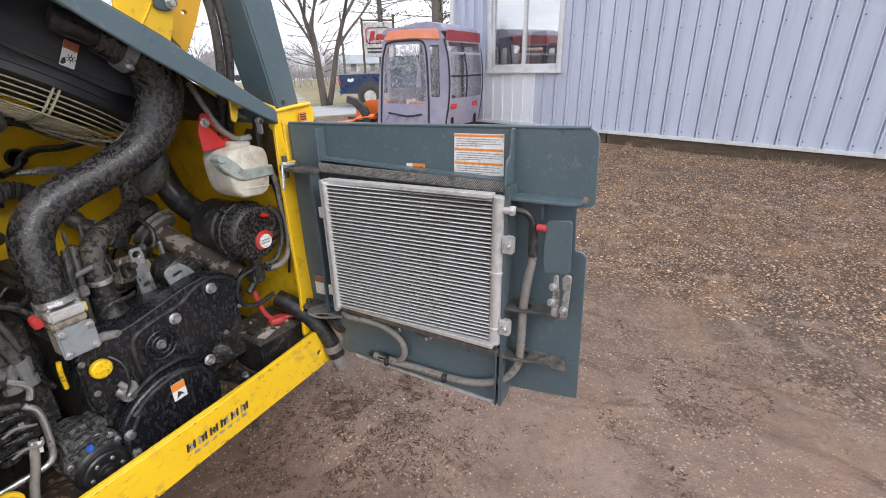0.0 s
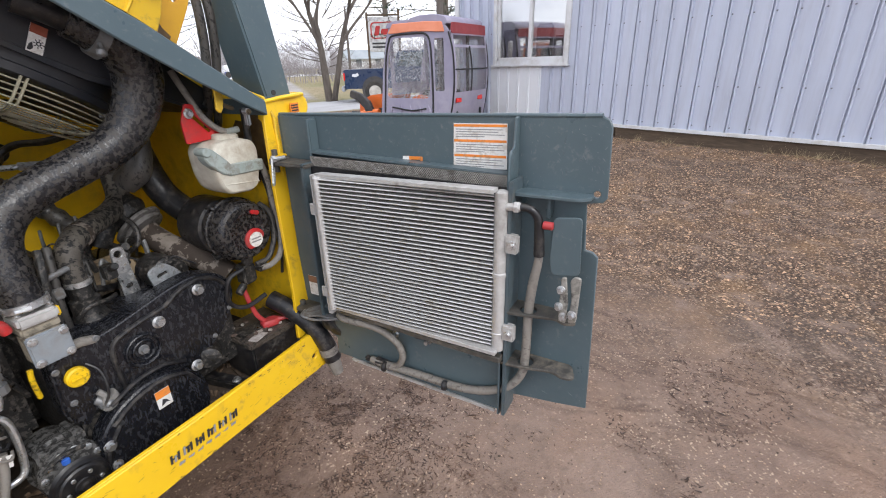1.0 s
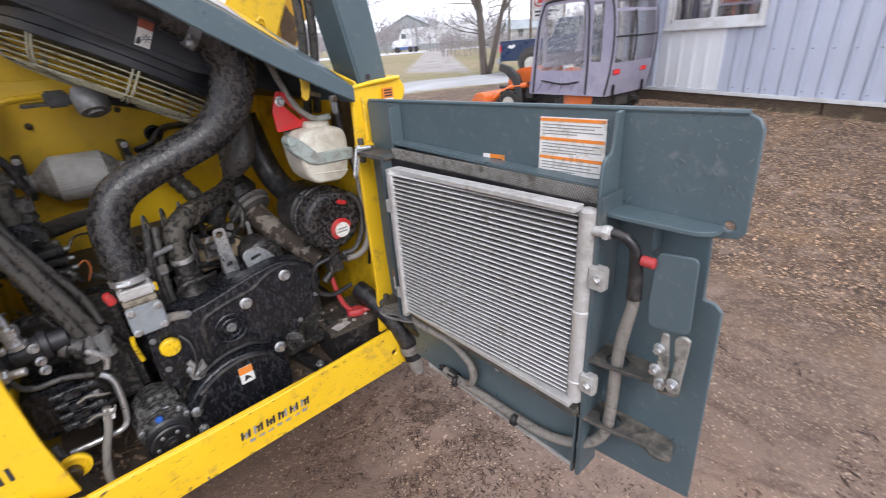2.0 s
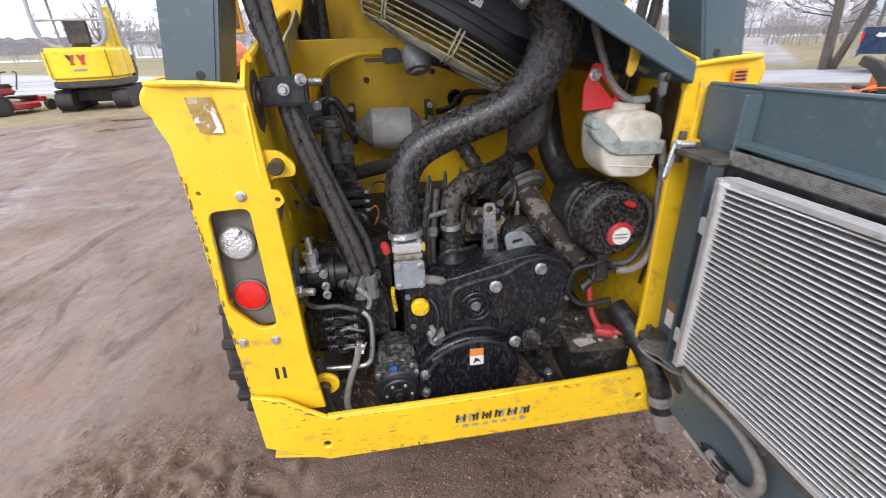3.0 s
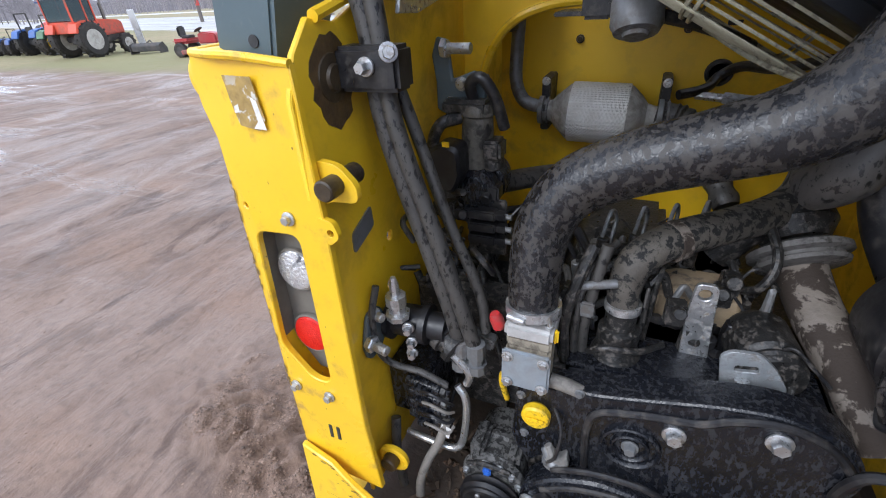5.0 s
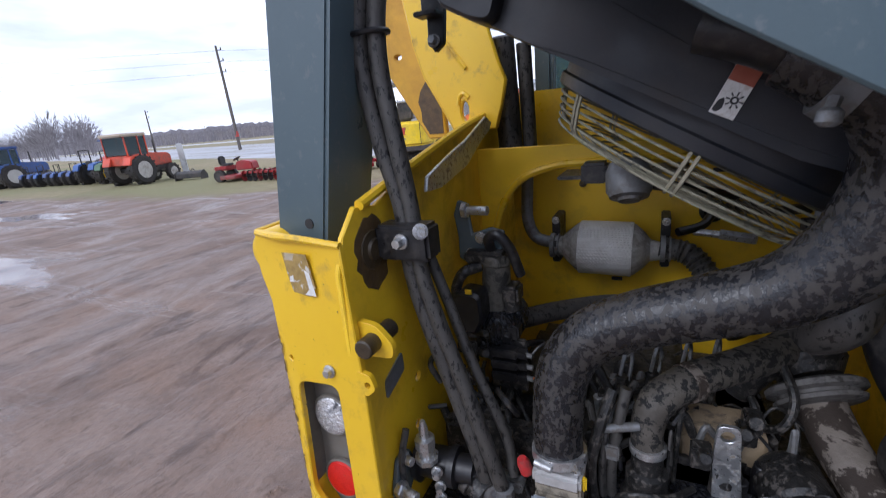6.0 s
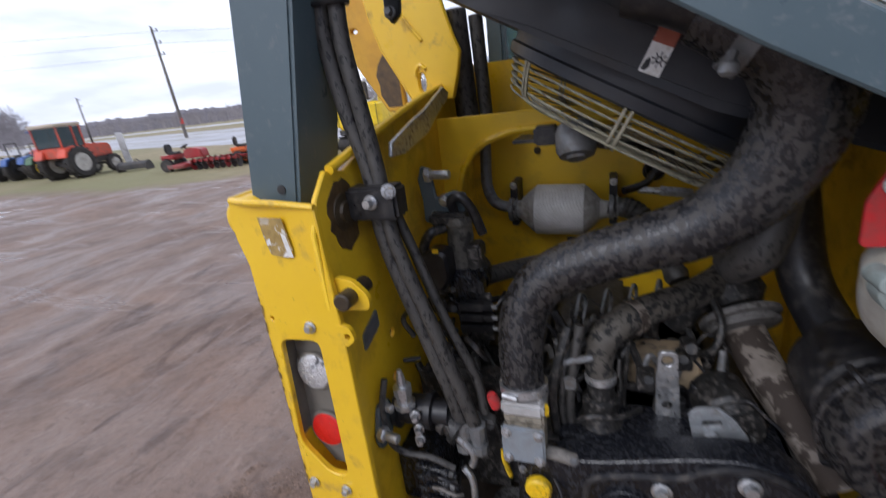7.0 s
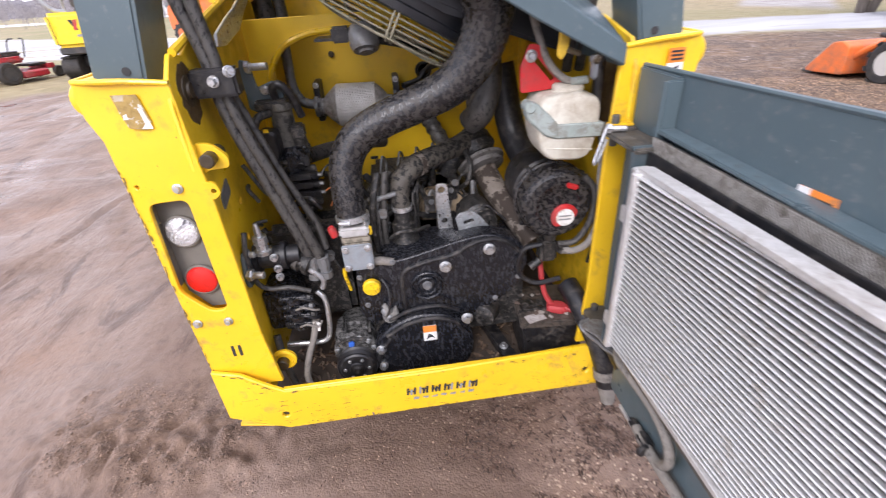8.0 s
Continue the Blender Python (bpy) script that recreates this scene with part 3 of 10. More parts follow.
# towers of the lift frame
for side in (0, 1):
    sx = (lambda x: MIR - x) if side else (lambda x: x)
    def tower_face(x0, y0, x1, y1, z0=1.17, z1=2.05, k=0.155, taper=0.03):
        bm = bmesh.new()
        vs = []
        for z in (z0, z1):
            for x, y in ((x0, y0), (x1, y1)):
                xx = x + k * (z - 1.22) + (taper * (z - 1.22) if x > 0 else 0)
                vs.append((sx(xx), y + 0.02 * (z - 1.22), z))
        d = Vector((y1 - y0, -(x1 - x0), 0)).normalized() * 0.008
        a = [bm.verts.new(v) for v in vs]
        b = [bm.verts.new((v[0] + (-d.x if side else d.x), v[1] - abs(d.y) * 0 + d.y, v[2])) for v in vs]
        for q in ((0, 1, 3, 2), (4, 5, 7, 6), (0, 1, 5, 4), (2, 3, 7, 6), (0, 2, 6, 4), (1, 3, 7, 5)):
            w = a + b
            bm.faces.new([w[i] for i in q])
        return bm
    tower = part("lift_tower", tower_face(-0.052, 1.19, 0.041, 1.19, taper=0.045), GREY, loader, "blue-grey steel lift tower")
    part("tower_side", tower_face(0.041, 1.185, 0.043, 1.305, taper=0.045), GREY, tower)
    part("tower_side", tower_face(-0.048, 1.185, -0.046, 1.305), GREY, tower)
    part("tower_back", tower_face(-0.052, 1.305, 0.043, 1.305, taper=0.045), GREY_IN, tower)
    rust = random.Random(50 + side)
    foot = []
    for q in np.linspace(1.19, 1.30, 12):
        foot.append((q, 1.300 + 0.055 * (q - 1.19) / 0.11 + rust.uniform(-0.018, 0.018)))
    blot = plate([(1.19, 1.18), *foot, (1.30, 1.18)], "x", 0.0, 0.0012)
    for v in blot.verts:
        v.co = Vector((sx(0.0425 + v.co.x + 0.20 * (v.co.z - 1.22) + 0.0015), v.co.y + 0.02 * (v.co.z - 1.22), v.co.z))
    part("rust_stain", blot, STAIN, tower, "brown rust stain at the tower's foot")
    part("hole", lathe((sx(0.020), 1.183, 1.258), (sx(0.020), 1.17, 1.258), [(0, 0.0085), (0.0022, 0.0085), (0.0022, 0)], 14), INK, tower)
    # lift arms behind the towers
    ARM = [(-0.055, 1.345), (-0.118, 1.346), (-0.212, 1.501), (-0.250, 1.565), (-0.315, 1.70), (-0.37, 1.86), (-0.37, 2.06), (-0.10, 2.10), (-0.09, 1.60), (-0.06, 1.45)]
    arm = part("lift_arm", plate([(sx(u), v) for u, v in ARM], "y", 1.93, 1.955, [[(sx(u), v) for u, v in ring_pts(-0.199, 1.597, 0.013, 12, 0.007)]], 0.004), YELLOW_ARM, loader, "brown-grimed yellow lift arm plate")
    FRONT = [(0.030, 1.365), (-0.052, 1.518), (-0.076, 1.60), (-0.11, 1.80), (-0.15, 2.06), (0.05, 2.10), (0.10, 1.80), (0.145, 1.60), (0.165, 1.53), (0.182, 1.487), (0.170, 1.43), (0.150, 1.365)]
    part("arm_plate", plate([(sx(u), v) for u, v in FRONT], "y", 1.80, 1.82, [[(sx(u), v) for u, v in ring_pts(0.064, 1.418, 0.011, 16, 0.026)]], 0.004), YELLOW, arm)
    part("arm_boss", tube([(sx(0.046), 1.799, 1.435), (sx(0.050), 1.799, 1.455), (sx(0.064), 1.799, 1.464), (sx(0.078), 1.799, 1.452)], 0.006, 8), YELLOW, arm)
    part("weld_rib", tube([(sx(0.02), 1.798, 1.60), (sx(0.052), 1.797, 1.555), (sx(0.075), 1.797, 1.525)], 0.006, 6), YELLOW, arm)
    web = plate([(sx(u), v) for u, v in [(0.028, 1.37), (-0.052, 1.518), (-0.076, 1.60), (-0.11, 1.80), (-0.15, 2.06), (-0.16, 2.06), (-0.12, 1.80), (-0.086, 1.60), (-0.062, 1.518), (0.018, 1.37)]], "y", 1.82, 1.93)
    part("arm_web", web, YELLOW_IN, arm)
    rg = random.Random(70 + side)
    smear = [(-0.140 + rg.uniform(-0.006, 0.006), 1.40), (-0.132 + rg.uniform(-0.006, 0.006), 1.43), (-0.142 + rg.uniform(-0.008, 0.008), 1.46), (-0.128 + rg.uniform(-0.006, 0.006), 1.49), (-0.105, 1.525), (-0.075, 1.52), (-0.065, 1.45), (-0.065, 1.36), (-0.112, 1.36)]
    part("grease_smear", plate([(sx(u), v) for u, v in smear], "y", 1.9275, 1.9292), STAIN, arm, "dark grease round the arm's pivot")

# hood, swung up on its right edge
HT = [(0.362, 1.668), (0.385, 1.652), (0.474, 1.598), (0.617, 1.508), (0.759, 1.430), (0.88, 1.352), (1.00, 1.276), (1.056, 1.240)]
HB = [(1.056, 1.200), (0.99, 1.232), (0.86, 1.300), (0.70, 1.392), (0.582, 1.466), (0.471, 1.544), (0.402, 1.583), (0.384, 1.585), (0.377, 1.574), (0.356, 1.566), (0.336, 1.572), (0.314, 1.583), (0.307, 1.594), (0.313, 1.623), (0.328, 1.650), (0.340, 1.680)]
SLOT = rounded([(0.329, 1.597), (0.332, 1.588), (0.345, 1.583), (0.358, 1.579), (0.369, 1.591), (0.374, 1.619), (0.371, 1.645), (0.354, 1.655), (0.342, 1.622)], 0.004)
hood = part("hood", plate(HT + HB, "y", 1.112, 1.122, [SLOT], 0.003), GREY, loader, "blue-grey engine hood tilted open")
def hood_z(y):
    """How far the lid rises behind its front bend."""
    return 0.014 * min(1.0, max(0.0, (y - 1.118) / 0.03)) + 0.40 * max(0.0, y - 1.15) * (1 - 0.35 * min(1.0, max(0.0, y - 1.15)))


top = bmesh.new()
rows = []
HY = (1.118, 1.130, 1.148, 1.17, 1.22, 1.30, 1.4, 1.5, 1.6, 1.75, 1.88, 2.0)
for y in HY:
    rows.append([top.verts.new((u, y, v + hood_z(y))) for u, v in HT])
    rows.append([top.verts.new((u, y, v - 0.006 + hood_z(y) * 0.92)) for u, v in HT])
for i in range(0, 2 * len(HY) - 2, 2):
    for j in range(len(HT) - 1):
        top.faces.new((rows[i][j], rows[i][j + 1], rows[i + 2][j + 1], rows[i + 2][j]))
        top.faces.new((rows[i + 1][j], rows[i + 3][j], rows[i + 3][j + 1], rows[i + 1][j + 1]))
part("hood_top", top, GREY, hood)


def hood_strip(x0, x1, y0, y1, lift, rag=0.0):
    """A sheet that lies on the lid; with rag, its left end is ragged."""
    m = bmesh.new()
    rg = random.Random(8)
    grid = []
    us = [p[0] for p in HT]
    vs2 = [p[1] for p in HT]
    for k in range(15):
        y = y0 + (y1 - y0) * k / 14
        a = x0 + rg.uniform(-rag, rag) + rag * 2 * (k / 14)
        grid.append([m.verts.new((a + (x1 - a) * q / 10, y, float(np.interp(a + (x1 - a) * q / 10, us, vs2)) + hood_z(y) + lift)) for q in range(11)])
    for k in range(14):
        for q in range(10):
            m.faces.new((grid[k][q], grid[k][q + 1], grid[k + 1][q + 1], grid[k + 1][q]))
    return m


# a pale lilac sheet over the middle of the lid, yellow at its end
part("lid_band", hood_strip(0.56, 0.815, 1.150, 1.95, 0.0028, 0.007), surface("pale_lid_band", (0.42, 0.42, 0.50), (0.48, 0.48, 0.56), 8, 0.35, bump=0.03, dirt=(0.33, 0.33, 0.39), dscale=14, damt=0.2, soft=0.2), hood, "pale band across the lid")
part("lid_decal_end", hood_strip(0.818, 0.90, 1.150, 1.95, 0.0028), YELLOW_IN, hood, "yellow decal at the end of the pale band")
hb = part("hinge_bracket", join(plate(rounded([(0.107, 1.75), (0.107, 1.605), (0.118, 1.600), (0.116, 1.560), (0.129, 1.531), (0.149, 1.546), (0.155, 1.597), (0.160, 1.66), (0.26, 1.66), (0.26, 1.75)], 0.006), "y", 1.50, 1.515, (), 0.002), box(0.108, 0.156, 1.46, 1.50, 1.594, 1.603, 0.002)), BLACK, loader, "dark hood hinge bracket")
part("bolt", bolt((0.130, 1.499, 1.553), (0, -1, 0.2), 0.009, 0.012), STEEL_GREY, hb)
part("hood_side", box(1.046, 1.058, 1.118, 2.0, 1.20, 1.245, 0.002), GREY, hood)

part("hood_hook", plate(rounded([(0.343, 1.575), (0.352, 1.606), (0.358, 1.66), (0.386, 1.66), (0.386, 1.60), (0.374, 1.572)], 0.006), "y", 1.150, 1.160, (), 0.002), GREY_IN, hood)

# fan shroud below the hood: its axis leans with the hood
TN = Vector((0.49, 0.0, 0.872)).normalized()
TU = Vector((0.872, 0.0, -0.49))
TV = Vector((0.0, 1.0, 0.0))
FC = Vector((0.614, 1.640, 1.313))  # middle of the guard's rim
shroud = part("fan_shroud", lathe(FC - TN * 0.004, FC + TN, [(0.0, 0.270), (0.0, 0.292), (0.004, 0.299), (0.022, 0.302), (0.026, 0.296), (0.060, 0.300), (0.064, 0.308), (0.085, 0.312), (0.092, 0.300), (0.095, 0.20), (0.095, 0.0)], 64), SHROUD, loader, "dusty black plastic fan shroud")
part("shroud_box", loft(rounded([(0.237, 1.605), (0.245, 1.560), (0.305, 1.530), (0.345, 1.505), (0.43, 1.470), (0.58, 1.392), (0.70, 1.330), (0.90, 1.250), (1.02, 1.20), (1.03, 1.212), (0.86, 1.296), (0.70, 1.388), (0.58, 1.462), (0.44, 1.560), (0.31, 1.625)], 0.02), "y", [(1.322, 0.94), (1.328, 0.97), (1.34, 0.99), (1.36, 1.0), (1.98, 1.0)]), SHROUD, shroud)
part("shroud_pad", loft(rounded([(0.244, 1.650), (0.227, 1.587), (0.232, 1.567), (0.285, 1.537), (0.318, 1.528), (0.336, 1.585), (0.336, 1.660)], 0.02), "y", [(1.296, 0.86), (1.301, 0.93), (1.310, 0.98), (1.325, 1.0), (1.40, 1.0)]), SHROUD, shroud, "padded end of the shroud")
part("inner_panel", plate([(0.335, 1.665), (0.445, 1.635), (0.582, 1.545), (0.70, 1.474), (0.86, 1.382), (1.02, 1.270), (0.98, 1.215), (0.70, 1.315), (0.45, 1.450), (0.36, 1.50), (0.30, 1.56)], "y", 1.325, 1.335), SHROUD, shroud)
GUARD_WIRE = surface("yellowed_wire", (0.34, 0.32, 0.23), (0.46, 0.44, 0.33), 30, 0.5, metal=0.3, bump=0.1, dirt=(0.10, 0.09, 0.07), dscale=40, damt=0.3)


def guard_ring(r, h):
    return tube([FC + TN * h + TU * r * math.cos(q) + TV * r * math.sin(q) for q in np.linspace(0, 2 * math.pi, 41)], 0.0021, 5, 2)


guard = part("fan_guard", guard_ring(0.05, -0.080), GUARD_WIRE, loader, "yellowed wire fan guard")
for i in range(15):
    if i < 6:
        r, h = 0.292 - 0.0055 * i, -0.0135 * i
    else:
        r, h = 0.262 - 0.024 * (i - 5), -0.0675 - 0.010 * min(1.0, (i - 5) / 4)
    part("guard_ring", guard_ring(r, h), GUARD_WIRE, guard)
for k in range(8):
    q = -math.pi / 2 - 0.10 + k * math.pi / 4
    e = TU * math.cos(q) + TV * math.sin(q)
    for o in (-0.006, 0.006):
        f = TU * -math.sin(q) * o + TV * math.cos(q) * o
        part("guard_spoke", tube([f + FC + TN * 0.006 + e * 0.295, f + FC - TN * 0.035 + e * 0.282, f + FC - TN * 0.068 + e * 0.258, f + FC - TN * 0.082 + e * 0.17, f + FC - TN * 0.083 + e * 0.05], 0.0034, 5, 4), GUARD_WIRE, guard)
lug = FC + TU * 0.19 - TV * 0.214
part("guard_foot", join(rod(lug, lug + Vector((0.035, -0.01, -0.006)), 0.007), rod(lug + Vector((-0.02, 0.02, 0.0)), lug, 0.010)), STEEL_GREY, guard, "bolted guard foot")
DM = Matrix.Translation((0.624, 1.3195, 1.404)) @ pose(0, 0, 0, 0, 26, 0) @ Matrix.Scale(0.92, 4)
sl = part("shroud_decal", box(-0.017, 0.017, -0.0008, 0.0008, -0.034, 0.034, 0, DM), WHITE, loader, "white and red-brown fan warning decal")
part("decal_head", box(-0.017, 0.017, -0.0016, -0.0009, 0.012, 0.034, 0, DM), surface("faded_red_label", (0.30, 0.075, 0.04), (0.36, 0.10, 0.06), 40, 0.6, bump=0), sl)
wheel_art = [plate(ring_pts(0.005, -0.010, 0.0055, 12), "y", -0.0016, -0.0009, [ring_pts(0.005, -0.010, 0.0028, 12)], 0, DM)]
for q in range(8):
    ca, sa = math.cos(q * math.pi / 4), math.sin(q * math.pi / 4)
    wheel_art.append(plate([(0.005 + ca * 0.006 - sa * 0.0007, -0.010 + sa * 0.006 + ca * 0.0007), (0.005 + ca * 0.0115 - sa * 0.0012, -0.010 + sa * 0.0115 + ca * 0.0012), (0.005 + ca * 0.0115 + sa * 0.0012, -0.010 + sa * 0.0115 - ca * 0.0012), (0.005 + ca * 0.006 + sa * 0.0007, -0.010 + sa * 0.006 - ca * 0.0007)], "y", -0.0016, -0.0009, (), 0, DM))
part("decal_fan", join(*wheel_art), INK, sl)
part("decal_shape", plate(rounded([(-0.0155, -0.030), (-0.0135, -0.016), (-0.009, -0.010), (-0.006, -0.014), (-0.004, -0.024), (-0.009, -0.031)], 0.002), "y", -0.0016, -0.0009, (), 0, DM), INK, sl)

# ---- the cab behind the hood ----
cab = part("cab_frame", join(box(0.17, 0.23, 2.16, 2.24, 1.30, 2.10, 0.012), box(0.94, 1.00, 2.16, 2.24, 1.30, 2.10, 0.012), box(0.17, 1.00, 2.16, 2.24, 1.28, 1.38, 0.012), box(0.15, 1.02, 2.14, 3.3, 2.06, 2.12, 0.02), box(0.17, 0.23, 3.2, 3.28, 1.0, 2.1, 0.01), box(0.94, 1.0, 3.2, 3.28, 1.0, 2.1, 0.01)), GREY, loader, "blue-grey operator cab")
part("rear_window", box(0.225, 0.945, 2.19, 2.197, 1.37, 2.07), glass("tinted_cab_glass", (0.10, 0.22, 0.22), 0.04, 0.55), cab, "tinted rear window")
part("seat_back", box(0.40, 0.78, 2.45, 2.55, 1.2, 1.75, 0.05), BLACK, cab)
part("cab_side", join(box(0.175, 0.19, 2.24, 3.2, 0.9, 2.06), box(0.98, 0.995, 2.24, 3.2, 0.9, 2.06), box(0.17, 1.0, 2.1, 3.3, 0.85, 0.95)), GREY_IN, cab)
part("chassis", join(box(0.0, 1.17, 2.085, 3.3, 0.25, 0.85, 0.03), box(-0.04, 0.06, 1.37, 3.3, 0.45, 0.62, 0.01), box(1.11, 1.21, 1.37, 3.3, 0.45, 0.62, 0.01), box(0.12, 1.05, 1.21, 2.085, 0.26, 0.292)), GREY_IN, loader, "blue-grey chassis tub")

# ---- wheels ----
for side in (0, 1):
    for y in (1.80, 2.85):
        x0 = MIR + 0.22 if side else -0.22
        d = -1 if side else 1
        w = part("wheel", lathe((x0, y, 0.31), (x0 + d, y, 0.31), [(0.02, 0.20), (0.0, 0.22), (0.0, 0.32), (0.025, 0.352), (0.20, 0.352), (0.225, 0.32), (0.225, 0.22)], 40), TYRE, loader, "muddy lugged tyre on a yellow rim")
        part("rim", lathe((x0, y, 0.31), (x0 + d, y, 0.31), [(0.015, 0.205), (0.04, 0.19), (0.05, 0.06), (0.03, 0.05), (0.03, 0)], 24), YELLOW_IN, w)
        tr = [box(x0 + d * 0.01 - (0.0 if d > 0 else 0.1), x0 + d * 0.01 + (0.1 if d > 0 else 0.0), y - 0.018, y + 0.018, 0.31 + 0.34, 0.31 + 0.378, 0.006, around((x0, y, 0.31), Matrix.Rotation(a, 4, "X")), 1) for a in np.linspace(0, 2 * math.pi, 21)[:-1]]
        tr += [box(x0 + d * 0.12 - (0.0 if d > 0 else 0.1), x0 + d * 0.12 + (0.1 if d > 0 else 0.0), y - 0.018, y + 0.018, 0.31 + 0.34, 0.31 + 0.378, 0.006, around((x0, y, 0.31), Matrix.Rotation(a + 0.155, 4, "X")), 1) for a in np.linspace(0, 2 * math.pi, 21)[:-1]]
        part("tread", join(*tr), TYRE, w, kind="stuff")

# hoses beside the right tower, and the bolted plate on the right arm
for off in (0.0, 0.034):
    part("tower_hose", tube([(0.93 - off, 1.27, 1.74), (0.985 - off, 1.26, 1.66), (1.030 - off, 1.262, 1.54), (1.045 - off, 1.28, 1.40), (1.050 - off, 1.32, 1.27), (1.055 - off, 1.36, 1.16)], 0.0135, 12), RUBBER_DUSTY, loader, "dusty black hydraulic hose")
ap = part("arm_hardware", plate(rounded([(1.155, 1.585), (1.165, 1.645), (1.225, 1.665), (1.255, 1.605), (1.205, 1.575)], 0.015), "y", 1.785, 1.799, (), 0.002), GREY_IN, loader, "dark bolted plate on the arm")
part("bolt", bolt((1.215, 1.784, 1.605), (0, -1, 0), 0.014, 0.02), ZINC, ap)
part("hood_latch", join(box(0.988, 1.002, 1.122, 1.14, 1.175, 1.215, 0.004), rod((0.995, 1.120, 1.216), (0.995, 1.14, 1.216), 0.010)), STEEL_GREY, loader, "small steel hood latch")
latch_tab = part("latch_tab", plate(rounded([(0.921, 1.300), (0.943, 1.296), (0.945, 1.262), (0.940, 1.232), (0.928, 1.215), (0.916, 1.226), (0.920, 1.262)], 0.006), "y", 1.150, 1.158, (), 0.002), YELLOW_IN, loader, "grimy yellow latch tab under the hood")
part("pin", rod((0.932, 1.165, 1.288), (0.932, 1.135, 1.288), 0.009), GREASE, latch_tab)
part("pin", rod((0.938, 1.150, 1.238), (0.968, 1.150, 1.226), 0.006), GREASE, latch_tab)
part("latch_bolt", bolt((0.995, 1.121, 1.216), (0, -1, 0), 0.006, 0.006), GREASE, loader)
rs = random.Random(16)
part("grease_stain", plate([(1.24 + (0.10 + rs.uniform(-0.03, 0.03)) * math.cos(q), 1.10 + (0.11 + rs.uniform(-0.04, 0.04)) * math.sin(q)) for q in np.linspace(0, 2 * math.pi, 29)[:-1]], "x", 1.0832, 1.0846), STAIN, loader, "brown grime on the inner side plate")
# twigs, leaf scraps and mud crumbs on the bay floor
rs = random.Random(31)
litter = bmesh.new()
for k in range(620):
    x, y = rs.uniform(0.14, 1.07), 1.085 + 0.32 * rs.random() ** 1.4
    r = rs.uniform(0.003, 0.011)
    a = rs.uniform(0, 3.1)
    L = r * rs.choice((1, 1, 1.5, 4))
    d = Vector((math.cos(a), math.sin(a), rs.uniform(-0.1, 0.3)))
    tube([Vector((x, y, 0.306)) - d * L, Vector((x, y, 0.308 + r * 0.6)), Vector((x, y, 0.306)) + d * L], [r * 0.3, r * 0.7, r * 0.25], 4, 1, bm=litter)
LITTER = surface("leaf_litter", (0.07, 0.045, 0.030), (0.17, 0.115, 0.075), 50, 0.8, bump=0.4, island=0.6)
part("leaf_litter", litter, LITTER, loader, "brown twigs and crumbs on the bay floor", kind="stuff", smooth=0)
# bolts and slots in the bulkhead
for x, z in ((0.335, 1.17), (0.60, 1.19), (0.47, 0.90), (0.78, 1.22), (0.52, 1.24)):
    part("bulkhead_bolt", bolt((x, 2.069, z), (0, -1, 0), 0.008, 0.012), GREASE, loader)
for x, z in ((0.44, 0.86), (0.445, 0.74), (0.70, 1.20)):
    part("bulkhead_slot", box(x - 0.016, x + 0.016, 2.0672, 2.0692, z - 0.006, z + 0.006), INK, loader)
# ---- engine and what is in the bay ----
engine = part("engine_block", box(0.40, 0.90, 1.27, 1.95, 0.38, 0.70, 0.015), CAST, loader, "dark oily diesel engine")
part("cylinder_head", box(0.46, 0.80, 1.36, 1.90, 0.66, 0.70, 0.012), CAST, engine)
part("rocker_cover", box(0.44, 0.62, 1.52, 1.88, 0.69, 0.80, 0.02), CAST, engine)
COVER = [(0.392, 0.690), (0.384, 0.520), (0.425, 0.470), (0.440, 0.500), (0.520, 0.520), (0.70, 0.475), (0.730, 0.470), (0.790, 0.500), (0.862, 0.555), (0.902, 0.650), (0.885, 0.705), (0.846, 0.738), (0.777, 0.758), (0.70, 0.748), (0.60, 0.722), (0.53, 0.705), (0.47, 0.70)]
cover = part("timing_cover", plate(rounded(COVER, 0.03), "y", 1.236, 1.30, (), 0.012, None, 3), BLACK_COVER, engine, "black timing cover speckled with dried mud")
LOW = [(0.400, 0.325), (0.420, 0.450), (0.470, 0.498), (0.550, 0.530), (0.640, 0.520), (0.705, 0.470), (0.725, 0.400), (0.715, 0.330), (0.69, 0.300), (0.42, 0.300)]
low = part("lower_cover", plate(rounded(LOW, 0.03), "y", 1.196, 1.26, (), 0.012, None, 3), BLACK_COVER, engine, "black lower belt cover")
# raised ribs on the covers
part("cover_rib", tube([(0.525, 1.234, 0.52), (0.520, 1.234, 0.62), (0.535, 1.234, 0.668), (0.60, 1.234, 0.690), (0.68, 1.234, 0.705), (0.72, 1.234, 0.728), (0.78, 1.234, 0.742), (0.84, 1.234, 0.722), (0.885, 1.234, 0.67)], 0.007, 8), BLACK, cover)
part("cover_rib", tube([(0.455, 1.195, 0.462), (0.52, 1.195, 0.500), (0.60, 1.195, 0.512), (0.66, 1.195, 0.492), (0.69, 1.195, 0.45)], 0.006, 8), BLACK, low)
part("cover_rib", tube([(0.47, 1.210, 0.512), (0.54, 1.205, 0.545), (0.62, 1.205, 0.548), (0.68, 1.210, 0.52)], 0.006, 8), BLACK, low)
for r in (0.045, 0.028):
    part("cover_ring", lathe((0.593, 1.240, 0.608), (0.593, 1.0, 0.608), [(0, r + 0.006), (0.012, r + 0.003), (0.014, r), (0.010, r - 0.004), (0.0, r - 0.006)], 24), BLACK_COVER, cover)
part("hub", bolt((0.593, 1.234, 0.608), (0, -1, 0), 0.010, 0.012), STEEL_GREY, cover)
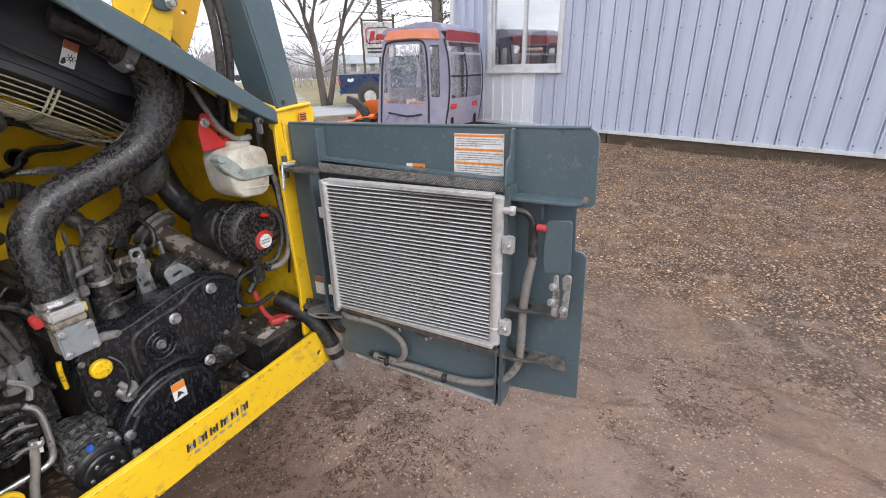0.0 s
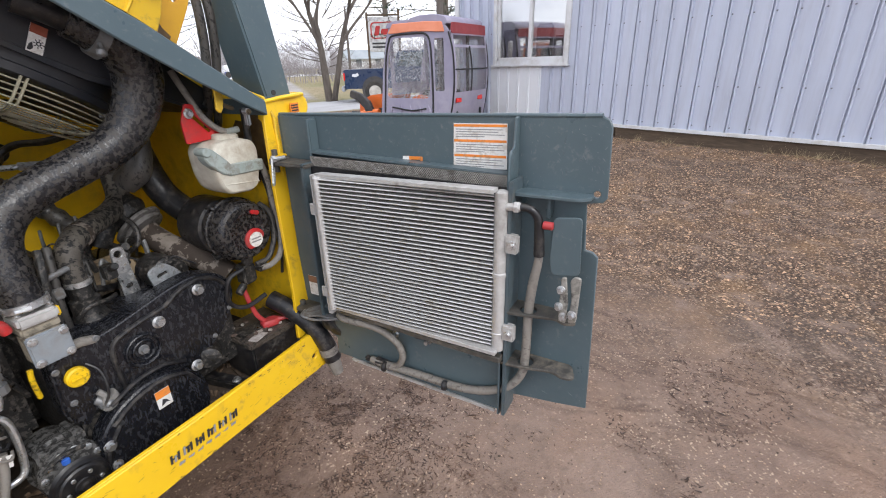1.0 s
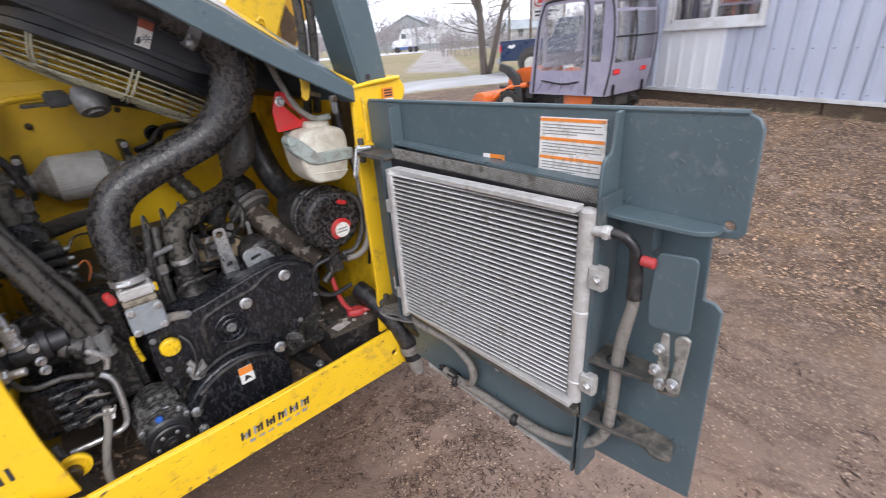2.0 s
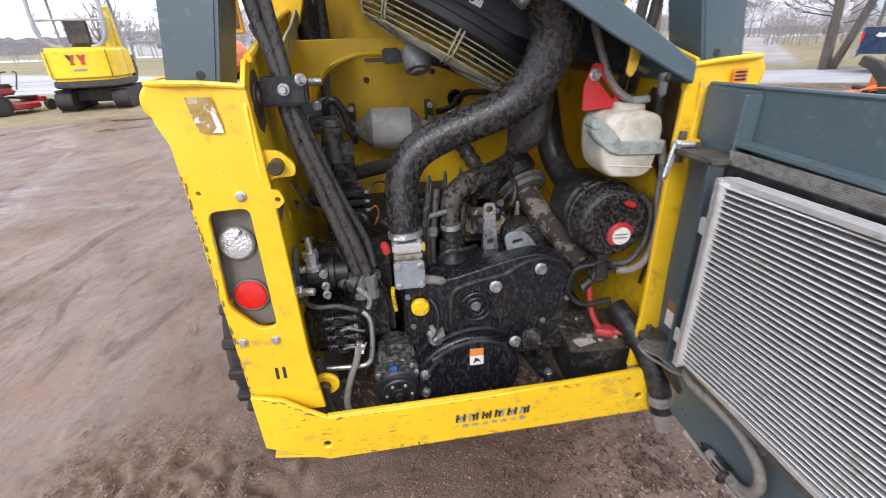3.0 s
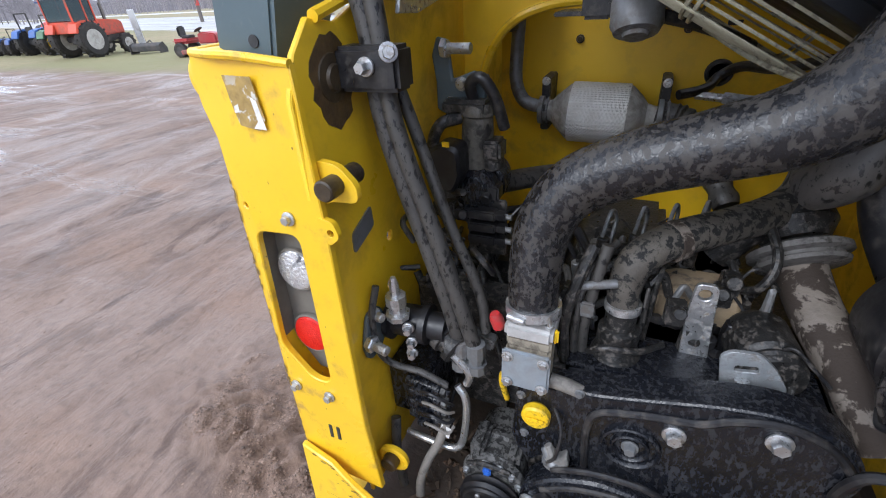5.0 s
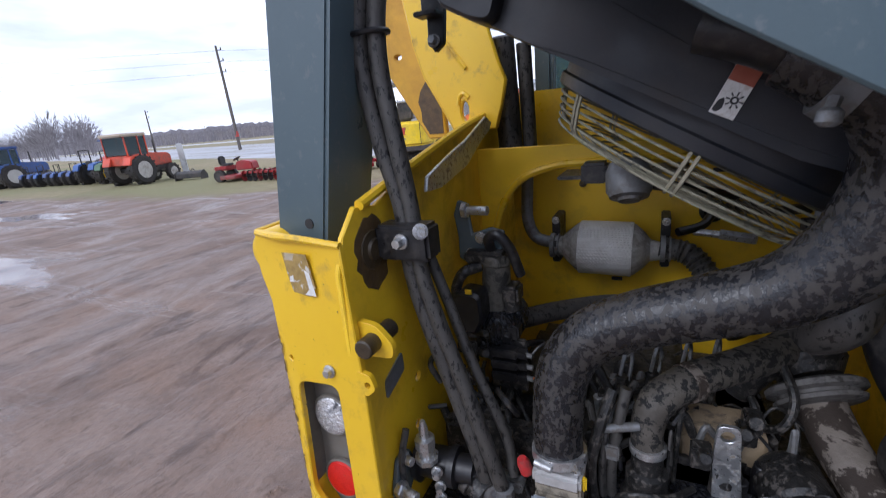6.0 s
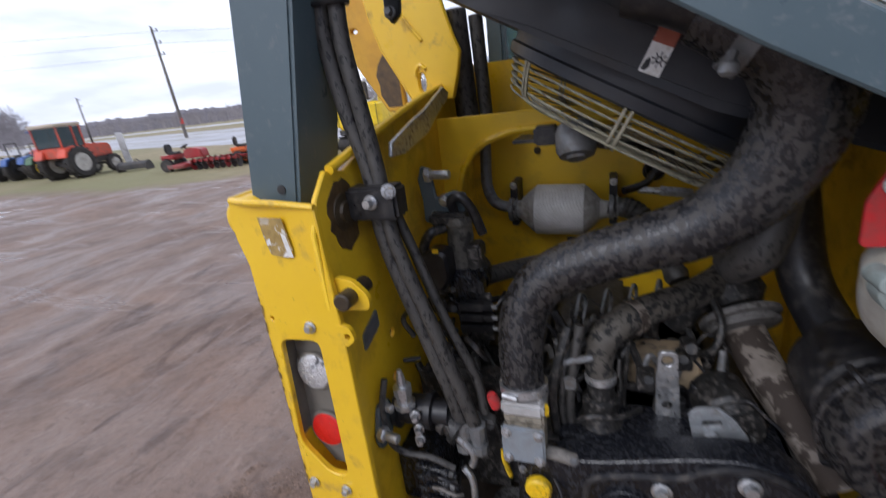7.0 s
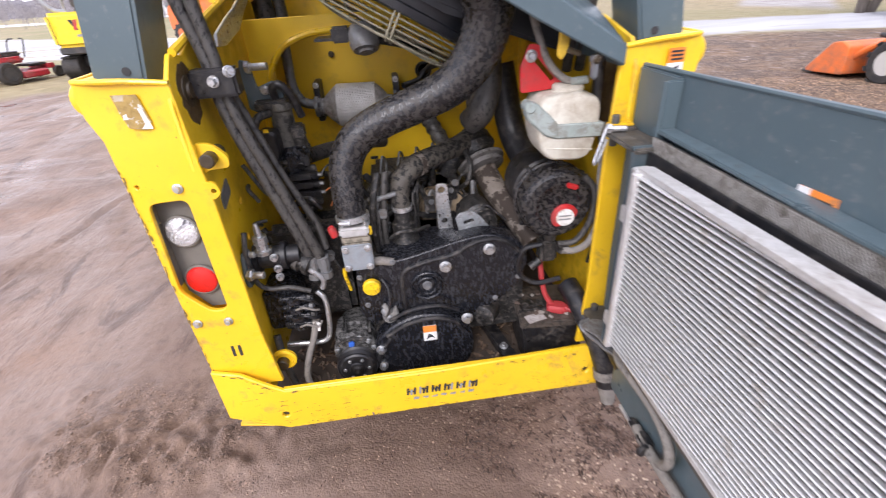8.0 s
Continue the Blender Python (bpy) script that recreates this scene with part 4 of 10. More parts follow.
for x, y, z in ((0.782, 1.235, 0.708), (0.651, 1.235, 0.665), (0.705, 1.205, 0.489)):
    part("bolt", bolt((x, y, z), (0, -1, 0.05), 0.013, 0.014, 1.4), ZINC, cover)
for x, z in ((0.432, 0.415), (0.43, 0.348)):
    part("bolt", bolt((x, 1.195, z), (0, -1, 0), 0.011, 0.012), ZINC, low)
for x, z in ((0.40, 0.66), (0.41, 0.56), (0.50, 0.70), (0.87, 0.60), (0.80, 0.53)):
    part("small_bolt", bolt((x, 1.236, z), (0, -1, 0), 0.006, 0.006), STEEL_GREY, cover)
part("oil_cap", lathe((0.432, 1.236, 0.632), (0.432, 1.0, 0.632), [(0, 0.020), (0.008, 0.026), (0.020, 0.026), (0.024, 0.022), (0.024, 0.0)], 20), YELLOW_CAP, engine, "yellow oil filler cap")
part("cap_grip", box(0.412, 0.452, 1.205, 1.213, 0.628, 0.636, 0.003), YELLOW_CAP, engine)
part("dipstick", tube([(0.365, 1.27, 0.60), (0.360, 1.25, 0.66), (0.362, 1.245, 0.69)], 0.006, 8), YELLOW_CAP, engine, "yellow dipstick handle")
lb = part("cover_label", box(0.566, 0.607, 1.193, 1.195, 0.428, 0.486), WHITE, engine, "orange and white warning label")
part("label_head", box(0.566, 0.607, 1.192, 1.1935, 0.462, 0.486), ORANGE_LABEL, lb)
part("pictogram", plate([(0.575, 0.435), (0.582, 0.456), (0.592, 0.45), (0.6, 0.436), (0.59, 0.442)], "y", 1.192, 1.193), INK, lb)
part("sensor_plug", join(rod((0.455, 1.24, 0.535), (0.475, 1.215, 0.515), 0.014), box(0.450, 0.475, 1.212, 1.236, 0.51, 0.53, 0.004)), STEEL_GREY, engine)
part("plug_boot", join(loft(rounded([(0.452, 0.508), (0.462, 0.548), (0.480, 0.536), (0.494, 0.552), (0.500, 0.524), (0.486, 0.500), (0.466, 0.496)], 0.006), "y", [(1.212, 0.8), (1.216, 1.0), (1.230, 1.0), (1.236, 0.9)]), rod((0.470, 1.214, 0.545), (0.458, 1.220, 0.566), 0.008, 8)), surface("dusty_grey_boot", (0.17, 0.165, 0.155), (0.25, 0.24, 0.225), 40, 0.6, bump=0.3), engine, "torn grey plug boot")
part("plug_wire", tube([(0.46, 1.215, 0.52), (0.475, 1.205, 0.56), (0.478, 1.22, 0.62), (0.45, 1.25, 0.66)], 0.0035, 6), BLACK, engine)

# air-conditioning compressor with its clutch pulley
comp = part("compressor", lathe((0.352, 1.175, 0.368), (0.352, 1.5, 0.368), [(0.0, 0.02), (0.004, 0.060), (0.012, 0.064), (0.020, 0.052), (0.028, 0.064), (0.036, 0.058), (0.04, 0.05), (0.05, 0.062), (0.17, 0.062), (0.18, 0.04)], 32), BLACK, loader, "black compressor with a grooved clutch pulley")
part("pulley_face", lathe((0.352, 1.178, 0.368), (0.352, 1.0, 0.368), [(0, 0.055), (0.004, 0.050), (0.004, 0.024), (0.008, 0.022), (0.008, 0.012), (0.014, 0.010), (0.014, 0)], 24), BLACK, comp)
for k in range(6):
    a = k * math.pi / 3
    part("pulley_bolt", rod((0.352 + 0.037 * math.cos(a), 1.176, 0.368 + 0.037 * math.sin(a)), (0.352 + 0.037 * math.cos(a), 1.170, 0.368 + 0.037 * math.sin(a)), 0.0055, 8), ZINC, comp)
body = part("compressor_body", join(lathe((0.352, 1.212, 0.402), (0.352, 1.5, 0.405), [(0, 0.03), (0.003, 0.066), (0.016, 0.070), (0.020, 0.064), (0.060, 0.064), (0.064, 0.072), (0.074, 0.072), (0.078, 0.062), (0.15, 0.060), (0.16, 0.04)], 28), box(0.300, 0.330, 1.22, 1.30, 0.445, 0.485, 0.008), box(0.372, 0.405, 1.22, 1.31, 0.45, 0.488, 0.010)), COMP, comp, "dirty cast compressor casing")
for q in np.linspace(0.2, 2.9, 6):
    part("casing_bolt", bolt((0.352 + 0.058 * math.cos(q), 1.213, 0.402 + 0.058 * math.sin(q)), (0, -1, 0), 0.006, 0.007), ZINC, comp)
part("casing_rib", tube([(0.30, 1.212, 0.44), (0.34, 1.206, 0.462), (0.39, 1.210, 0.452)], 0.006, 8), CAST, comp)
part("blue_tag", box(0.335, 0.352, 1.200, 1.212, 0.432, 0.450, 0.003), surface("blue_tag", (0.03, 0.12, 0.5), (0.05, 0.16, 0.55), 40, 0.5, bump=0), comp)
part("drive_belt", tube([(0.415, 1.20, 0.345), (0.43, 1.20, 0.40), (0.47, 1.20, 0.455)], 0.010, 8), BLACK, engine)

# intake: valve box and the long muddy hose to the hood
valve = part("intake_box", join(box(0.371, 0.447, 1.224, 1.275, 0.702, 0.778, 0.006), box(0.371, 0.447, 1.230, 1.30, 0.776, 0.798, 0.004)), surface("dusty_tan_casting", (0.27, 0.235, 0.18), (0.36, 0.32, 0.25), 26, 0.6, bump=0.25, dirt=(0.15, 0.13, 0.10), dscale=40, damt=0.3), loader, "square aluminium intake valve box")
part("cover_plate", box(0.368, 0.450, 1.213, 1.223, 0.698, 0.780, 0.004), surface("blue_grey_plate", (0.25, 0.285, 0.32), (0.31, 0.345, 0.38), 30, 0.42, metal=0.25, bump=0.06, dirt=(0.20, 0.19, 0.17), dscale=30, damt=0.2, soft=0.15), valve, "blue-grey cover plate")
part("flange_plate", box(0.369, 0.449, 1.22, 1.30, 0.800, 0.828, 0.006), ALU, valve)
for x in (0.379, 0.439):
    for z in (0.710, 0.768):
        part("screw", bolt((x, 1.212, z), (0, -1, 0), 0.007, 0.006), ZINC, valve)
for x in (0.38, 0.44):
    part("screw", bolt((x, 1.24, 0.829), (0, 0, 1), 0.006, 0.008), ZINC, valve)
part("red_cap", lathe((0.355, 1.245, 0.80), (0.345, 1.24, 0.835), [(0, 0.012), (0.02, 0.012), (0.03, 0.008)], 12), RED, valve)
part("yellow_tag", box(0.447, 0.456, 1.235, 1.245, 0.795, 0.822, 0.003), YELLOW_CAP, valve)
HOSE = [(0.408, 1.262, 0.835), (0.404, 1.272, 0.90), (0.412, 1.290, 0.985), (0.450, 1.300, 1.045), (0.520, 1.300, 1.085), (0.610, 1.296, 1.118), (0.700, 1.288, 1.158), (0.762, 1.275, 1.225), (0.790, 1.262, 1.315), (0.768, 1.250, 1.382), (0.715, 1.245, 1.418), (0.66, 1.25, 1.445)]
hose = part("intake_hose", tube(HOSE, [0.040, 0.042, 0.044, 0.045, 0.045, 0.046, 0.049, 0.054, 0.059, 0.058, 0.050, 0.040], 24, 12), BLACK_MUDDY, loader, "thick black intake hose caked with dried mud")
for z, r in ((0.842, 0.044),):
    part("hose_clamp", lathe((0.408, 1.262, 0.835), (0.405, 1.270, 0.90), [(0.0, r), (0.0, r + 0.002), (0.016, r + 0.002), (0.016, r)], 24), ZINC, hose)
part("clamp_screw", rod((0.375, 1.222, 0.845), (0.405, 1.214, 0.845), 0.006, 10), ZINC, hose)
part("upper_clamp", lathe((0.728, 1.246, 1.408), (0.66, 1.25, 1.445), [(0.0, 0.050), (0.0, 0.056), (0.026, 0.052), (0.026, 0.044)], 24), STEEL_GREY, hose)
part("clamp_nut", join(rod((0.690, 1.190, 1.392), (0.686, 1.186, 1.378), 0.006, 6), lathe((0.687, 1.187, 1.382), (0.683, 1.183, 1.35), [(0, 0.007), (0.004, 0.011), (0.014, 0.011), (0.018, 0.006), (0.018, 0)], 12)), STEEL_GREY, hose)
part("duct_elbow", tube([(0.665, 1.25, 1.443), (0.63, 1.25, 1.46), (0.58, 1.26, 1.48)], 0.03, 20, 8), BLACK, hose)

# exhaust shield, pipe and the second hose behind
CONE = surface("dusty_exhaust_steel", (0.34, 0.33, 0.31), (0.46, 0.445, 0.42), 30, 0.5, metal=0.4, bump=0.2, dirt=(0.12, 0.105, 0.09), dscale=40, damt=0.35, soft=0.15)
muf = part("exhaust_muffler", lathe((0.272, 1.955, 1.000), (0.60, 1.955, 0.992), [(0.0, 0.024), (0.012, 0.028), (0.02, 0.030), (0.030, 0.042), (0.064, 0.072), (0.070, 0.075), (0.216, 0.075), (0.222, 0.073), (0.246, 0.052), (0.262, 0.032), (0.295, 0.024)], 40), CONE, loader, "dusty steel exhaust canister with an embossed silver sleeve")
part("sleeve", lathe((0.342, 1.955, 0.9985), (0.60, 1.955, 0.992), [(0.0, 0.073), (0.001, 0.0785), (0.003, 0.079), (0.144, 0.079), (0.146, 0.0785), (0.147, 0.073)], 44), SHEEN_SILVER, muf, "embossed silver sleeve")
part("pipe", tube([(0.285, 1.955, 1.012), (0.24, 1.955, 1.012), (0.205, 1.955, 1.03), (0.185, 1.957, 1.08), (0.185, 1.96, 1.16), (0.19, 1.97, 1.30)], 0.018, 14), STEEL_GREY, muf)
part("outlet", tube([(0.56, 1.955, 1.003), (0.62, 1.945, 0.995), (0.66, 1.92, 0.965), (0.70, 1.87, 0.90), (0.74, 1.80, 0.83)], 0.030, 16, 10, 0.003, 0.014), RUBBER_DUSTY, muf, "corrugated exhaust hose")
for x in (0.268, 0.572):
    part("strap", join(box(x - 0.012, x + 0.012, 1.97, 2.07, 0.94, 1.085, 0.003), box(x - 0.014, x + 0.014, 1.925, 1.975, 1.0, 1.02, 0.003)), BLACK, muf)
    part("flange", lathe((x - 0.012, 1.955, 1.000), (x + 0.3, 1.955, 1.000), [(0, 0.038), (0.012, 0.038), (0.014, 0.030), (0.020, 0.030), (0.022, 0.036), (0.026, 0.036)], 18), STEEL_GREY, muf)
    part("stud", bolt((x, 1.968, 1.075), (0, -1, 0), 0.008, 0.012), ZINC, muf)
pipe = part("exhaust_pipe", tube([(0.826, 1.555, 0.850), (0.834, 1.535, 0.825), (0.852, 1.470, 0.790), (0.876, 1.410, 0.762), (0.908, 1.345, 0.725), (0.935, 1.295, 0.68)], [0.046, 0.042, 0.040, 0.041, 0.042, 0.042], 20), RUST, loader, "rusty exhaust pipe with flaking heat paint")
part("flange", lathe((0.822, 1.565, 0.862), (0.840, 1.515, 0.815), [(0, 0.070), (0.006, 0.080), (0.016, 0.080), (0.020, 0.066), (0.026, 0.065), (0.029, 0.073), (0.036, 0.070), (0.040, 0.046)], 28), surface("dusty_clamp_ring", (0.11, 0.105, 0.10), (0.17, 0.16, 0.15), 24, 0.6, bump=0.3, dirt=(0.05, 0.045, 0.04), dscale=60, damt=0.4), pipe)
turbo = part("turbocharger", join(lathe((0.80, 1.63, 0.92), (0.825, 1.56, 0.86), [(0, 0.04), (0.01, 0.065), (0.05, 0.07), (0.08, 0.05)], 24), tube([(0.80, 1.62, 0.90), (0.74, 1.58, 0.88), (0.70, 1.58, 0.82)], 0.035, 14)), CAST, loader, "dark turbocharger housing")
second = part("charge_hose", tube([(0.545, 1.355, 0.80), (0.543, 1.36, 0.855), (0.558, 1.375, 0.900), (0.61, 1.42, 0.922), (0.69, 1.49, 0.924), (0.765, 1.565, 0.925), (0.812, 1.61, 0.950), (0.828, 1.64, 1.03), (0.83, 1.66, 1.16)], [0.026, 0.028, 0.031, 0.031, 0.031, 0.033, 0.034, 0.035, 0.036], 18), CHARGE, loader, "black charge hose caked with tan dust")
part("hose_clamp", lathe((0.545, 1.355, 0.80), (0.5445, 1.357, 0.86), [(0.006, 0.028), (0.006, 0.031), (0.02, 0.031), (0.02, 0.028)], 18), ZINC, second)
part("hose_clamp", lathe((0.60, 1.411, 0.918), (0.66, 1.465, 0.924), [(0.0, 0.031), (0.0, 0.035), (0.018, 0.035), (0.018, 0.031)], 18), RUST, second)
part("outlet_neck", lathe((0.545, 1.355, 0.80), (0.545, 1.35, 0.70), [(-0.01, 0.027), (0.03, 0.027), (0.035, 0.036), (0.07, 0.036), (0.09, 0.045), (0.12, 0.05)], 18), CAST, second)
part("hanging_pipe", tube([(0.83, 1.45, 1.25), (0.825, 1.43, 1.14), (0.80, 1.42, 1.06), (0.77, 1.45, 1.02)], [0.03, 0.037, 0.040, 0.036], 16), RUBBER_DUSTY, loader, "dusty drain elbow under the hood")

PLATE_ZINC = surface("grey_zinc_plate", (0.30, 0.32, 0.335), (0.40, 0.42, 0.435), 40, 0.42, metal=0.55, bump=0.1, dirt=(0.16, 0.15, 0.14), dscale=60, damt=0.3)
# lifting eye and belt-side bracketry
eye_b = part("lifting_eye", plate(rounded([(0.655, 0.645), (0.648, 0.80), (0.652, 0.862), (0.686, 0.862), (0.690, 0.80), (0.70, 0.69), (0.70, 0.645)], 0.012), "y", 1.385, 1.395, [ring_pts(0.668, 0.842, 0.011, 14)], 0.002), ZINC, loader, "zinc-plated lifting eye with an oval hole")
part("foot", plate([(0.655, 0.60), (0.655, 0.672), (0.715, 0.665), (0.712, 0.60)], "y", 1.345, 1.36, (), 0.003), STEEL_GREY, eye_b)
part("step", box(0.652, 0.705, 1.345, 1.395, 0.672, 0.700, 0.004), ZINC, eye_b)
for x in (0.668, 0.694):
    part("bolt", bolt((x, 1.344, 0.668), (0, -1, 0.3), 0.010, 0.012), ZINC, eye_b)
part("heat_shield", plate([(0.60, 0.70), (0.60, 0.775), (0.64, 0.79), (0.745, 0.79), (0.755, 0.70)], "y", 1.47, 1.56, (), 0.008), TAN, loader, "tan cast cover behind the lifting eye")
alt = part("alternator", lathe((0.785, 1.33, 0.735), (0.765, 1.45, 0.745), [(0, 0.02), (0.004, 0.046), (0.012, 0.050), (0.018, 0.042), (0.024, 0.050), (0.032, 0.046), (0.04, 0.054), (0.11, 0.054), (0.13, 0.04)], 28), CAST, loader, "dark alternator with a grey bracket")
part("bracket", plate(rounded([(0.712, 0.705), (0.698, 0.776), (0.712, 0.790), (0.750, 0.794), (0.775, 0.772), (0.800, 0.735), (0.795, 0.715)], 0.010), "y", 1.318, 1.326, [rounded([(0.722, 0.752), (0.722, 0.764), (0.752, 0.770), (0.756, 0.758)], 0.004)], 0.002), PLATE_ZINC, alt)
for k in range(4):
    part("housing_rib", tube([(0.735 + 0.022 * k, 1.335, 0.705), (0.742 + 0.022 * k, 1.332, 0.735 - 0.004 * k), (0.738 + 0.024 * k, 1.36, 0.758 - 0.008 * k), (0.738 + 0.024 * k, 1.40, 0.762 - 0.010 * k)], 0.007, 8), COMP, alt)
part("front_housing", box(0.455, 0.870, 1.285, 1.42, 0.58, 0.712, 0.012), BLACK_COVER, engine)
part("spacer", rod((0.735, 1.31, 0.745), (0.738, 1.30, 0.715), 0.011), ZINC, alt)
part("belt", tube([(0.742, 1.335, 0.722), (0.765, 1.332, 0.690), (0.80, 1.332, 0.686), (0.835, 1.333, 0.71)], 0.008, 8), BLACK, alt)
part("link_pipe", tube([(0.448, 1.245, 0.705), (0.475, 1.245, 0.702), (0.505, 1.25, 0.690), (0.535, 1.26, 0.685)], 0.013, 12), RUBBER_GREY, loader, "short grey crossover pipe")
# injectors, rails and lines on top of the engine
inj = part("injector_rail", rod((0.48, 1.47, 0.84), (0.72, 1.60, 0.86), 0.014), CAST, loader, "fuel rail with steel lines")
random.seed(3)
for k in range(4):
    p = Vector((0.49 + 0.055 * k, 1.46 + 0.03 * k, 0.80))
    part("injector", join(rod(p, p + Vector((0.004, 0.0, 0.085)), 0.012, 10), rod(p + Vector((0.004, -0.002, 0.06)), p + Vector((0.004, -0.03, 0.07)), 0.009, 8)), CAST, inj)
    part("fuel_line", tube([p + Vector((0, 0, 0.085)), p + Vector((0.01, 0.02, 0.13)), p + Vector((0.02, 0.06, 0.10)), p + Vector((0.015, 0.04, 0.05))], 0.004, 7), STEEL_GREY, inj)
for k in range(12):
    x, y = random.uniform(0.44, 0.72), random.uniform(1.35, 1.62)
    z = random.uniform(0.74, 0.84)
    part("fitting", join(rod((x, y, z), (x + random.uniform(-0.02, 0.02), y - 0.035, z + 0.015), random.uniform(0.008, 0.016), 8), box(x - 0.016, x + 0.016, y - 0.01, y + 0.02, z - 0.03, z + 0.012, 0.003)), CAST if k % 3 else STEEL_GREY, inj)
LINES = [
    [(0.46, 1.31, 0.70), (0.455, 1.30, 0.80), (0.47, 1.31, 0.88), (0.485, 1.34, 0.93)],
    [(0.475, 1.33, 0.68), (0.472, 1.32, 0.78), (0.48, 1.34, 0.86), (0.52, 1.42, 0.90)],
    [(0.50, 1.30, 0.74), (0.53, 1.29, 0.765), (0.58, 1.31, 0.755), (0.62, 1.36, 0.74)],
    [(0.585, 1.40, 0.87), (0.54, 1.39, 0.875), (0.50, 1.38, 0.865), (0.47, 1.37, 0.88)],
    [(0.73, 1.50, 0.79), (0.76, 1.46, 0.83), (0.775, 1.48, 0.88), (0.755, 1.55, 0.93)],
    [(0.33, 1.50, 0.80), (0.38, 1.45, 0.78), (0.42, 1.40, 0.72), (0.44, 1.36, 0.66)],
    [(0.27, 1.40, 0.80), (0.30, 1.36, 0.72), (0.33, 1.33, 0.66), (0.36, 1.34, 0.58)],
]
for i, ps in enumerate(LINES):
    part("cable", tube(ps, (0.010, 0.007, 0.006, 0.012, 0.008, 0.008, 0.007)[i], 10), RUBBER_DUSTY if i % 2 else CAST, inj)

# air filter
FA, FB = Vector((0.957, 1.185, 0.848)), Vector((0.966, 1.47, 0.845))
filt = part("air_filter", lathe(FA, FB, [(0.002, 0.0), (0.002, 0.052), (0.0, 0.056), (-0.006, 0.060), (-0.006, 0.084), (0.002, 0.092), (0.014, 0.098), (0.055, 0.100), (0.057, 0.105), (0.066, 0.105), (0.068, 0.099), (0.082, 0.098), (0.086, 0.085)], 40), BLACK_MUDDY, loader, "round black air filter housing with a red and white badge")
fd = (FA - FB).normalized()
part("canister", lathe(FA + (FB - FA).normalized() * 0.08, FB, [(0.0, 0.070), (0.004, 0.084), (0.030, 0.085), (0.034, 0.093), (0.040, 0.094), (0.150, 0.094), (0.160, 0.088), (0.17, 0.06)], 40), BLACK, filt, "plain dusty black canister")
for q in (0.6, 2.2, 3.9, 5.4):
    cu = Vector((math.cos(q), 0, math.sin(q)))
    part("snap_clip", tube([FA + cu * 0.101 + Vector((0, 0.050, 0)), FA + cu * 0.110 + Vector((0, 0.066, 0)), FA + cu * 0.100 + Vector((0, 0.095, 0))], 0.005, 6), BLACK, filt)
mrot = fd.to_track_quat("Z", "Y").to_matrix().to_4x4()
part("badge", lathe(FA + Vector((0.022, 0, -0.034)) + fd * 0.0, FA + Vector((0.022, 0, -0.034)) + fd, [(-0.004, 0.037), (0.005, 0.037), (0.007, 0.034), (0.007, 0)], 24), RED, filt, "red badge")
part("badge_print", lathe(FA + Vector((0.022, 0, -0.034)) + fd * 0.007, FA + Vector((0.022, 0, -0.034)) + fd, [(0, 0.025), (0.0012, 0.025), (0.0012, 0)], 20), WHITE, filt)
for k in range(2):
    part("print_bar", box(-0.017, 0.017, -0.002 + 0.010 * k - 0.005, 0.002 + 0.010 * k - 0.005, 0, 0.001, 0, Matrix.Translation(FA + Vector((0.022, 0, -0.034)) + fd * 0.0082) @ mrot), INK_GREY, filt)
part("red_clip", box(0.975, 1.005, 1.168, 1.182, 0.898, 0.911, 0.003, around((0.99, 1.175, 0.905), pose(0, 0, 0, 0, 20, 0))), RED, filt)
part("filter_hose", tube([(1.03, 1.20, 0.92), (1.058, 1.19, 0.88), (1.055, 1.185, 0.80), (1.02, 1.185, 0.735), (0.97, 1.19, 0.725)], 0.009, 10), RUBBER_DUSTY, filt)
part("duct", tube([(0.965, 1.42, 0.85), (0.955, 1.50, 0.88), (0.93, 1.58, 0.96), (0.90, 1.62, 1.15)], 0.045, 16), BLACK, filt)
# ball valve and sensor block below the filter
part("drain_block", join(box(0.925, 0.975, 1.20, 1.25, 0.66, 0.73, 0.008), rod((0.95, 1.21, 0.735), (0.955, 1.20, 0.775), 0.018), rod((0.93, 1.22, 0.66), (0.90, 1.215, 0.64), 0.013), box(0.965, 1.0, 1.17, 1.2, 0.70, 0.725, 0.006)), CAST, loader, "dusty fuel filter head")
part("wire_loom", tube([(0.93, 1.21, 0.72), (0.88, 1.22, 0.70), (0.87, 1.23, 0.62), (0.92, 1.22, 0.58), (0.99, 1.20, 0.60)], 0.008, 8), BLACK, loader, "black wiring loom")

# coolant tank in its strap, on a red holder
TK = [(0.890, 1.04), (0.886, 1.108), (0.904, 1.134), (0.985, 1.142), (1.036, 1.126), (1.046, 1.098), (1.040, 1.03), (1.028, 0.985), (1.000, 0.972), (0.925, 0.978), (0.902, 1.00)]
tank = part("coolant_tank", loft(rounded(TK, 0.018, 5), "y", [(1.172, 0.90), (1.175, 0.95), (1.182, 0.985), (1.196, 1.0), (1.27, 1.0), (1.29, 0.97), (1.30, 0.88)]), TANK, loader, "milky white coolant tank stained with dust")
strap = part("strap", plate(rounded([(0.930, 1.071), (1.051, 1.067), (1.049, 1.032), (0.932, 1.036)], 0.004), "y", 1.166, 1.305, (), 0.004), TANK_BAND, tank, "grey-green strap")
part("strap_arm", plate(rounded([(0.856, 1.100), (0.862, 1.126), (0.884, 1.124), (0.912, 1.098), (0.936, 1.073), (0.936, 1.034), (0.905, 1.046), (0.866, 1.082)], 0.008), "y", 1.164, 1.20, (), 0.005), TANK_BAND, strap)
part("strap_lug", rod((0.866, 1.160, 1.116), (0.866, 1.205, 1.116), 0.013), TANK_BAND, strap)
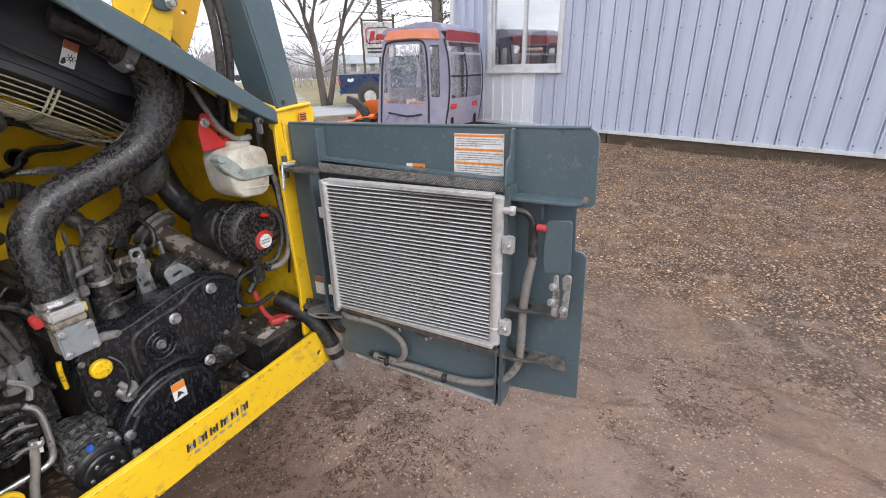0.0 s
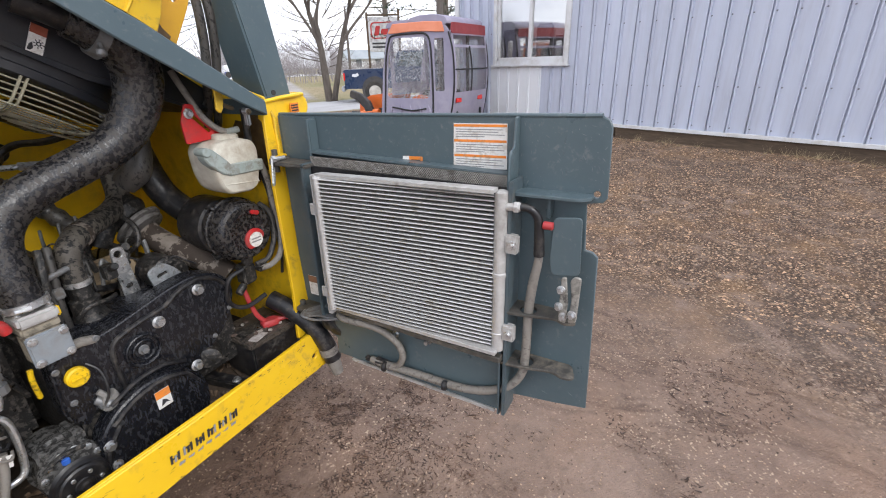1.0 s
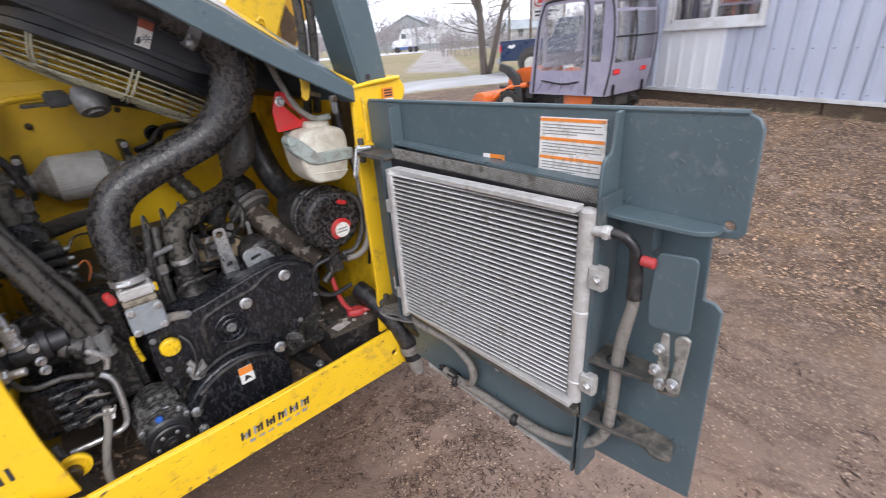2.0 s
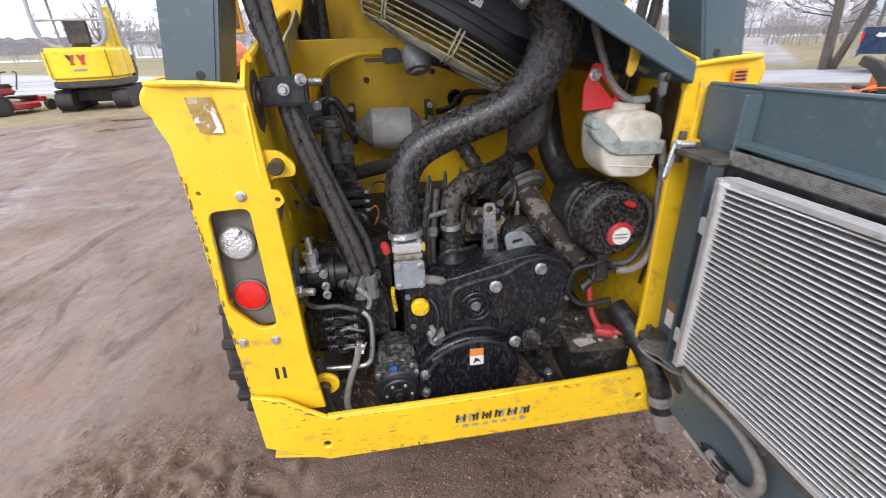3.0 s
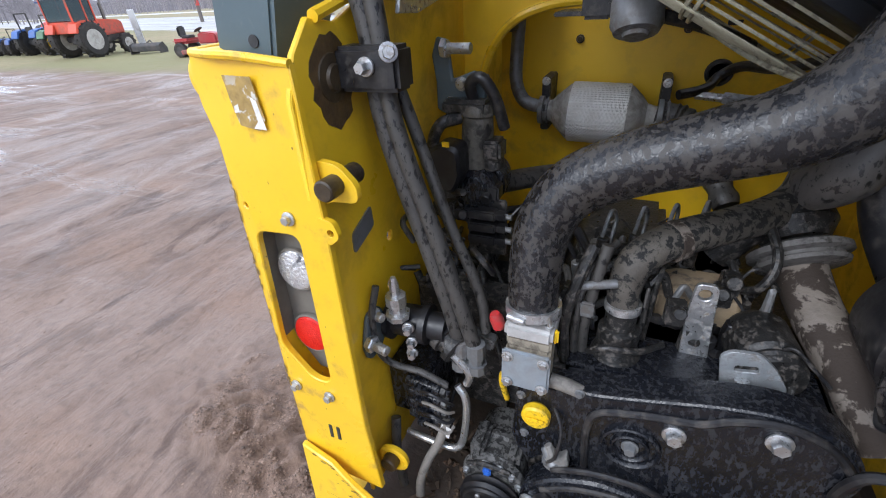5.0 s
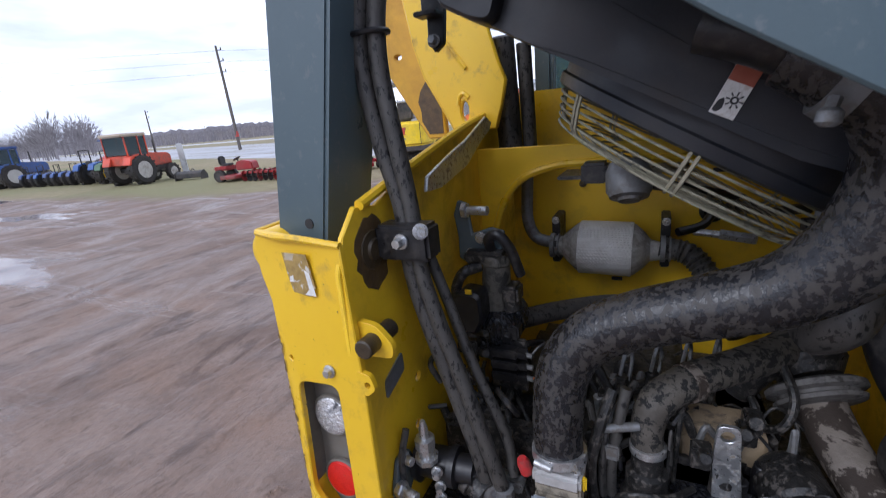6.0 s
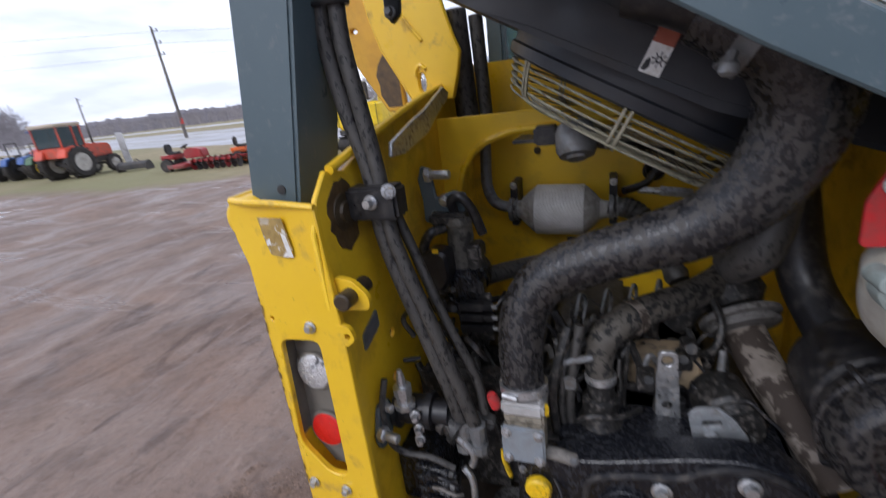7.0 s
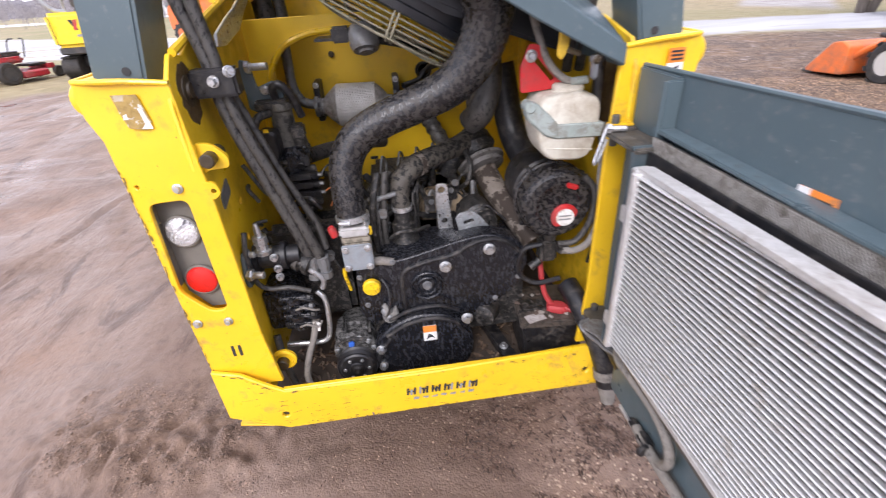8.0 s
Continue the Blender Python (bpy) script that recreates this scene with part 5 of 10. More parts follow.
part("cap", lathe((0.976, 1.228, 1.132), (0.979, 1.223, 1.20), [(0, 0.036), (0.006, 0.039), (0.016, 0.038), (0.020, 0.032), (0.020, 0)], 24), TANK, tank)
part("neck", rod((0.976, 1.228, 1.120), (0.976, 1.228, 1.140), 0.031), TANK, tank)
part("outlet_nipple", rod((0.978, 1.218, 1.156), (1.018, 1.212, 1.160), 0.010), TANK_BAND, tank)
part("mould_seam", tube([(0.912, 1.174, 1.012), (0.97, 1.172, 1.006), (1.030, 1.174, 1.000)], 0.0025, 6), TANK, tank)
red = part("red_holder", plate(rounded([(0.862, 1.135), (0.860, 1.195), (0.880, 1.245), (0.903, 1.242), (0.935, 1.205), (0.985, 1.150), (0.95, 1.14)], 0.008), "y", 1.237, 1.244, [rounded([(0.885, 1.215), (0.895, 1.22), (0.945, 1.165), (0.937, 1.158)], 0.004), ], 0.001), RED, loader, "red plastic holder with a slotted edge")
part("bolt", bolt((0.885, 1.236, 1.218), (0, -1, 0), 0.010, 0.010), ZINC, red)
part("overflow_line", tube([(0.89, 1.28, 1.33), (0.905, 1.25, 1.26), (0.925, 1.235, 1.205), (0.955, 1.225, 1.17), (0.985, 1.22, 1.155)], 0.009, 10), RUBBER_GREY, loader, "grey overflow hose")
part("gas_strut", rod((1.04, 1.20, 1.22), (1.05, 1.22, 1.03), 0.011), BLACK, loader, "black gas strut")
part("post_loom", tube([(1.055, 1.19, 1.06), (1.064, 1.175, 0.99), (1.058, 1.165, 0.93), (1.066, 1.16, 0.86), (1.060, 1.155, 0.79), (1.040, 1.155, 0.74), (1.01, 1.165, 0.715), (0.975, 1.18, 0.71)], 0.010, 10), RUBBER_GREY, loader, "dusty wiring along the post")
part("post_wire", tube([(1.06, 1.20, 1.02), (1.068, 1.19, 0.94), (1.062, 1.18, 0.85), (1.066, 1.175, 0.74), (1.058, 1.18, 0.66)], 0.005, 8), BLACK, loader, "black wire along the post")

# battery
DEBRIS = surface("dry_leaf_scraps", (0.22, 0.19, 0.16), (0.42, 0.39, 0.36), 60, 0.8, bump=0.2)
DEBRIS_D = surface("mud_scraps", (0.07, 0.05, 0.04), (0.14, 0.10, 0.08), 60, 0.8, bump=0.3)
BR = around((0.95, 1.22, 0.4), pose(0, 0, 0, 0, 0, -4))
bat = part("battery", box(0.878, 1.060, 1.165, 1.345, 0.307, 0.462, 0.006, BR), BLACK, loader, "dusty black battery with a red cable")
part("lid", box(0.868, 1.065, 1.158, 1.352, 0.448, 0.472, 0.005, BR), surface("dusty_battery_lid", (0.045, 0.036, 0.029), (0.10, 0.080, 0.064), 26, 0.6, bump=0.3, dirt=(0.012, 0.012, 0.012), dscale=45, damt=0.4, soft=0.05), bat)
for k in range(26):
    q = random.Random(40 + k)
    x, y = q.uniform(0.88, 1.02), q.uniform(1.17, 1.31)
    part("debris", box(x, x + q.uniform(0.008, 0.03), y, y + q.uniform(0.006, 0.018), 0.4722, 0.475 + q.uniform(0.001, 0.005), 0.001, around((x, y, 0.465), pose(0, 0, 0, 0, 0, q.uniform(0, 180)))), q.choice((DEBRIS, DEBRIS_D)), bat)
part("vent_strip", box(0.88, 1.02, 1.21, 1.27, 0.472, 0.480, 0.004, BR), CAST, bat)
part("paper", box(0.885, 0.945, 1.165, 1.20, 0.4722, 0.4742, 0, around((0.91, 1.18, 0.472), pose(0, 0, 0, 0, 0, 14))), surface("torn_paper", (0.22, 0.19, 0.17), (0.50, 0.47, 0.45), 60, 0.8, bump=0.2), bat)
part("terminal", join(rod((1.0, 1.21, 0.462), (1.0, 1.21, 0.480), 0.010), box(0.982, 1.022, 1.202, 1.218, 0.474, 0.484, 0.003)), RED, bat)
part("red_cable", tube([(1.0, 1.21, 0.482), (0.975, 1.215, 0.495), (0.955, 1.225, 0.53), (0.945, 1.235, 0.58), (0.94, 1.25, 0.65)], 0.0085, 10), RED_DULL, bat, "red battery cable")
part("red_tail", tube([(0.99, 1.21, 0.488), (1.02, 1.185, 0.490), (1.066, 1.145, 0.486)], [0.010, 0.009, 0.004], 8), RED_DULL, bat)
part("clamp_boot", loft(rounded([(0.955, 1.20), (0.965, 1.235), (1.012, 1.222), (1.030, 1.188), (1.000, 1.180)], 0.01), "z", [(0.474, 0.9), (0.478, 1.0), (0.490, 1.0), (0.498, 0.8)]), RED_DULL, bat, "red rubber clamp boot")
part("tray_bar", box(0.80, 0.845, 1.13, 1.40, 0.306, 0.336, 0.004, around((0.82, 1.25, 0.36), pose(0, 0, 0, 0, 0, 12))), BLACK, loader, "black hold-down bar")
part("tray_bolt", bolt((0.825, 1.22, 0.337), (0, 0, 1), 0.010, 0.010), ZINC, loader)
part("starter", lathe((0.755, 1.22, 0.47), (0.84, 1.35, 0.46), [(0, 0.02), (0.006, 0.035), (0.05, 0.038), (0.06, 0.032), (0.14, 0.032)], 20), CAST, loader, "dark starter motor")

# coolant hose that leaves the bay towards the door
part("radiator_hose", tube([(1.022, 1.22, 0.56), (1.035, 1.16, 0.535), (1.050, 1.105, 0.495), (1.068, 1.066, 0.445), (1.084, 1.040, 0.38), (1.092, 1.025, 0.32)], 0.032, 18), BLACK, loader, "black radiator hose hanging over the bumper")
part("hose_coupling", lathe((1.084, 1.038, 0.375), (1.098, 1.012, 0.25), [(0, 0.028), (0.002, 0.034), (0.03, 0.034), (0.032, 0.030), (0.07, 0.026), (0.12, 0.020), (0.12, 0.012)], 20), RUBBER_GREY, loader, "dusty rubber hose end")

# hydraulic lines and valves on the left
for off, r in ((0.0, 0.0145), (0.031, 0.0145)):
    pts = [(0.230 + off * 0.3, 1.27 + off, 1.74), (0.175 + off, 1.26, 1.68), (0.128 + off, 1.26, 1.60), (0.112 + off, 1.262, 1.50), (0.125 + off * 0.95, 1.265, 1.38), (0.148 + off * 0.6, 1.268, 1.27), (0.158 + off * 0.6, 1.262, 1.16), (0.178 + off * 0.7, 1.26, 1.07), (0.222 + off * 0.8, 1.26, 0.92), (0.255 + off * 0.8, 1.262, 0.80), (0.272 + off, 1.265, 0.71)]
    h = part("hydraulic_hose", tube(pts, r, 14), RUBBER_DUSTY, loader, "dusty black hydraulic hose")
    part("crimp", lathe(Vector(pts[-1]) + Vector((0, 0, 0.02)), Vector(pts[-1]) + Vector((0.004, 0, -0.3)), [(0, r), (0.002, r + 0.004), (0.035, r + 0.004), (0.037, r), (0.05, r), (0.05, r + 0.006), (0.07, r + 0.006), (0.072, 0.01)], 10), STEEL_GREY, h)
for ps in ([(0.10, 1.36, 1.35), (0.155, 1.30, 1.24), (0.20, 1.30, 1.10), (0.245, 1.30, 0.96), (0.30, 1.30, 0.82), (0.315, 1.29, 0.74)],):
    part("hydraulic_hose", tube(ps, 0.0105, 12), RUBBER_DUSTY, loader, "dusty black hydraulic hose")
clampb = part("hose_clamp_block", box(0.115, 0.215, 1.225, 1.275, 1.185, 1.245, 0.006), BLACK, loader, "black clamp block with two zinc bolts")
part("bolt", bolt((0.168, 1.224, 1.220), (0, -1, 0), 0.009, 0.016), ZINC, clampb)
part("bolt", bolt((0.205, 1.224, 1.238), (0.6, -1, 0.1), 0.009, 0.016), ZINC, clampb)
part("strap", join(tube([(0.096, 1.262, 1.54), (0.108, 1.243, 1.54), (0.150, 1.243, 1.54), (0.163, 1.262, 1.54), (0.150, 1.281, 1.54), (0.108, 1.281, 1.54), (0.096, 1.262, 1.54)], 0.0042, 6), box(0.088, 0.097, 1.246, 1.262, 1.550, 1.566, 0.002), box(0.089, 0.098, 1.244, 1.258, 1.525, 1.545, 0.002)), BLACK, clampb)
part("stud_bracket", join(plate([(0.145, 1.10), (0.146, 1.150), (0.139, 1.20), (0.150, 1.232), (0.172, 1.225), (0.180, 1.157), (0.222, 1.172), (0.253, 1.165), (0.243, 1.10), (0.175, 1.085)], "y", 1.50, 1.512, (), 0.003),), GREY_IN, loader, "grey bracket with a threaded stud")
part("stud", join(rod((0.165, 1.49, 1.213), (0.225, 1.485, 1.213), 0.010), rod((0.165, 1.49, 1.213), (0.178, 1.49, 1.213), 0.018, 6)), ZINC, loader)
for x, z in ((0.200, 1.149), (0.176, 1.113)):
    part("bracket_bolt", bolt((x, 1.499, z), (0, -1, 0), 0.009, 0.008), ZINC, loader)
pump = part("fuel_filter", lathe((0.232, 1.50, 1.115), (0.225, 1.50, 0.9), [(0, 0.030), (0.006, 0.034), (0.02, 0.034), (0.024, 0.030), (0.055, 0.032), (0.16, 0.030), (0.17, 0.018), (0.19, 0.018)], 20), surface("dusty_dark_canister", (0.075, 0.068, 0.056), (0.13, 0.118, 0.096), 20, 0.5, bump=0.3, dirt=(0.016, 0.015, 0.014), dscale=45, damt=0.50), loader, "dusty fuel filter canister with black sensors")
part("filter_head", box(0.165, 0.26, 1.47, 1.56, 1.095, 1.125, 0.008), CAST, pump)
part("sensor_box", loft(rounded([(0.158, 0.965), (0.150, 1.03), (0.175, 1.055), (0.218, 1.050), (0.222, 0.99), (0.205, 0.955)], 0.012), "y", [(1.415, 0.85), (1.422, 1.0), (1.47, 1.0), (1.475, 0.9)]), BLACK, pump)
part("tag", box(0.190, 0.204, 1.412, 1.415, 1.052, 1.062), YELLOW_CAP, pump)
part("pump_body", join(lathe((0.232, 1.46, 0.945), (0.236, 1.62, 0.95), [(0, 0.012), (0.0, 0.030), (0.006, 0.034), (0.008, 0.046), (0.03, 0.050), (0.034, 0.044), (0.05, 0.044), (0.054, 0.052), (0.09, 0.052), (0.12, 0.045)], 16), box(0.19, 0.27, 1.48, 1.56, 0.985, 1.03, 0.008), box(0.205, 0.25, 1.45, 1.50, 0.885, 0.915, 0.006)), BLACK_COVER, pump)
part("pump_neck", join(rod((0.255, 1.50, 1.03), (0.265, 1.50, 0.985), 0.024), box(0.245, 0.285, 1.47, 1.52, 1.01, 1.05, 0.006)), CAST, pump)
part("top_elbow", tube([(0.225, 1.49, 1.125), (0.226, 1.475, 1.155), (0.25, 1.47, 1.165), (0.272, 1.48, 1.13), (0.285, 1.50, 1.07)], 0.011, 12), BLACK, pump)
part("side_elbow", tube([(0.20, 1.48, 1.09), (0.175, 1.45, 1.085), (0.155, 1.45, 1.05), (0.15, 1.46, 1.0)], 0.012, 12), CAST, pump)
for k in range(3):
    z = 0.905 - 0.028 * k
    part("connector", join(box(0.225, 0.285, 1.44, 1.47, z - 0.010, z + 0.010, 0.003), box(0.285, 0.305, 1.443, 1.467, z - 0.007, z + 0.007, 0.002)), BLACK, pump)
    part("connector_pin", rod((0.300, 1.452, z), (0.318, 1.450, z), 0.006, 8), STEEL_GREY, pump)
part("connector_bracket", box(0.215, 0.30, 1.472, 1.48, 0.80, 0.93, 0.003), CAST, pump)
part("thin_wire", tube([(0.31, 1.45, 0.90), (0.335, 1.47, 0.925), (0.37, 1.50, 0.915), (0.39, 1.52, 0.88)], 0.003, 6), BLACK, pump)
part("thin_wire", tube([(0.315, 1.45, 0.85), (0.335, 1.45, 0.86), (0.34, 1.45, 0.835), (0.325, 1.45, 0.80)], 0.0025, 6), surface("orange_wire", (0.35, 0.10, 0.02), (0.4, 0.12, 0.03), 40, 0.6, bump=0), pump)
el = part("elbow_fitting", join(lathe((0.160, 1.235, 0.775), (0.158, 1.235, 0.9), [(0, 0.022), (0.012, 0.024), (0.014, 0.016), (0.03, 0.016), (0.032, 0.020), (0.052, 0.020), (0.054, 0.010), (0.075, 0.009), (0.09, 0.005)], 8)), ZINC, loader, "zinc hydraulic test fitting")
part("manifold_hose", tube([(0.26, 1.58, 0.925), (0.33, 1.66, 0.918), (0.42, 1.75, 0.905), (0.50, 1.85, 0.875)], 0.024, 16), RUBBER_DUSTY, pump, "black suction hose")
blk = part("valve_block", box(0.115, 0.215, 1.24, 1.36, 0.505, 0.64, 0.006), BLACK_COVER, loader, "black hydraulic valve block with a row of solenoids")
for k in range(4):
    z = 0.618 - 0.031 * k
    part("solenoid", join(rod((0.165, 1.235, z), (0.245, 1.225, z + 0.002), 0.014, 14), rod((0.245, 1.225, z + 0.002), (0.262, 1.223, z + 0.002), 0.007, 8), box(0.19, 0.225, 1.205, 1.225, z - 0.008, z + 0.010, 0.003)), BLACK_COVER, blk)
    part("solenoid_nut", rod((0.243, 1.225, z + 0.002), (0.256, 1.2235, z + 0.002), 0.011, 6), STEEL_GREY if k % 2 else CAST, blk)
    part("solenoid_wire", tube([(0.21, 1.205, z + 0.008), (0.235, 1.195, z + 0.02), (0.262, 1.20, z + 0.005), (0.272, 1.215, 0.60 - 0.02 * k)], 0.0035, 6), RUBBER_GREY if k % 2 else BLACK, blk)
part("steel_line", tube([(0.15, 1.23, 0.452), (0.22, 1.225, 0.452), (0.265, 1.225, 0.455), (0.282, 1.23, 0.48), (0.290, 1.235, 0.55), (0.288, 1.24, 0.60), (0.27, 1.245, 0.625)], 0.008, 10), ZINC, blk, "bright steel pressure line")
part("steel_line", tube([(0.262, 1.25, 0.70), (0.285, 1.25, 0.675), (0.295, 1.25, 0.655), (0.288, 1.25, 0.63)], 0.008, 10), ZINC, blk)
part("paper_tag", plate([(0.238, 0.515), (0.248, 0.545), (0.268, 0.538), (0.262, 0.508)], "y", 1.205, 1.207), WHITE, blk)
part("floor_hose", tube([(0.255, 1.215, 0.545), (0.24, 1.205, 0.49), (0.215, 1.19, 0.43), (0.20, 1.175, 0.37), (0.205, 1.16, 0.345)], 0.010, 12), RUBBER_GREY, loader, "grey hose down to the bay floor")
part("floor_hose", tube([(0.13, 1.22, 0.50), (0.14, 1.19, 0.43), (0.155, 1.175, 0.36), (0.16, 1.17, 0.345)], 0.011, 12), RUBBER_DUSTY, loader)
swl = part("steering_pump", join(lathe((0.125, 1.262, 0.748), (0.30, 1.27, 0.745), [(0.0, 0.042), (0.012, 0.044), (0.014, 0.032), (0.07, 0.034), (0.072, 0.040), (0.085, 0.040), (0.087, 0.028), (0.12, 0.028)], 24)), BLACK, loader, "black hydraulic pump on the side plate")
for y, z in ((1.225, 0.765), (1.232, 0.725), (1.23, 0.70)):
    part("pump_bolt", bolt((0.185, y, z), (0.3, -1, 0), 0.008, 0.014), ZINC, swl)
part("pump_collar", lathe((0.225, 1.275, 0.725), (0.285, 1.25, 0.70), [(0, 0.026), (0.005, 0.032), (0.02, 0.032), (0.022, 0.026), (0.035, 0.026), (0.037, 0.032), (0.05, 0.032)], 20), CAST, swl)
part("pump_cable", tube([(0.13, 1.22, 0.85), (0.125, 1.20, 0.79), (0.13, 1.20, 0.71), (0.155, 1.21, 0.675), (0.21, 1.215, 0.668), (0.26, 1.22, 0.645)], 0.007, 10), RUBBER_DUSTY, swl)
part("cross_block", box(0.235, 0.33, 1.29, 1.32, 0.70, 0.725, 0.004, around((0.28, 1.3, 0.71), pose(0, 0, 0, 0, 12, 0))), STEEL_GREY, swl)
part("back_cover", box(0.13, 0.36, 1.36, 1.42, 0.44, 0.78, 0.02), CAST, swl)
part("mount_plate", plate(rounded([(1.17, 0.735), (1.195, 0.80), (1.235, 0.795), (1.26, 0.735), (1.22, 0.700), (1.18, 0.70)], 0.015), "x", 0.112, 0.122, (), 0.002), GREY_IN, swl)
part("mount_stud", join(rod((0.12, 1.185, 0.742), (0.165, 1.175, 0.742), 0.010), rod((0.12, 1.185, 0.742), (0.135, 1.182, 0.742), 0.017, 6)), ZINC, swl)
part("mount_stud", join(rod((0.12, 1.21, 0.79), (0.145, 1.205, 0.79), 0.009), rod((0.12, 1.21, 0.79), (0.13, 1.208, 0.79), 0.015, 6)), ZINC, swl)
part("tie_ring", lathe((0.158, 1.16, 0.465), (0.158, 1.0, 0.465), [(0, 0.030), (0.004, 0.034), (0.012, 0.034), (0.014, 0.026), (0.004, 0.022)], 20), YELLOW, loader, "yellow tie-down eye")
part("ring_bushing", rod((0.150, 1.17, 0.452), (0.150, 1.135, 0.452), 0.018), GREASE, loader)
vv = part("vent_valve", lathe((0.488, 1.575, 1.292), (0.496, 1.53, 1.20), [(0, 0.02), (0.006, 0.036), (0.022, 0.042), (0.060, 0.042), (0.066, 0.038), (0.072, 0.036), (0.074, 0.022), (0.080, 0.020), (0.080, 0)], 24), STEEL_GREY, loader, "dusty grey vent valve with a black plug")
part("plug", join(box(0.395, 0.448, 1.60, 1.66, 1.245, 1.288, 0.006), box(0.44, 0.47, 1.585, 1.625, 1.25, 1.275, 0.004)), BLACK, vv)
part("vent_line", tube([(0.53, 1.56, 1.25), (0.58, 1.60, 1.235), (0.64, 1.68, 1.21), (0.70, 1.78, 1.18)], 0.011, 10), BLACK, vv)
part("vent_bracket", box(0.34, 0.40, 1.63, 1.75, 1.25, 1.258, 0.002), CAST, vv)
part("ring_wire", tube([(0.60, 1.95, 1.05), (0.66, 1.99, 1.06), (0.69, 2.03, 1.085), (0.73, 2.0, 1.11), (0.78, 1.9, 1.12), (0.84, 1.8, 1.15)], 0.012, 10), BLACK, loader, "black loom through the bulkhead")
part("hole_rim", lathe((0.690, 2.068, 1.085), (0.690, 1.9, 1.085), [(0, 0.030), (0.004, 0.034), (0.010, 0.032), (0.010, 0.024), (0.0, 0.022)], 20), BLACK, loader)
part("hydraulic_line", join(rod((0.64, 1.98, 1.045), (0.75, 1.95, 1.04), 0.010), rod((0.70, 1.965, 1.043), (0.78, 1.94, 1.038), 0.015, 6)), ZINC, loader, "zinc hydraulic fitting")
part("lift_cylinder", join(rod((0.150, 1.88, 1.60), (0.162, 1.90, 1.225), 0.034), rod((0.160, 1.90, 1.27), (0.163, 1.90, 1.205), 0.039), rod((0.205, 1.90, 1.58), (0.212, 1.92, 1.24), 0.020)), RUBBER_DUSTY, loader, "black upright hose pack behind the arch")
random.seed(11)
for k in range(34):
    p = Vector((random.uniform(0.14, 0.28), random.uniform(1.33, 1.65), random.uniform(0.50, 0.90)))
    q = p + Vector((random.uniform(-0.05, 0.09), random.uniform(-0.05, 0.08), random.uniform(-0.14, 0.12)))
    part("small_line", tube([p, (p + q) / 2 + Vector((random.uniform(-0.03, 0.03), -0.03, random.uniform(-0.03, 0.03))), q], random.choice((0.005, 0.006, 0.009)), 8), random.choice((CAST, RUBBER_DUSTY, BLACK)), pump)
for k in range(18):
    p = Vector((random.uniform(0.15, 0.27), random.uniform(1.38, 1.6), random.uniform(0.55, 0.98)))
    w = random.uniform(0.012, 0.026)
    part("connector", join(box(p.x - w, p.x + w, p.y - w * 0.8, p.y + w * 0.8, p.z - w * 0.7, p.z + w * 0.7, 0.004), rod(p, p + Vector((random.uniform(-0.03, 0.04), -0.03, random.uniform(-0.02, 0.02))), w * 0.5, 8)), random.choice((BLACK, CAST, BLACK_COVER, BLACK)), pump)
part("gearbox", join(box(0.22, 0.40, 1.50, 1.95, 0.36, 0.75, 0.03), lathe((0.33, 1.48, 0.62), (0.33, 1.9, 0.62), [(0, 0.04), (0.01, 0.08), (0.3, 0.09)], 20)), CAST, loader, "dark hydrostatic drive casing")

# wiring and small lines draped over the engine
random.seed(23)
loom = part("engine_loom", tube([(0.44, 1.52, 0.86), (0.50, 1.42, 0.83), (0.56, 1.40, 0.78), (0.63, 1.43, 0.74), (0.70, 1.46, 0.72)], 0.010, 10, 10, 0.0012, 0.006), BLACK, loader, "black corrugated wiring loom over the engine")
for k in range(34):
    x, y, z = random.uniform(0.44, 0.78), random.uniform(1.36, 1.62), random.uniform(0.70, 0.80)
    q = Vector((x, y, z))
    d = Vector((random.uniform(-0.10, 0.10), random.uniform(-0.04, 0.10), random.uniform(-0.02, 0.05)))
    part("thin_line", tube([q, q + d * 0.35 + Vector((0, 0, random.uniform(0.02, 0.06))), q + d * 0.7 + Vector((0, 0, random.uniform(0.0, 0.05))), q + d], random.choice((0.003, 0.004, 0.006, 0.008)), 8), random.choice((CAST, BLACK, RUBBER_DUSTY, STEEL_GREY, CAST)), loom)
for k in range(26):
    x, y = random.uniform(0.44, 0.78), random.uniform(1.37, 1.58)
    z = random.uniform(0.70, 0.74)
    r = random.uniform(0.007, 0.015)
    part("plug", join(rod((x, y, z - 0.02), (x + random.uniform(-0.008, 0.008), y - 0.006, z + random.uniform(0.015, 0.05)), r, 8), rod((x, y, z), (x + random.uniform(-0.025, 0.025), y - 0.02, z + 0.012), r * 0.7, 6)), random.choice((CAST, BLACK, STEEL_GREY, CAST)), loom)
for k in range(5):
    part("fuel_pipe", tube([(0.47 + 0.03 * k, 1.40, 0.70), (0.465 + 0.032 * k, 1.395, 0.80), (0.48 + 0.03 * k, 1.42, 0.86 + 0.01 * (k % 2)), (0.50 + 0.03 * k, 1.47, 0.85)], 0.0045, 8), STEEL_GREY if k % 2 else CAST, loom)
part("vertical_pipe", tube([(0.487, 1.335, 0.70), (0.487, 1.332, 0.78), (0.497, 1.336, 0.87), (0.507, 1.35, 0.93)], 0.010, 12), RUBBER_DUSTY, loader, "dusty dark breather pipe")
part("breather_bracket", join(box(0.476, 0.50, 1.315, 1.325, 0.80, 0.83, 0.003), rod((0.47, 1.32, 0.86), (0.53, 1.34, 0.865), 0.008)), STEEL_GREY, loader, "small steel pipe bracket")
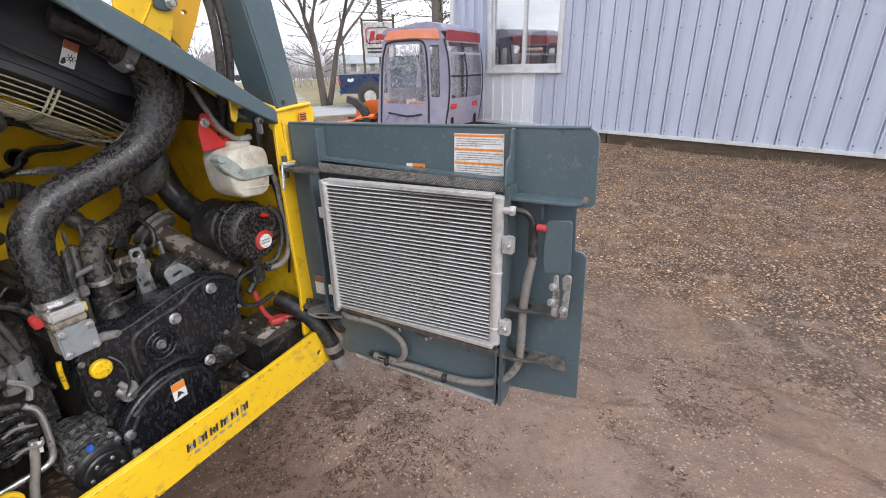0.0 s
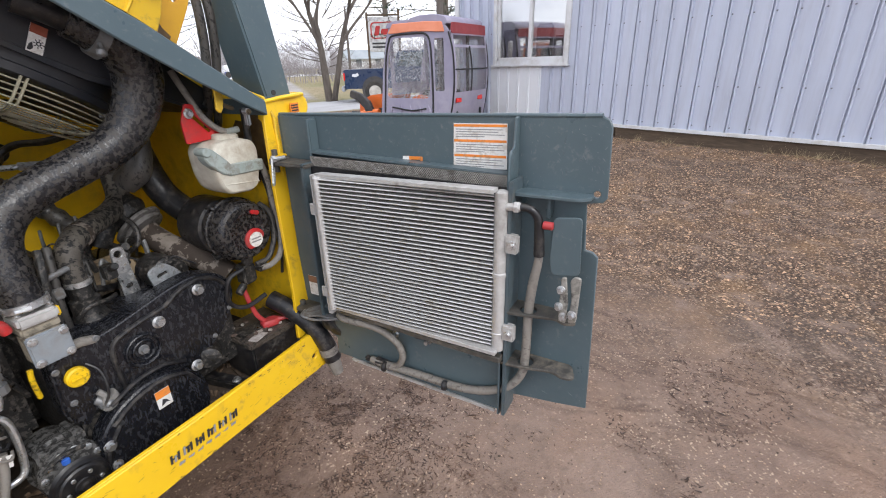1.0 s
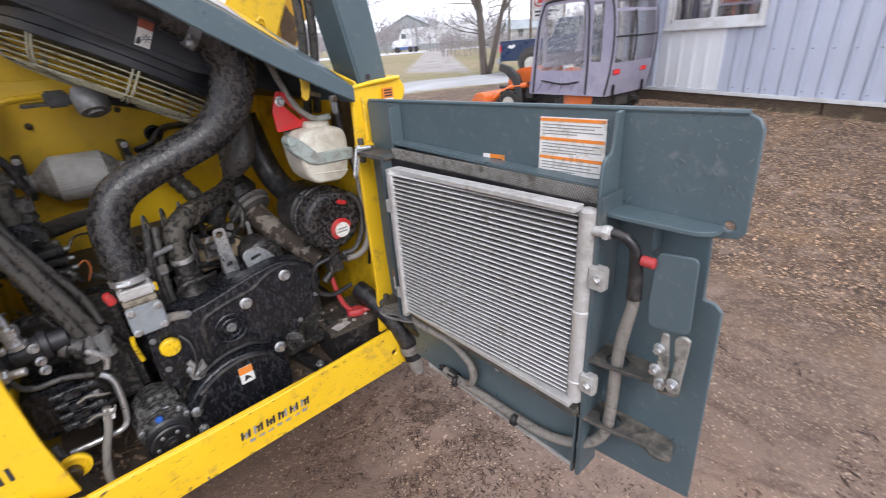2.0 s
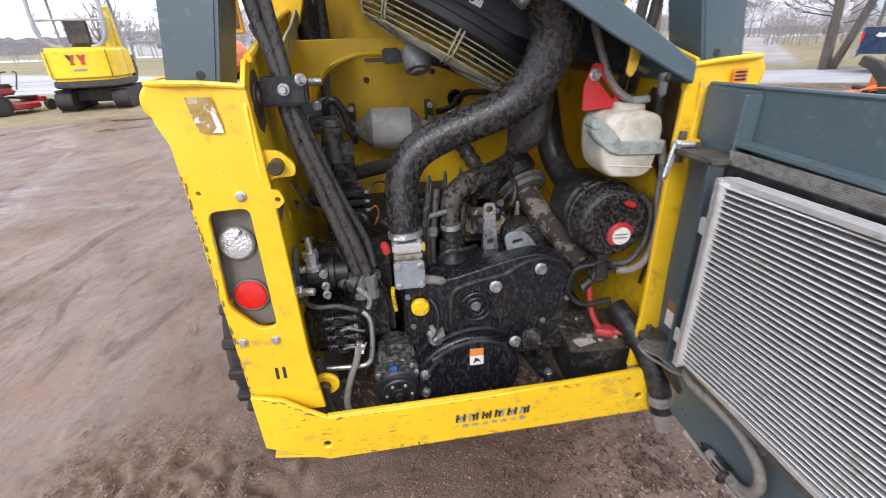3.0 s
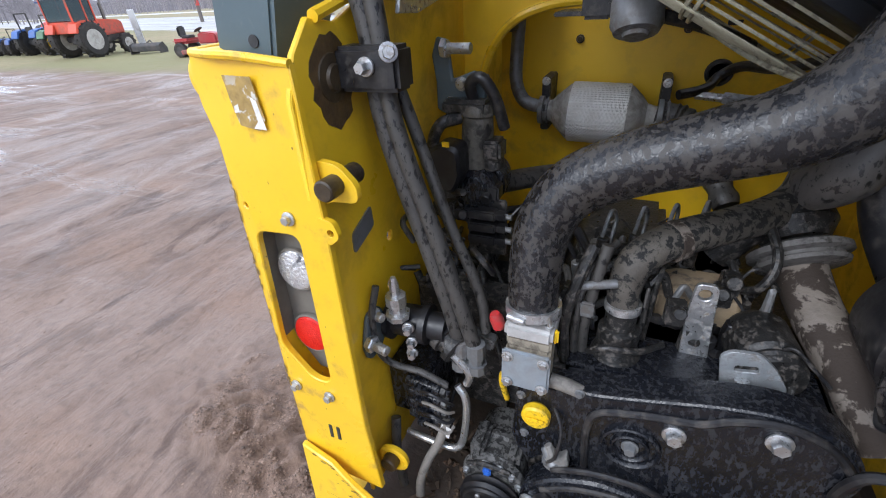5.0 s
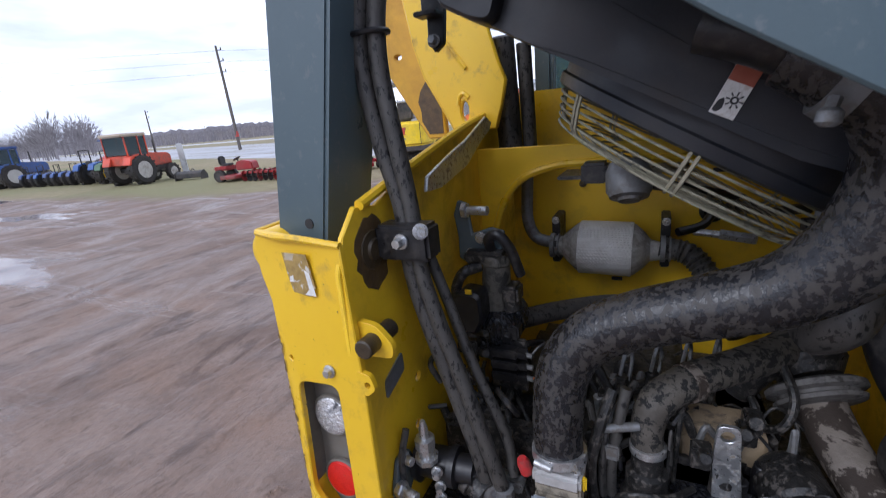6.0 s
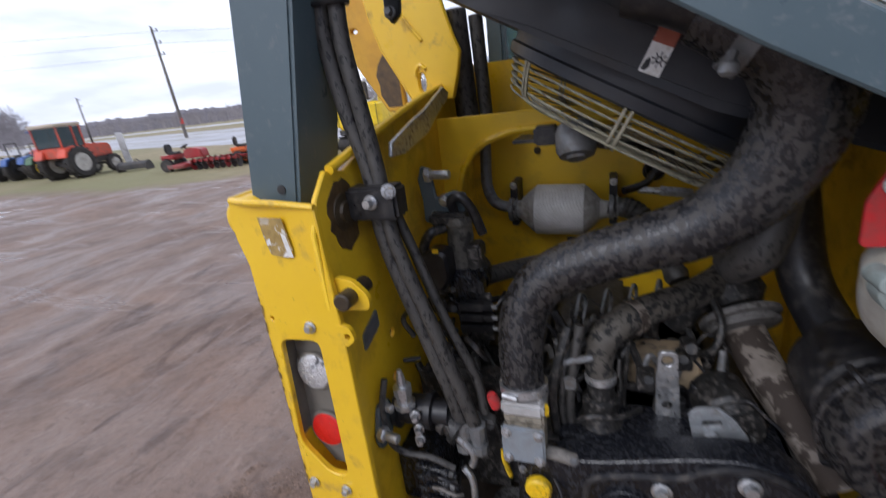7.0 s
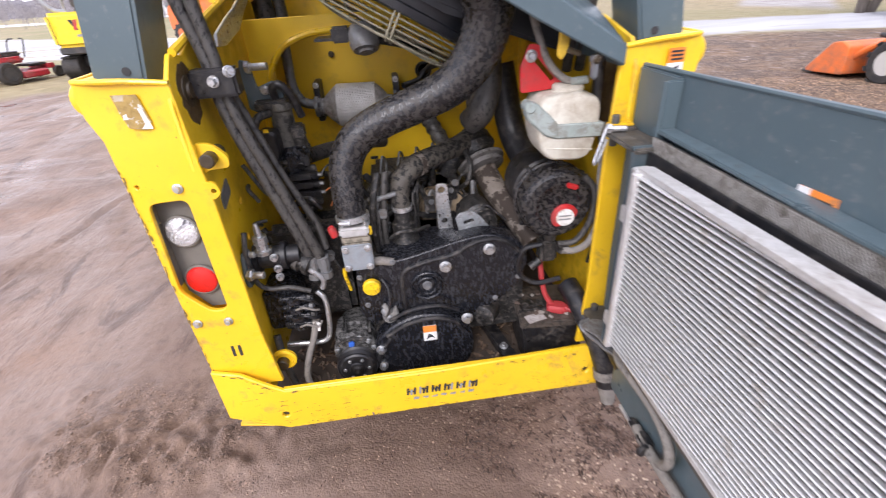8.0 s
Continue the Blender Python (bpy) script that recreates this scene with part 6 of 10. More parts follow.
# ---- the engine door, swung open by a quarter turn, with the condenser on its inside ----
GRIMY = surface("grimy_dark_steel", (0.050, 0.048, 0.044), (0.085, 0.080, 0.072), 22, 0.5, metal=0.2, bump=0.2, dirt=(0.16, 0.14, 0.115), dscale=45, damt=0.35, soft=0.1)
SKIN = [(1.120, 1.197), (0.150, 1.221), (0.135, 1.214), (0.128, 1.20), (0.122, 1.045), (0.130, 1.034), (0.165, 1.028), (0.158, 0.915), (0.140, 0.912), (0.127, 0.900), (0.113, 0.455), (0.20, 0.440), (0.345, 0.420), (0.36, 0.385), (0.90, 0.378), (1.02, 0.42), (1.112, 0.47)]
door = part("engine_door", plate(SKIN, "x", 1.104, 1.112, [ring_pts(0.145, 1.052, 0.008, 10)], 0.002), GREY, loader, "blue-grey steel engine door swung wide open")
part("outer_edge", join(tube([(1.106, 1.12, 1.198), (1.106, 0.6, 1.211), (1.106, 0.15, 1.222)], 0.005, 8), box(1.098, 1.112, 1.112, 1.124, 0.47, 1.197, 0.003)), GREY, door)
part("top_bend", box(1.094, 1.104, 0.968, 1.112, 1.06, 1.196, 0.003), GREY, door)
part("top_rail", box(1.066, 1.104, 0.335, 0.985, 1.086, 1.094, 0.002, around((1.07, 0.66, 1.09), pose(0, 0, 0, 1.2, 0, 0))), GREY, door)
# diamond mesh strip above the condenser
part("strip_backing", box(1.062, 1.066, 0.335, 0.97, 1.045, 1.086, 0.001), GRIMY, door)
lat = bmesh.new()
for dirn in (-1, 1):
    for k in range(-8, 108):
        y = 0.335 + 0.006 * k
        ends = []
        for z, yy in ((1.048, y), (1.086, y + dirn * 0.030)):
            ends.append((min(max(yy, 0.335), 0.968), z))
        (ya, za), (yb, zb) = ends
        if abs(yb - ya) < 0.004:
            continue
        q = [(1.0600, ya - 0.0007, za), (1.0600, ya + 0.0007, za), (1.0600, yb + 0.0007, zb), (1.0600, yb - 0.0007, zb)]
        a = [lat.verts.new(v) for v in q]
        b = [lat.verts.new((v[0] + 0.0012, v[1], v[2])) for v in q]
        lat.faces.new(a)
        for m in range(4):
            lat.faces.new((a[m], a[(m + 1) % 4], b[(m + 1) % 4], b[m]))
part("mesh_strip", lat, MESH, door, "dusty diamond mesh strip", kind="stuff", smooth=0)
# side walls of the radiator box
part("box_side", box(1.02, 1.104, 0.962, 0.974, 0.55, 1.07, 0.002), GREY_IN, door)
part("box_side", box(1.03, 1.104, 0.318, 0.328, 0.40, 1.08, 0.002), GREY_IN, door)
part("box_floor", box(1.03, 1.104, 0.33, 0.97, 0.585, 0.600, 0.002), GREY_IN, door)
part("hinge_panel", box(1.088, 1.098, 0.974, 1.115, 0.47, 1.058, 0.002), GREY_IN, door)
part("lower_panel", box(1.064, 1.072, 0.33, 0.962, 0.385, 0.602, 0.002), GREY, door)
# black sheet added behind the core in place of its shaded depth
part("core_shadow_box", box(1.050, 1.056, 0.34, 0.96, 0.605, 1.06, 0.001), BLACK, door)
# vertical fin, shelf and brackets on the free side
part("fin", join(plate(rounded([(1.104, 1.216), (1.086, 1.216), (1.078, 1.150), (1.052, 1.130), (1.048, 1.036), (1.104, 1.036)], 0.006), "y", 0.331, 0.338, (), 0.001), tube([(1.084, 0.334, 1.214), (1.077, 0.334, 1.151), (1.052, 0.334, 1.131), (1.048, 0.334, 1.040)], 0.004, 6)), GREY, door)
part("fin", join(box(1.068, 1.104, 0.966, 0.973, 1.068, 1.192, 0.003), tube([(1.068, 0.9695, 1.070), (1.068, 0.9695, 1.190)], 0.004, 6)), GREY, door)
part("shelf", plate(rounded([(1.104, 0.350), (1.050, 0.345), (1.046, 0.30), (1.052, 0.175), (1.070, 0.150), (1.104, 0.148)], 0.012), "z", 1.044, 1.052, (), 0.001), GREY, door)
part("shelf_post", box(1.075, 1.104, 0.240, 0.248, 0.99, 1.044, 0.002), GREY, door)
for z, a in ((0.735, 0.150), (0.575, 0.140)):
    part("bracket", plate(rounded([(1.104, 0.345), (1.030, 0.340), (1.034, 0.29), (1.055, 0.20), (1.040, a + 0.03), (1.052, a), (1.104, a + 0.02)], 0.014), "z", z, z + 0.008, [ring_pts(1.066, 0.275, 0.022, 16)], 0.001), GRIMY, door, "dirty dark bracket plate")
part("gusset", plate([(1.104, 0.66), (1.034, 0.62), (1.034, 0.395), (1.104, 0.385)], "y", 0.336, 0.342, (), 0.001), GREY_IN, door)
part("latch_plate", plate(rounded([(0.222, 1.004), (0.16, 1.012), (0.153, 0.872), (0.218, 0.862), (0.225, 0.90)], 0.012), "x", 1.046, 1.053, (), 0.001), GREY, door)
CREAM = surface("worn_zinc_latch", (0.27, 0.26, 0.235), (0.40, 0.39, 0.355), 40, 0.45, metal=0.5, bump=0.15, dirt=(0.05, 0.045, 0.04), dscale=50, damt=0.42)
latch = part("latch", plate(rounded([(0.170, 0.745), (0.150, 0.750), (0.147, 0.868), (0.160, 0.872), (0.172, 0.86), (0.165, 0.81)], 0.008), "x", 1.040, 1.048, (), 0.002), CREAM, door, "worn zinc rotary latch")
part("latch_cheek", plate(rounded([(0.192, 0.748), (0.174, 0.745), (0.172, 0.800), (0.180, 0.868), (0.192, 0.865)], 0.006), "x", 1.036, 1.043, (), 0.002), CREAM, latch)
for y, z in ((0.190, 0.835), (0.192, 0.79), (0.180, 0.765), (0.160, 0.775)):
    part("latch_bolt", bolt((1.036, y, z), (-1, 0, 0), 0.007, 0.012), ZINC, latch)
for y, z in ((0.695, 0.60), (0.70, 0.545), (0.58, 0.555)):
    part("stud", bolt((1.063, y, z), (-1, 0, 0), 0.008, 0.016), ZINC, door)
part("port_hole", lathe((1.0635, 0.62, 0.578), (1.0, 0.62, 0.578), [(0, 0.030), (0.0015, 0.030), (0.0015, 0)], 24), INK, door)
part("base_angle", box(1.060, 1.104, 0.36, 0.90, 0.372, 0.384, 0.002), ALU, door, "scraped bottom edge")
# hinges
part("hinge_arm", join(box(1.02, 1.096, 0.955, 1.105, 1.055, 1.067, 0.004), rod((1.045, 1.10, 1.03), (1.045, 1.10, 1.10), 0.009), box(1.03, 1.09, 1.08, 1.115, 1.055, 1.075, 0.004)), GRIMY, door, "greasy upper hinge arm")
part("hinge_eye", box(1.028, 1.085, 1.088, 1.114, 1.074, 1.082, 0.003), YELLOW, door)
part("hinge_hook", tube([(1.04, 1.10, 1.068), (1.024, 1.090, 1.082), (1.004, 1.072, 1.048), (0.982, 1.052, 1.012), (0.996, 1.064, 1.010), (1.022, 1.086, 1.050)], 0.0038, 8, 3), ZINC, door, "hanging zinc wire hook")
part("hinge_pin", join(rod((1.018, 1.085, 1.075), (1.06, 1.075, 1.075), 0.007), rod((1.018, 1.085, 1.075), (1.03, 1.082, 1.075), 0.011, 6)), ZINC, door)
part("hinge_arm", join(plate(rounded([(1.02, 1.10), (1.02, 0.95), (1.05, 0.90), (1.10, 0.90), (1.10, 1.11)], 0.02), "z", 0.545, 0.555, (), 0.001), rod((1.055, 1.095, 0.50), (1.055, 1.095, 0.57), 0.010)), GRIMY, door, "greasy lower hinge arm")
part("hinge_ear", join(plate(rounded([(0.985, 1.030), (0.995, 1.005), (1.012, 0.985), (1.016, 0.945), (1.030, 0.905), (1.075, 0.905), (1.085, 1.02), (1.03, 1.05)], 0.012), "z", 0.556, 0.561, (), 0.001), tube([(1.02, 1.048, 0.560), (0.990, 1.036, 0.561), (0.988, 1.014, 0.556), (1.004, 0.992, 0.545), (1.012, 0.968, 0.548), (1.014, 0.935, 0.556), (1.026, 0.908, 0.560)], 0.0045, 8, 5)), STEEL_GREY, door, "cupped steel hinge ear with a worn edge")
part("rubber_bellow", lathe((1.09, 1.02, 0.50), (1.09, 0.94, 0.47), [(0, 0.03), (0.01, 0.036), (0.06, 0.034), (0.085, 0.028)], 16), BLACK, door)

# decals on the door
sheet = part("instruction_decal", plate([(0.504, 1.194), (0.362, 1.198), (0.360, 1.090), (0.506, 1.084)], "x", 1.1020, 1.1032), WHITE, loader, "white instruction decal with orange headings")
for k in range(3):
    z0 = 1.186 - 0.0365 * k
    part("heading", plate([(0.503, z0), (0.363, z0 + 0.004), (0.363, z0 + 0.010), (0.503, z0 + 0.006)], "x", 1.1012, 1.1019), ORANGE_LABEL, sheet)
    for j in range(4):
        zz = z0 - 0.0065 - 0.006 * j
        e = (0.372, 0.385, 0.368, 0.42)[j]
        part("text_bar", plate([(0.498, zz), (e, zz + 0.003), (e, zz + 0.0048), (0.498, zz + 0.0018)], "x", 1.1012, 1.1019), INK_GREY, sheet)
small = part("small_decal", plate([(0.662, 1.080), (0.600, 1.082), (0.600, 1.104), (0.662, 1.102)], "x", 1.1020, 1.1032), ORANGE_LABEL, loader, "small white and orange decal")
part("white_end", plate([(0.662, 1.080), (0.642, 1.081), (0.642, 1.103), (0.662, 1.102)], "x", 1.1010, 1.1019), WHITE, small)
part("text_bar", plate([(0.636, 1.088), (0.606, 1.089), (0.606, 1.095), (0.636, 1.094)], "x", 1.1012, 1.1019), INK, small)
lo = part("lower_decal", box(1.0862, 1.0876, 1.040, 1.082, 0.585, 0.658), WHITE, loader, "dirty white decal with a red-brown head")
part("head", box(1.085, 1.086, 1.040, 1.082, 0.634, 0.658), surface("brown_label", (0.22, 0.10, 0.06), (0.28, 0.14, 0.08), 40, 0.6, bump=0), lo)

TUBE_ALU = surface("bright_condenser_tube", (0.56, 0.56, 0.55), (0.68, 0.68, 0.67), 40, 0.45, metal=0.45, bump=0.1, dirt=(0.35, 0.33, 0.30), dscale=40, damt=0.2)
# specks and scratches where the door's paint has worn
rw = random.Random(77)
wear = []
for k in range(130):
    if k < 80:
        y, z = rw.uniform(0.135, 0.325), rw.uniform(1.06, 1.205)
    else:
        y, z = rw.choice(((rw.uniform(0.50, 0.96), rw.uniform(1.10, 1.20)), (rw.uniform(0.12, 0.30), rw.uniform(0.46, 0.90))))
    a, L, w = rw.uniform(-1.0, 1.0) + 1.2, rw.choice((0.0012, 0.002, 0.003, 0.006)), rw.uniform(0.0005, 0.0014)
    ca, sa = math.cos(a), math.sin(a)
    wear.append(plate([(y - L * ca, z - L * sa), (y + w * sa, z - w * ca), (y + L * ca, z + L * sa), (y - w * sa, z + w * ca)], "x", 1.1030, 1.1038))
part("paint_wear", join(*wear), surface("scuffed_grey_primer", (0.085, 0.108, 0.12), (0.17, 0.20, 0.21), 40, 0.6, bump=0.1), door, "pale specks and scratches in the paint", kind="stuff")
# condenser: headers, flat tubes and the folded fins between them
def cx(y):
    return 1.030 - 0.062 * (y - 0.36)
cond = part("condenser_header", join(lathe((cx(0.344) + 0.002, 0.344, 0.618), (cx(0.344) + 0.002, 0.344, 2), [(0, 0.010), (0.004, 0.0165), (0.05, 0.0165), (0.052, 0.0185), (0.058, 0.0185), (0.06, 0.0165), (0.22, 0.0165), (0.222, 0.0185), (0.23, 0.0185), (0.232, 0.0165), (0.436, 0.0165), (0.44, 0.010)], 20)), ALU, loader, "aluminium air-conditioning condenser with bent dusty fins")
part("header", lathe((cx(0.888), 0.890, 0.618), (cx(0.888), 0.890, 2), [(0, 0.008), (0.003, 0.012), (0.425, 0.012), (0.428, 0.008)], 16), ALU, cond)
part("side_bracket", join(box(cx(0.9) - 0.004, cx(0.9) + 0.03, 0.895, 0.912, 0.60, 1.05, 0.002), *[box(cx(0.9) - 0.006, cx(0.9) + 0.002, 0.897, 0.925, z, z + 0.035, 0.002) for z in (0.66, 0.93)]), ALU, cond)
NT = 36
Z0, Z1 = 0.632, 1.040
flat = None
for k in range(NT):
    z = Z0 + (Z1 - Z0) * k / (NT - 1)
    bm = bmesh.new()
    pr = [(-0.009, 0.0), (-0.0075, 0.0016), (0.010, 0.0016), (0.010, -0.0016), (-0.0075, -0.0016)]
    sag = 0.004 * math.sin(k * 2.1)
    ra = [bm.verts.new((cx(0.88) + u, 0.882, z + v)) for u, v in pr]
    rm = [bm.verts.new((cx(0.62) + u, 0.62, z + v + 0.0006 * sag * 100 * 0.5 + 0.002)) for u, v in pr]
    rb = [bm.verts.new((cx(0.36) + u, 0.358, z + v + 0.004)) for u, v in pr]
    for a, b in ((ra, rm), (rm, rb)):
        for j in range(5):
            bm.faces.new((a[j], a[(j + 1) % 5], b[(j + 1) % 5], b[j]))
    part("flat_tube", bm, TUBE_ALU, cond, smooth=0)
fins = bmesh.new()
step = (Z1 - Z0) / (NT - 1)
NF = 190
rnd = random.Random(5)
for k in range(NT - 1):
    z = Z0 + step * k
    prev = None
    for i in range(NF + 1):
        y = 0.880 - 0.520 * i / NF
        zz = z + (0.002 + 0.004 * i / NF) + (0.0017 if i % 2 else step - 0.0017) + rnd.uniform(-0.0006, 0.0006)
        pair = (fins.verts.new((cx(y) - 0.0045 + rnd.uniform(-0.0014, 0.001), y, zz)), fins.verts.new((cx(y) + 0.010, y, zz)))
        if prev:
            fins.faces.new((prev[0], prev[1], pair[1], pair[0]))
        prev = pair
part("fin_pack", fins, ALU_FINS, cond, "dusty folded fins", kind="stuff", smooth=0)
part("top_bar", plate([(0.900, 1.041), (0.352, 1.056), (0.352, 1.066), (0.900, 1.052)], "x", 1.000, 1.03, (), 0.001, None), ALU, cond)
part("bottom_bar", plate([(0.900, 0.612), (0.34, 0.616), (0.34, 0.628), (0.900, 0.624)], "x", 1.004, 1.034, (), 0.001), ALU, cond)
part("lower_rail", plate([(0.93, 0.594), (0.33, 0.589), (0.33, 0.606), (0.93, 0.611)], "x", 1.012, 1.04, (), 0.002), GRIMY, cond, "greasy black mounting rail")
for z in (0.930, 0.682):
    br = part("mount_ear", join(box(cx(0.33) - 0.010, cx(0.33) + 0.012, 0.298, 0.332, z - 0.024, z + 0.024, 0.004)), ALU, cond)
    part("ear_bolt", bolt((cx(0.33) - 0.010, 0.312, z), (-1, 0, 0), 0.008, 0.008), ZINC, cond)
part("inlet_fitting", join(rod((cx(0.33), 0.335, 1.020), (cx(0.33), 0.295, 1.024), 0.010), rod((cx(0.33), 0.312, 1.022), (cx(0.33), 0.300, 1.023), 0.014, 6)), ALU, cond)
ach = part("refrigerant_hose", tube([(cx(0.33), 0.300, 1.024), (1.035, 0.275, 1.020), (1.042, 0.258, 1.000), (1.046, 0.254, 0.965), (1.050, 0.252, 0.90), (1.055, 0.265, 0.82), (1.060, 0.273, 0.74), (1.064, 0.276, 0.62), (1.062, 0.282, 0.545), (1.056, 0.315, 0.492), (1.050, 0.37, 0.458), (1.046, 0.44, 0.438), (1.046, 0.53, 0.430), (1.046, 0.62, 0.428), (1.046, 0.74, 0.420), (1.05, 0.80, 0.42)], [0.007, 0.007, 0.007, 0.008, 0.010] + [0.012] * 11, 14), RUBBER_GREY, loader, "dusty grey refrigerant hose looped along the door")
part("black_sleeve", tube([(cx(0.33), 0.297, 1.024), (1.035, 0.275, 1.021), (1.042, 0.258, 1.0), (1.046, 0.254, 0.962), (1.049, 0.252, 0.905)], [0.009, 0.009, 0.010, 0.012, 0.0135], 12), BLACK, ach)
part("red_cap", lathe((1.042, 0.245, 0.985), (1.042, 0.19, 0.985), [(0, 0.007), (0.002, 0.0095), (0.022, 0.0095), (0.024, 0.007), (0.024, 0)], 14), RED_DULL, ach, "faded red service cap")
part("refrigerant_hose", tube([(1.03, 0.905, 0.575), (1.02, 0.87, 0.572), (1.022, 0.80, 0.575), (1.030, 0.735, 0.565), (1.036, 0.685, 0.535), (1.040, 0.665, 0.495), (1.044, 0.675, 0.455), (1.046, 0.70, 0.430), (1.046, 0.74, 0.424)], 0.011, 14), RUBBER_GREY, loader, "dusty grey refrigerant hose")
for at, to, r in (((1.032, 0.742, 0.424), (1.034, 0.730, 0.424), 0.0165), ((1.034, 0.52, 0.432), (1.036, 0.505, 0.432), 0.0155)):
    part("hose_tie", rod(at, to, r, 12), BLACK, loader, "muddy hose clip")
part("clip_block", join(box(1.036, 1.064, 0.735, 0.785, 0.405, 0.436, 0.008), box(1.04, 1.064, 0.78, 0.83, 0.408, 0.428, 0.009)), BLACK, loader, "muddy clip block on the door")
# ---- ground ----
W0, WU = Vector((7.586, 1.224)), Vector((-0.3115, -0.9502))  # a point on the metal wall's foot and the way that it runs
WN = Vector((-0.9502, 0.3115))  # from the wall towards the yard


def from_wall(x, y):
    return (x - W0.x) * WN.x + (y - W0.y) * WN.y


def height(x, y):
    d = from_wall(x, y)
    near = math.exp(-((x - 0.3) ** 2 + (y - 0.8) ** 2) / 60.0)
    bank = 0.27 * max(0.0, min(1.0, (3.6 - d) / 3.4)) ** 1.3 if -60 < (x - W0.x) * WU.x + (y - W0.y) * WU.y else 0
    along = (x - W0.x) * WU.x + (y - W0.y) * WU.y
    bank *= max(0.0, min(1.0, (along + 4.5) / 2.0))
    n = noise.noise((x * 0.35, y * 0.35, 0)) * 0.03 + noise.noise((x * 1.3, y * 1.3, 3)) * 0.016
    far_x, far_y = max(0.0, -5.4 - x, x - 2.6), max(0.0, -0.6 - y, y - 6.0)
    fade = math.exp(-(far_x + far_y) / 0.8)  # fine relief only where the sheet is fine
    rut_fade = math.exp(-(far_x + far_y) / 3.0)
    n += fade * (noise.fractal((x * 5, y * 5, 7), 0.9, 2.2, 4) * 0.010 + noise.noise((x * 19, y * 19, 2)) * 0.005) * (0.15 + near)
    # wheel ruts that run past the loader's left side
    ru = 0.0
    if x < 0.2:
        s0 = x + 0.06 * noise.noise((x * 0.7, y * 0.7, 9)) + 0.05 * noise.noise((x * 2, y * 1.6, 14))
        for c, w, dp in ((-1.38, 0.09, 0.010), (-1.78, 0.035, 0.026), (-1.88, 0.030, 0.020), (-2.75, 0.12, 0.012), (-3.3, 0.06, 0.014), (-4.75, 0.09, 0.020), (-5.1, 0.05, 0.018), (-7.4, 0.22, 0.02), (-9.2, 0.3, 0.02)):
            s = s0 + 0.42 * noise.noise((c * 3.1, y * 0.28, 4))
            dp *= max(0.0, 0.35 + 1.6 * noise.noise((c * 5.3, y * 0.45, 17)))
            q = (s - c) / w
            lug = 1.0 + 0.9 * noise.noise((x * 7, y * 5, c)) * math.exp(-q * q)
            ru += dp * (-math.exp(-q * q) * lug + 0.55 * math.exp(-(abs(q) - 1.6) ** 2 * 2.5))
        ru *= 1.1 * min(1.0, (0.2 - x) / 0.8) * min(1.0, max(0.0, (x + 16) / 4)) * max(0.0, 0.55 + 1.3 * noise.noise((x * 0.6, y * 0.35, 12)))
    # churned clods beside the rear post
    cl = 0.0
    for cxx, cyy, r in ((-0.82, 1.42, 0.20), (-0.62, 1.36, 0.22), (-0.40, 1.30, 0.22), (-0.20, 1.30, 0.18), (1.05, 1.30, 0.26), (1.35, 1.10, 0.30)):
        f = math.exp(-(((x - cxx) / r) ** 2 + ((y - cyy) / (r * 0.8)) ** 2))
        k = 0.9 if x < 0.3 else 0.22
        cl += f * k * 1.3 * (0.016 + 0.045 * abs(noise.noise((x * 8, y * 8, 5))) + 0.032 * noise.noise((x * 17, y * 17, 8)))
    return G + n + ru * rut_fade + cl + bank


def axis(lo, hi, fine_lo, fine_hi, fine, grow):
    out = list(np.arange(fine_lo, fine_hi, fine))
    s, p = fine, fine_hi
    while p < hi:
        out.append(p)
        s *= grow
        p += s
    out.append(hi)
    s, p = fine, fine_lo
    while p > lo:
        s *= grow
        p -= s
        out.insert(0, max(p, lo))
    return out


xs = axis(-2600, 2600, -5.4, 2.6, 0.030, 1.045)
xs = sorted(set(xs) | {x + 0.015 for x in xs if -1.1 < x < 0.1})
ys = axis(-2600, 2600, -0.6, 6.0, 0.030, 1.045)
ys = sorted(set(ys) | {y + 0.015 for y in ys if 0.9 < y < 1.9})
verts = [(x, y, height(x, y) if abs(x) < 60 and abs(y) < 60 else G) for y in ys for x in xs]
nx = len(xs)
faces = [(j * nx + i, j * nx + i + 1, (j + 1) * nx + i + 1, (j + 1) * nx + i) for j in range(len(ys) - 1) for i in range(nx - 1)]
gme = bpy.data.meshes.new("ground")
gme.from_pydata(verts, [], faces)
gme.polygons.foreach_set("use_smooth", [True] * len(gme.polygons))


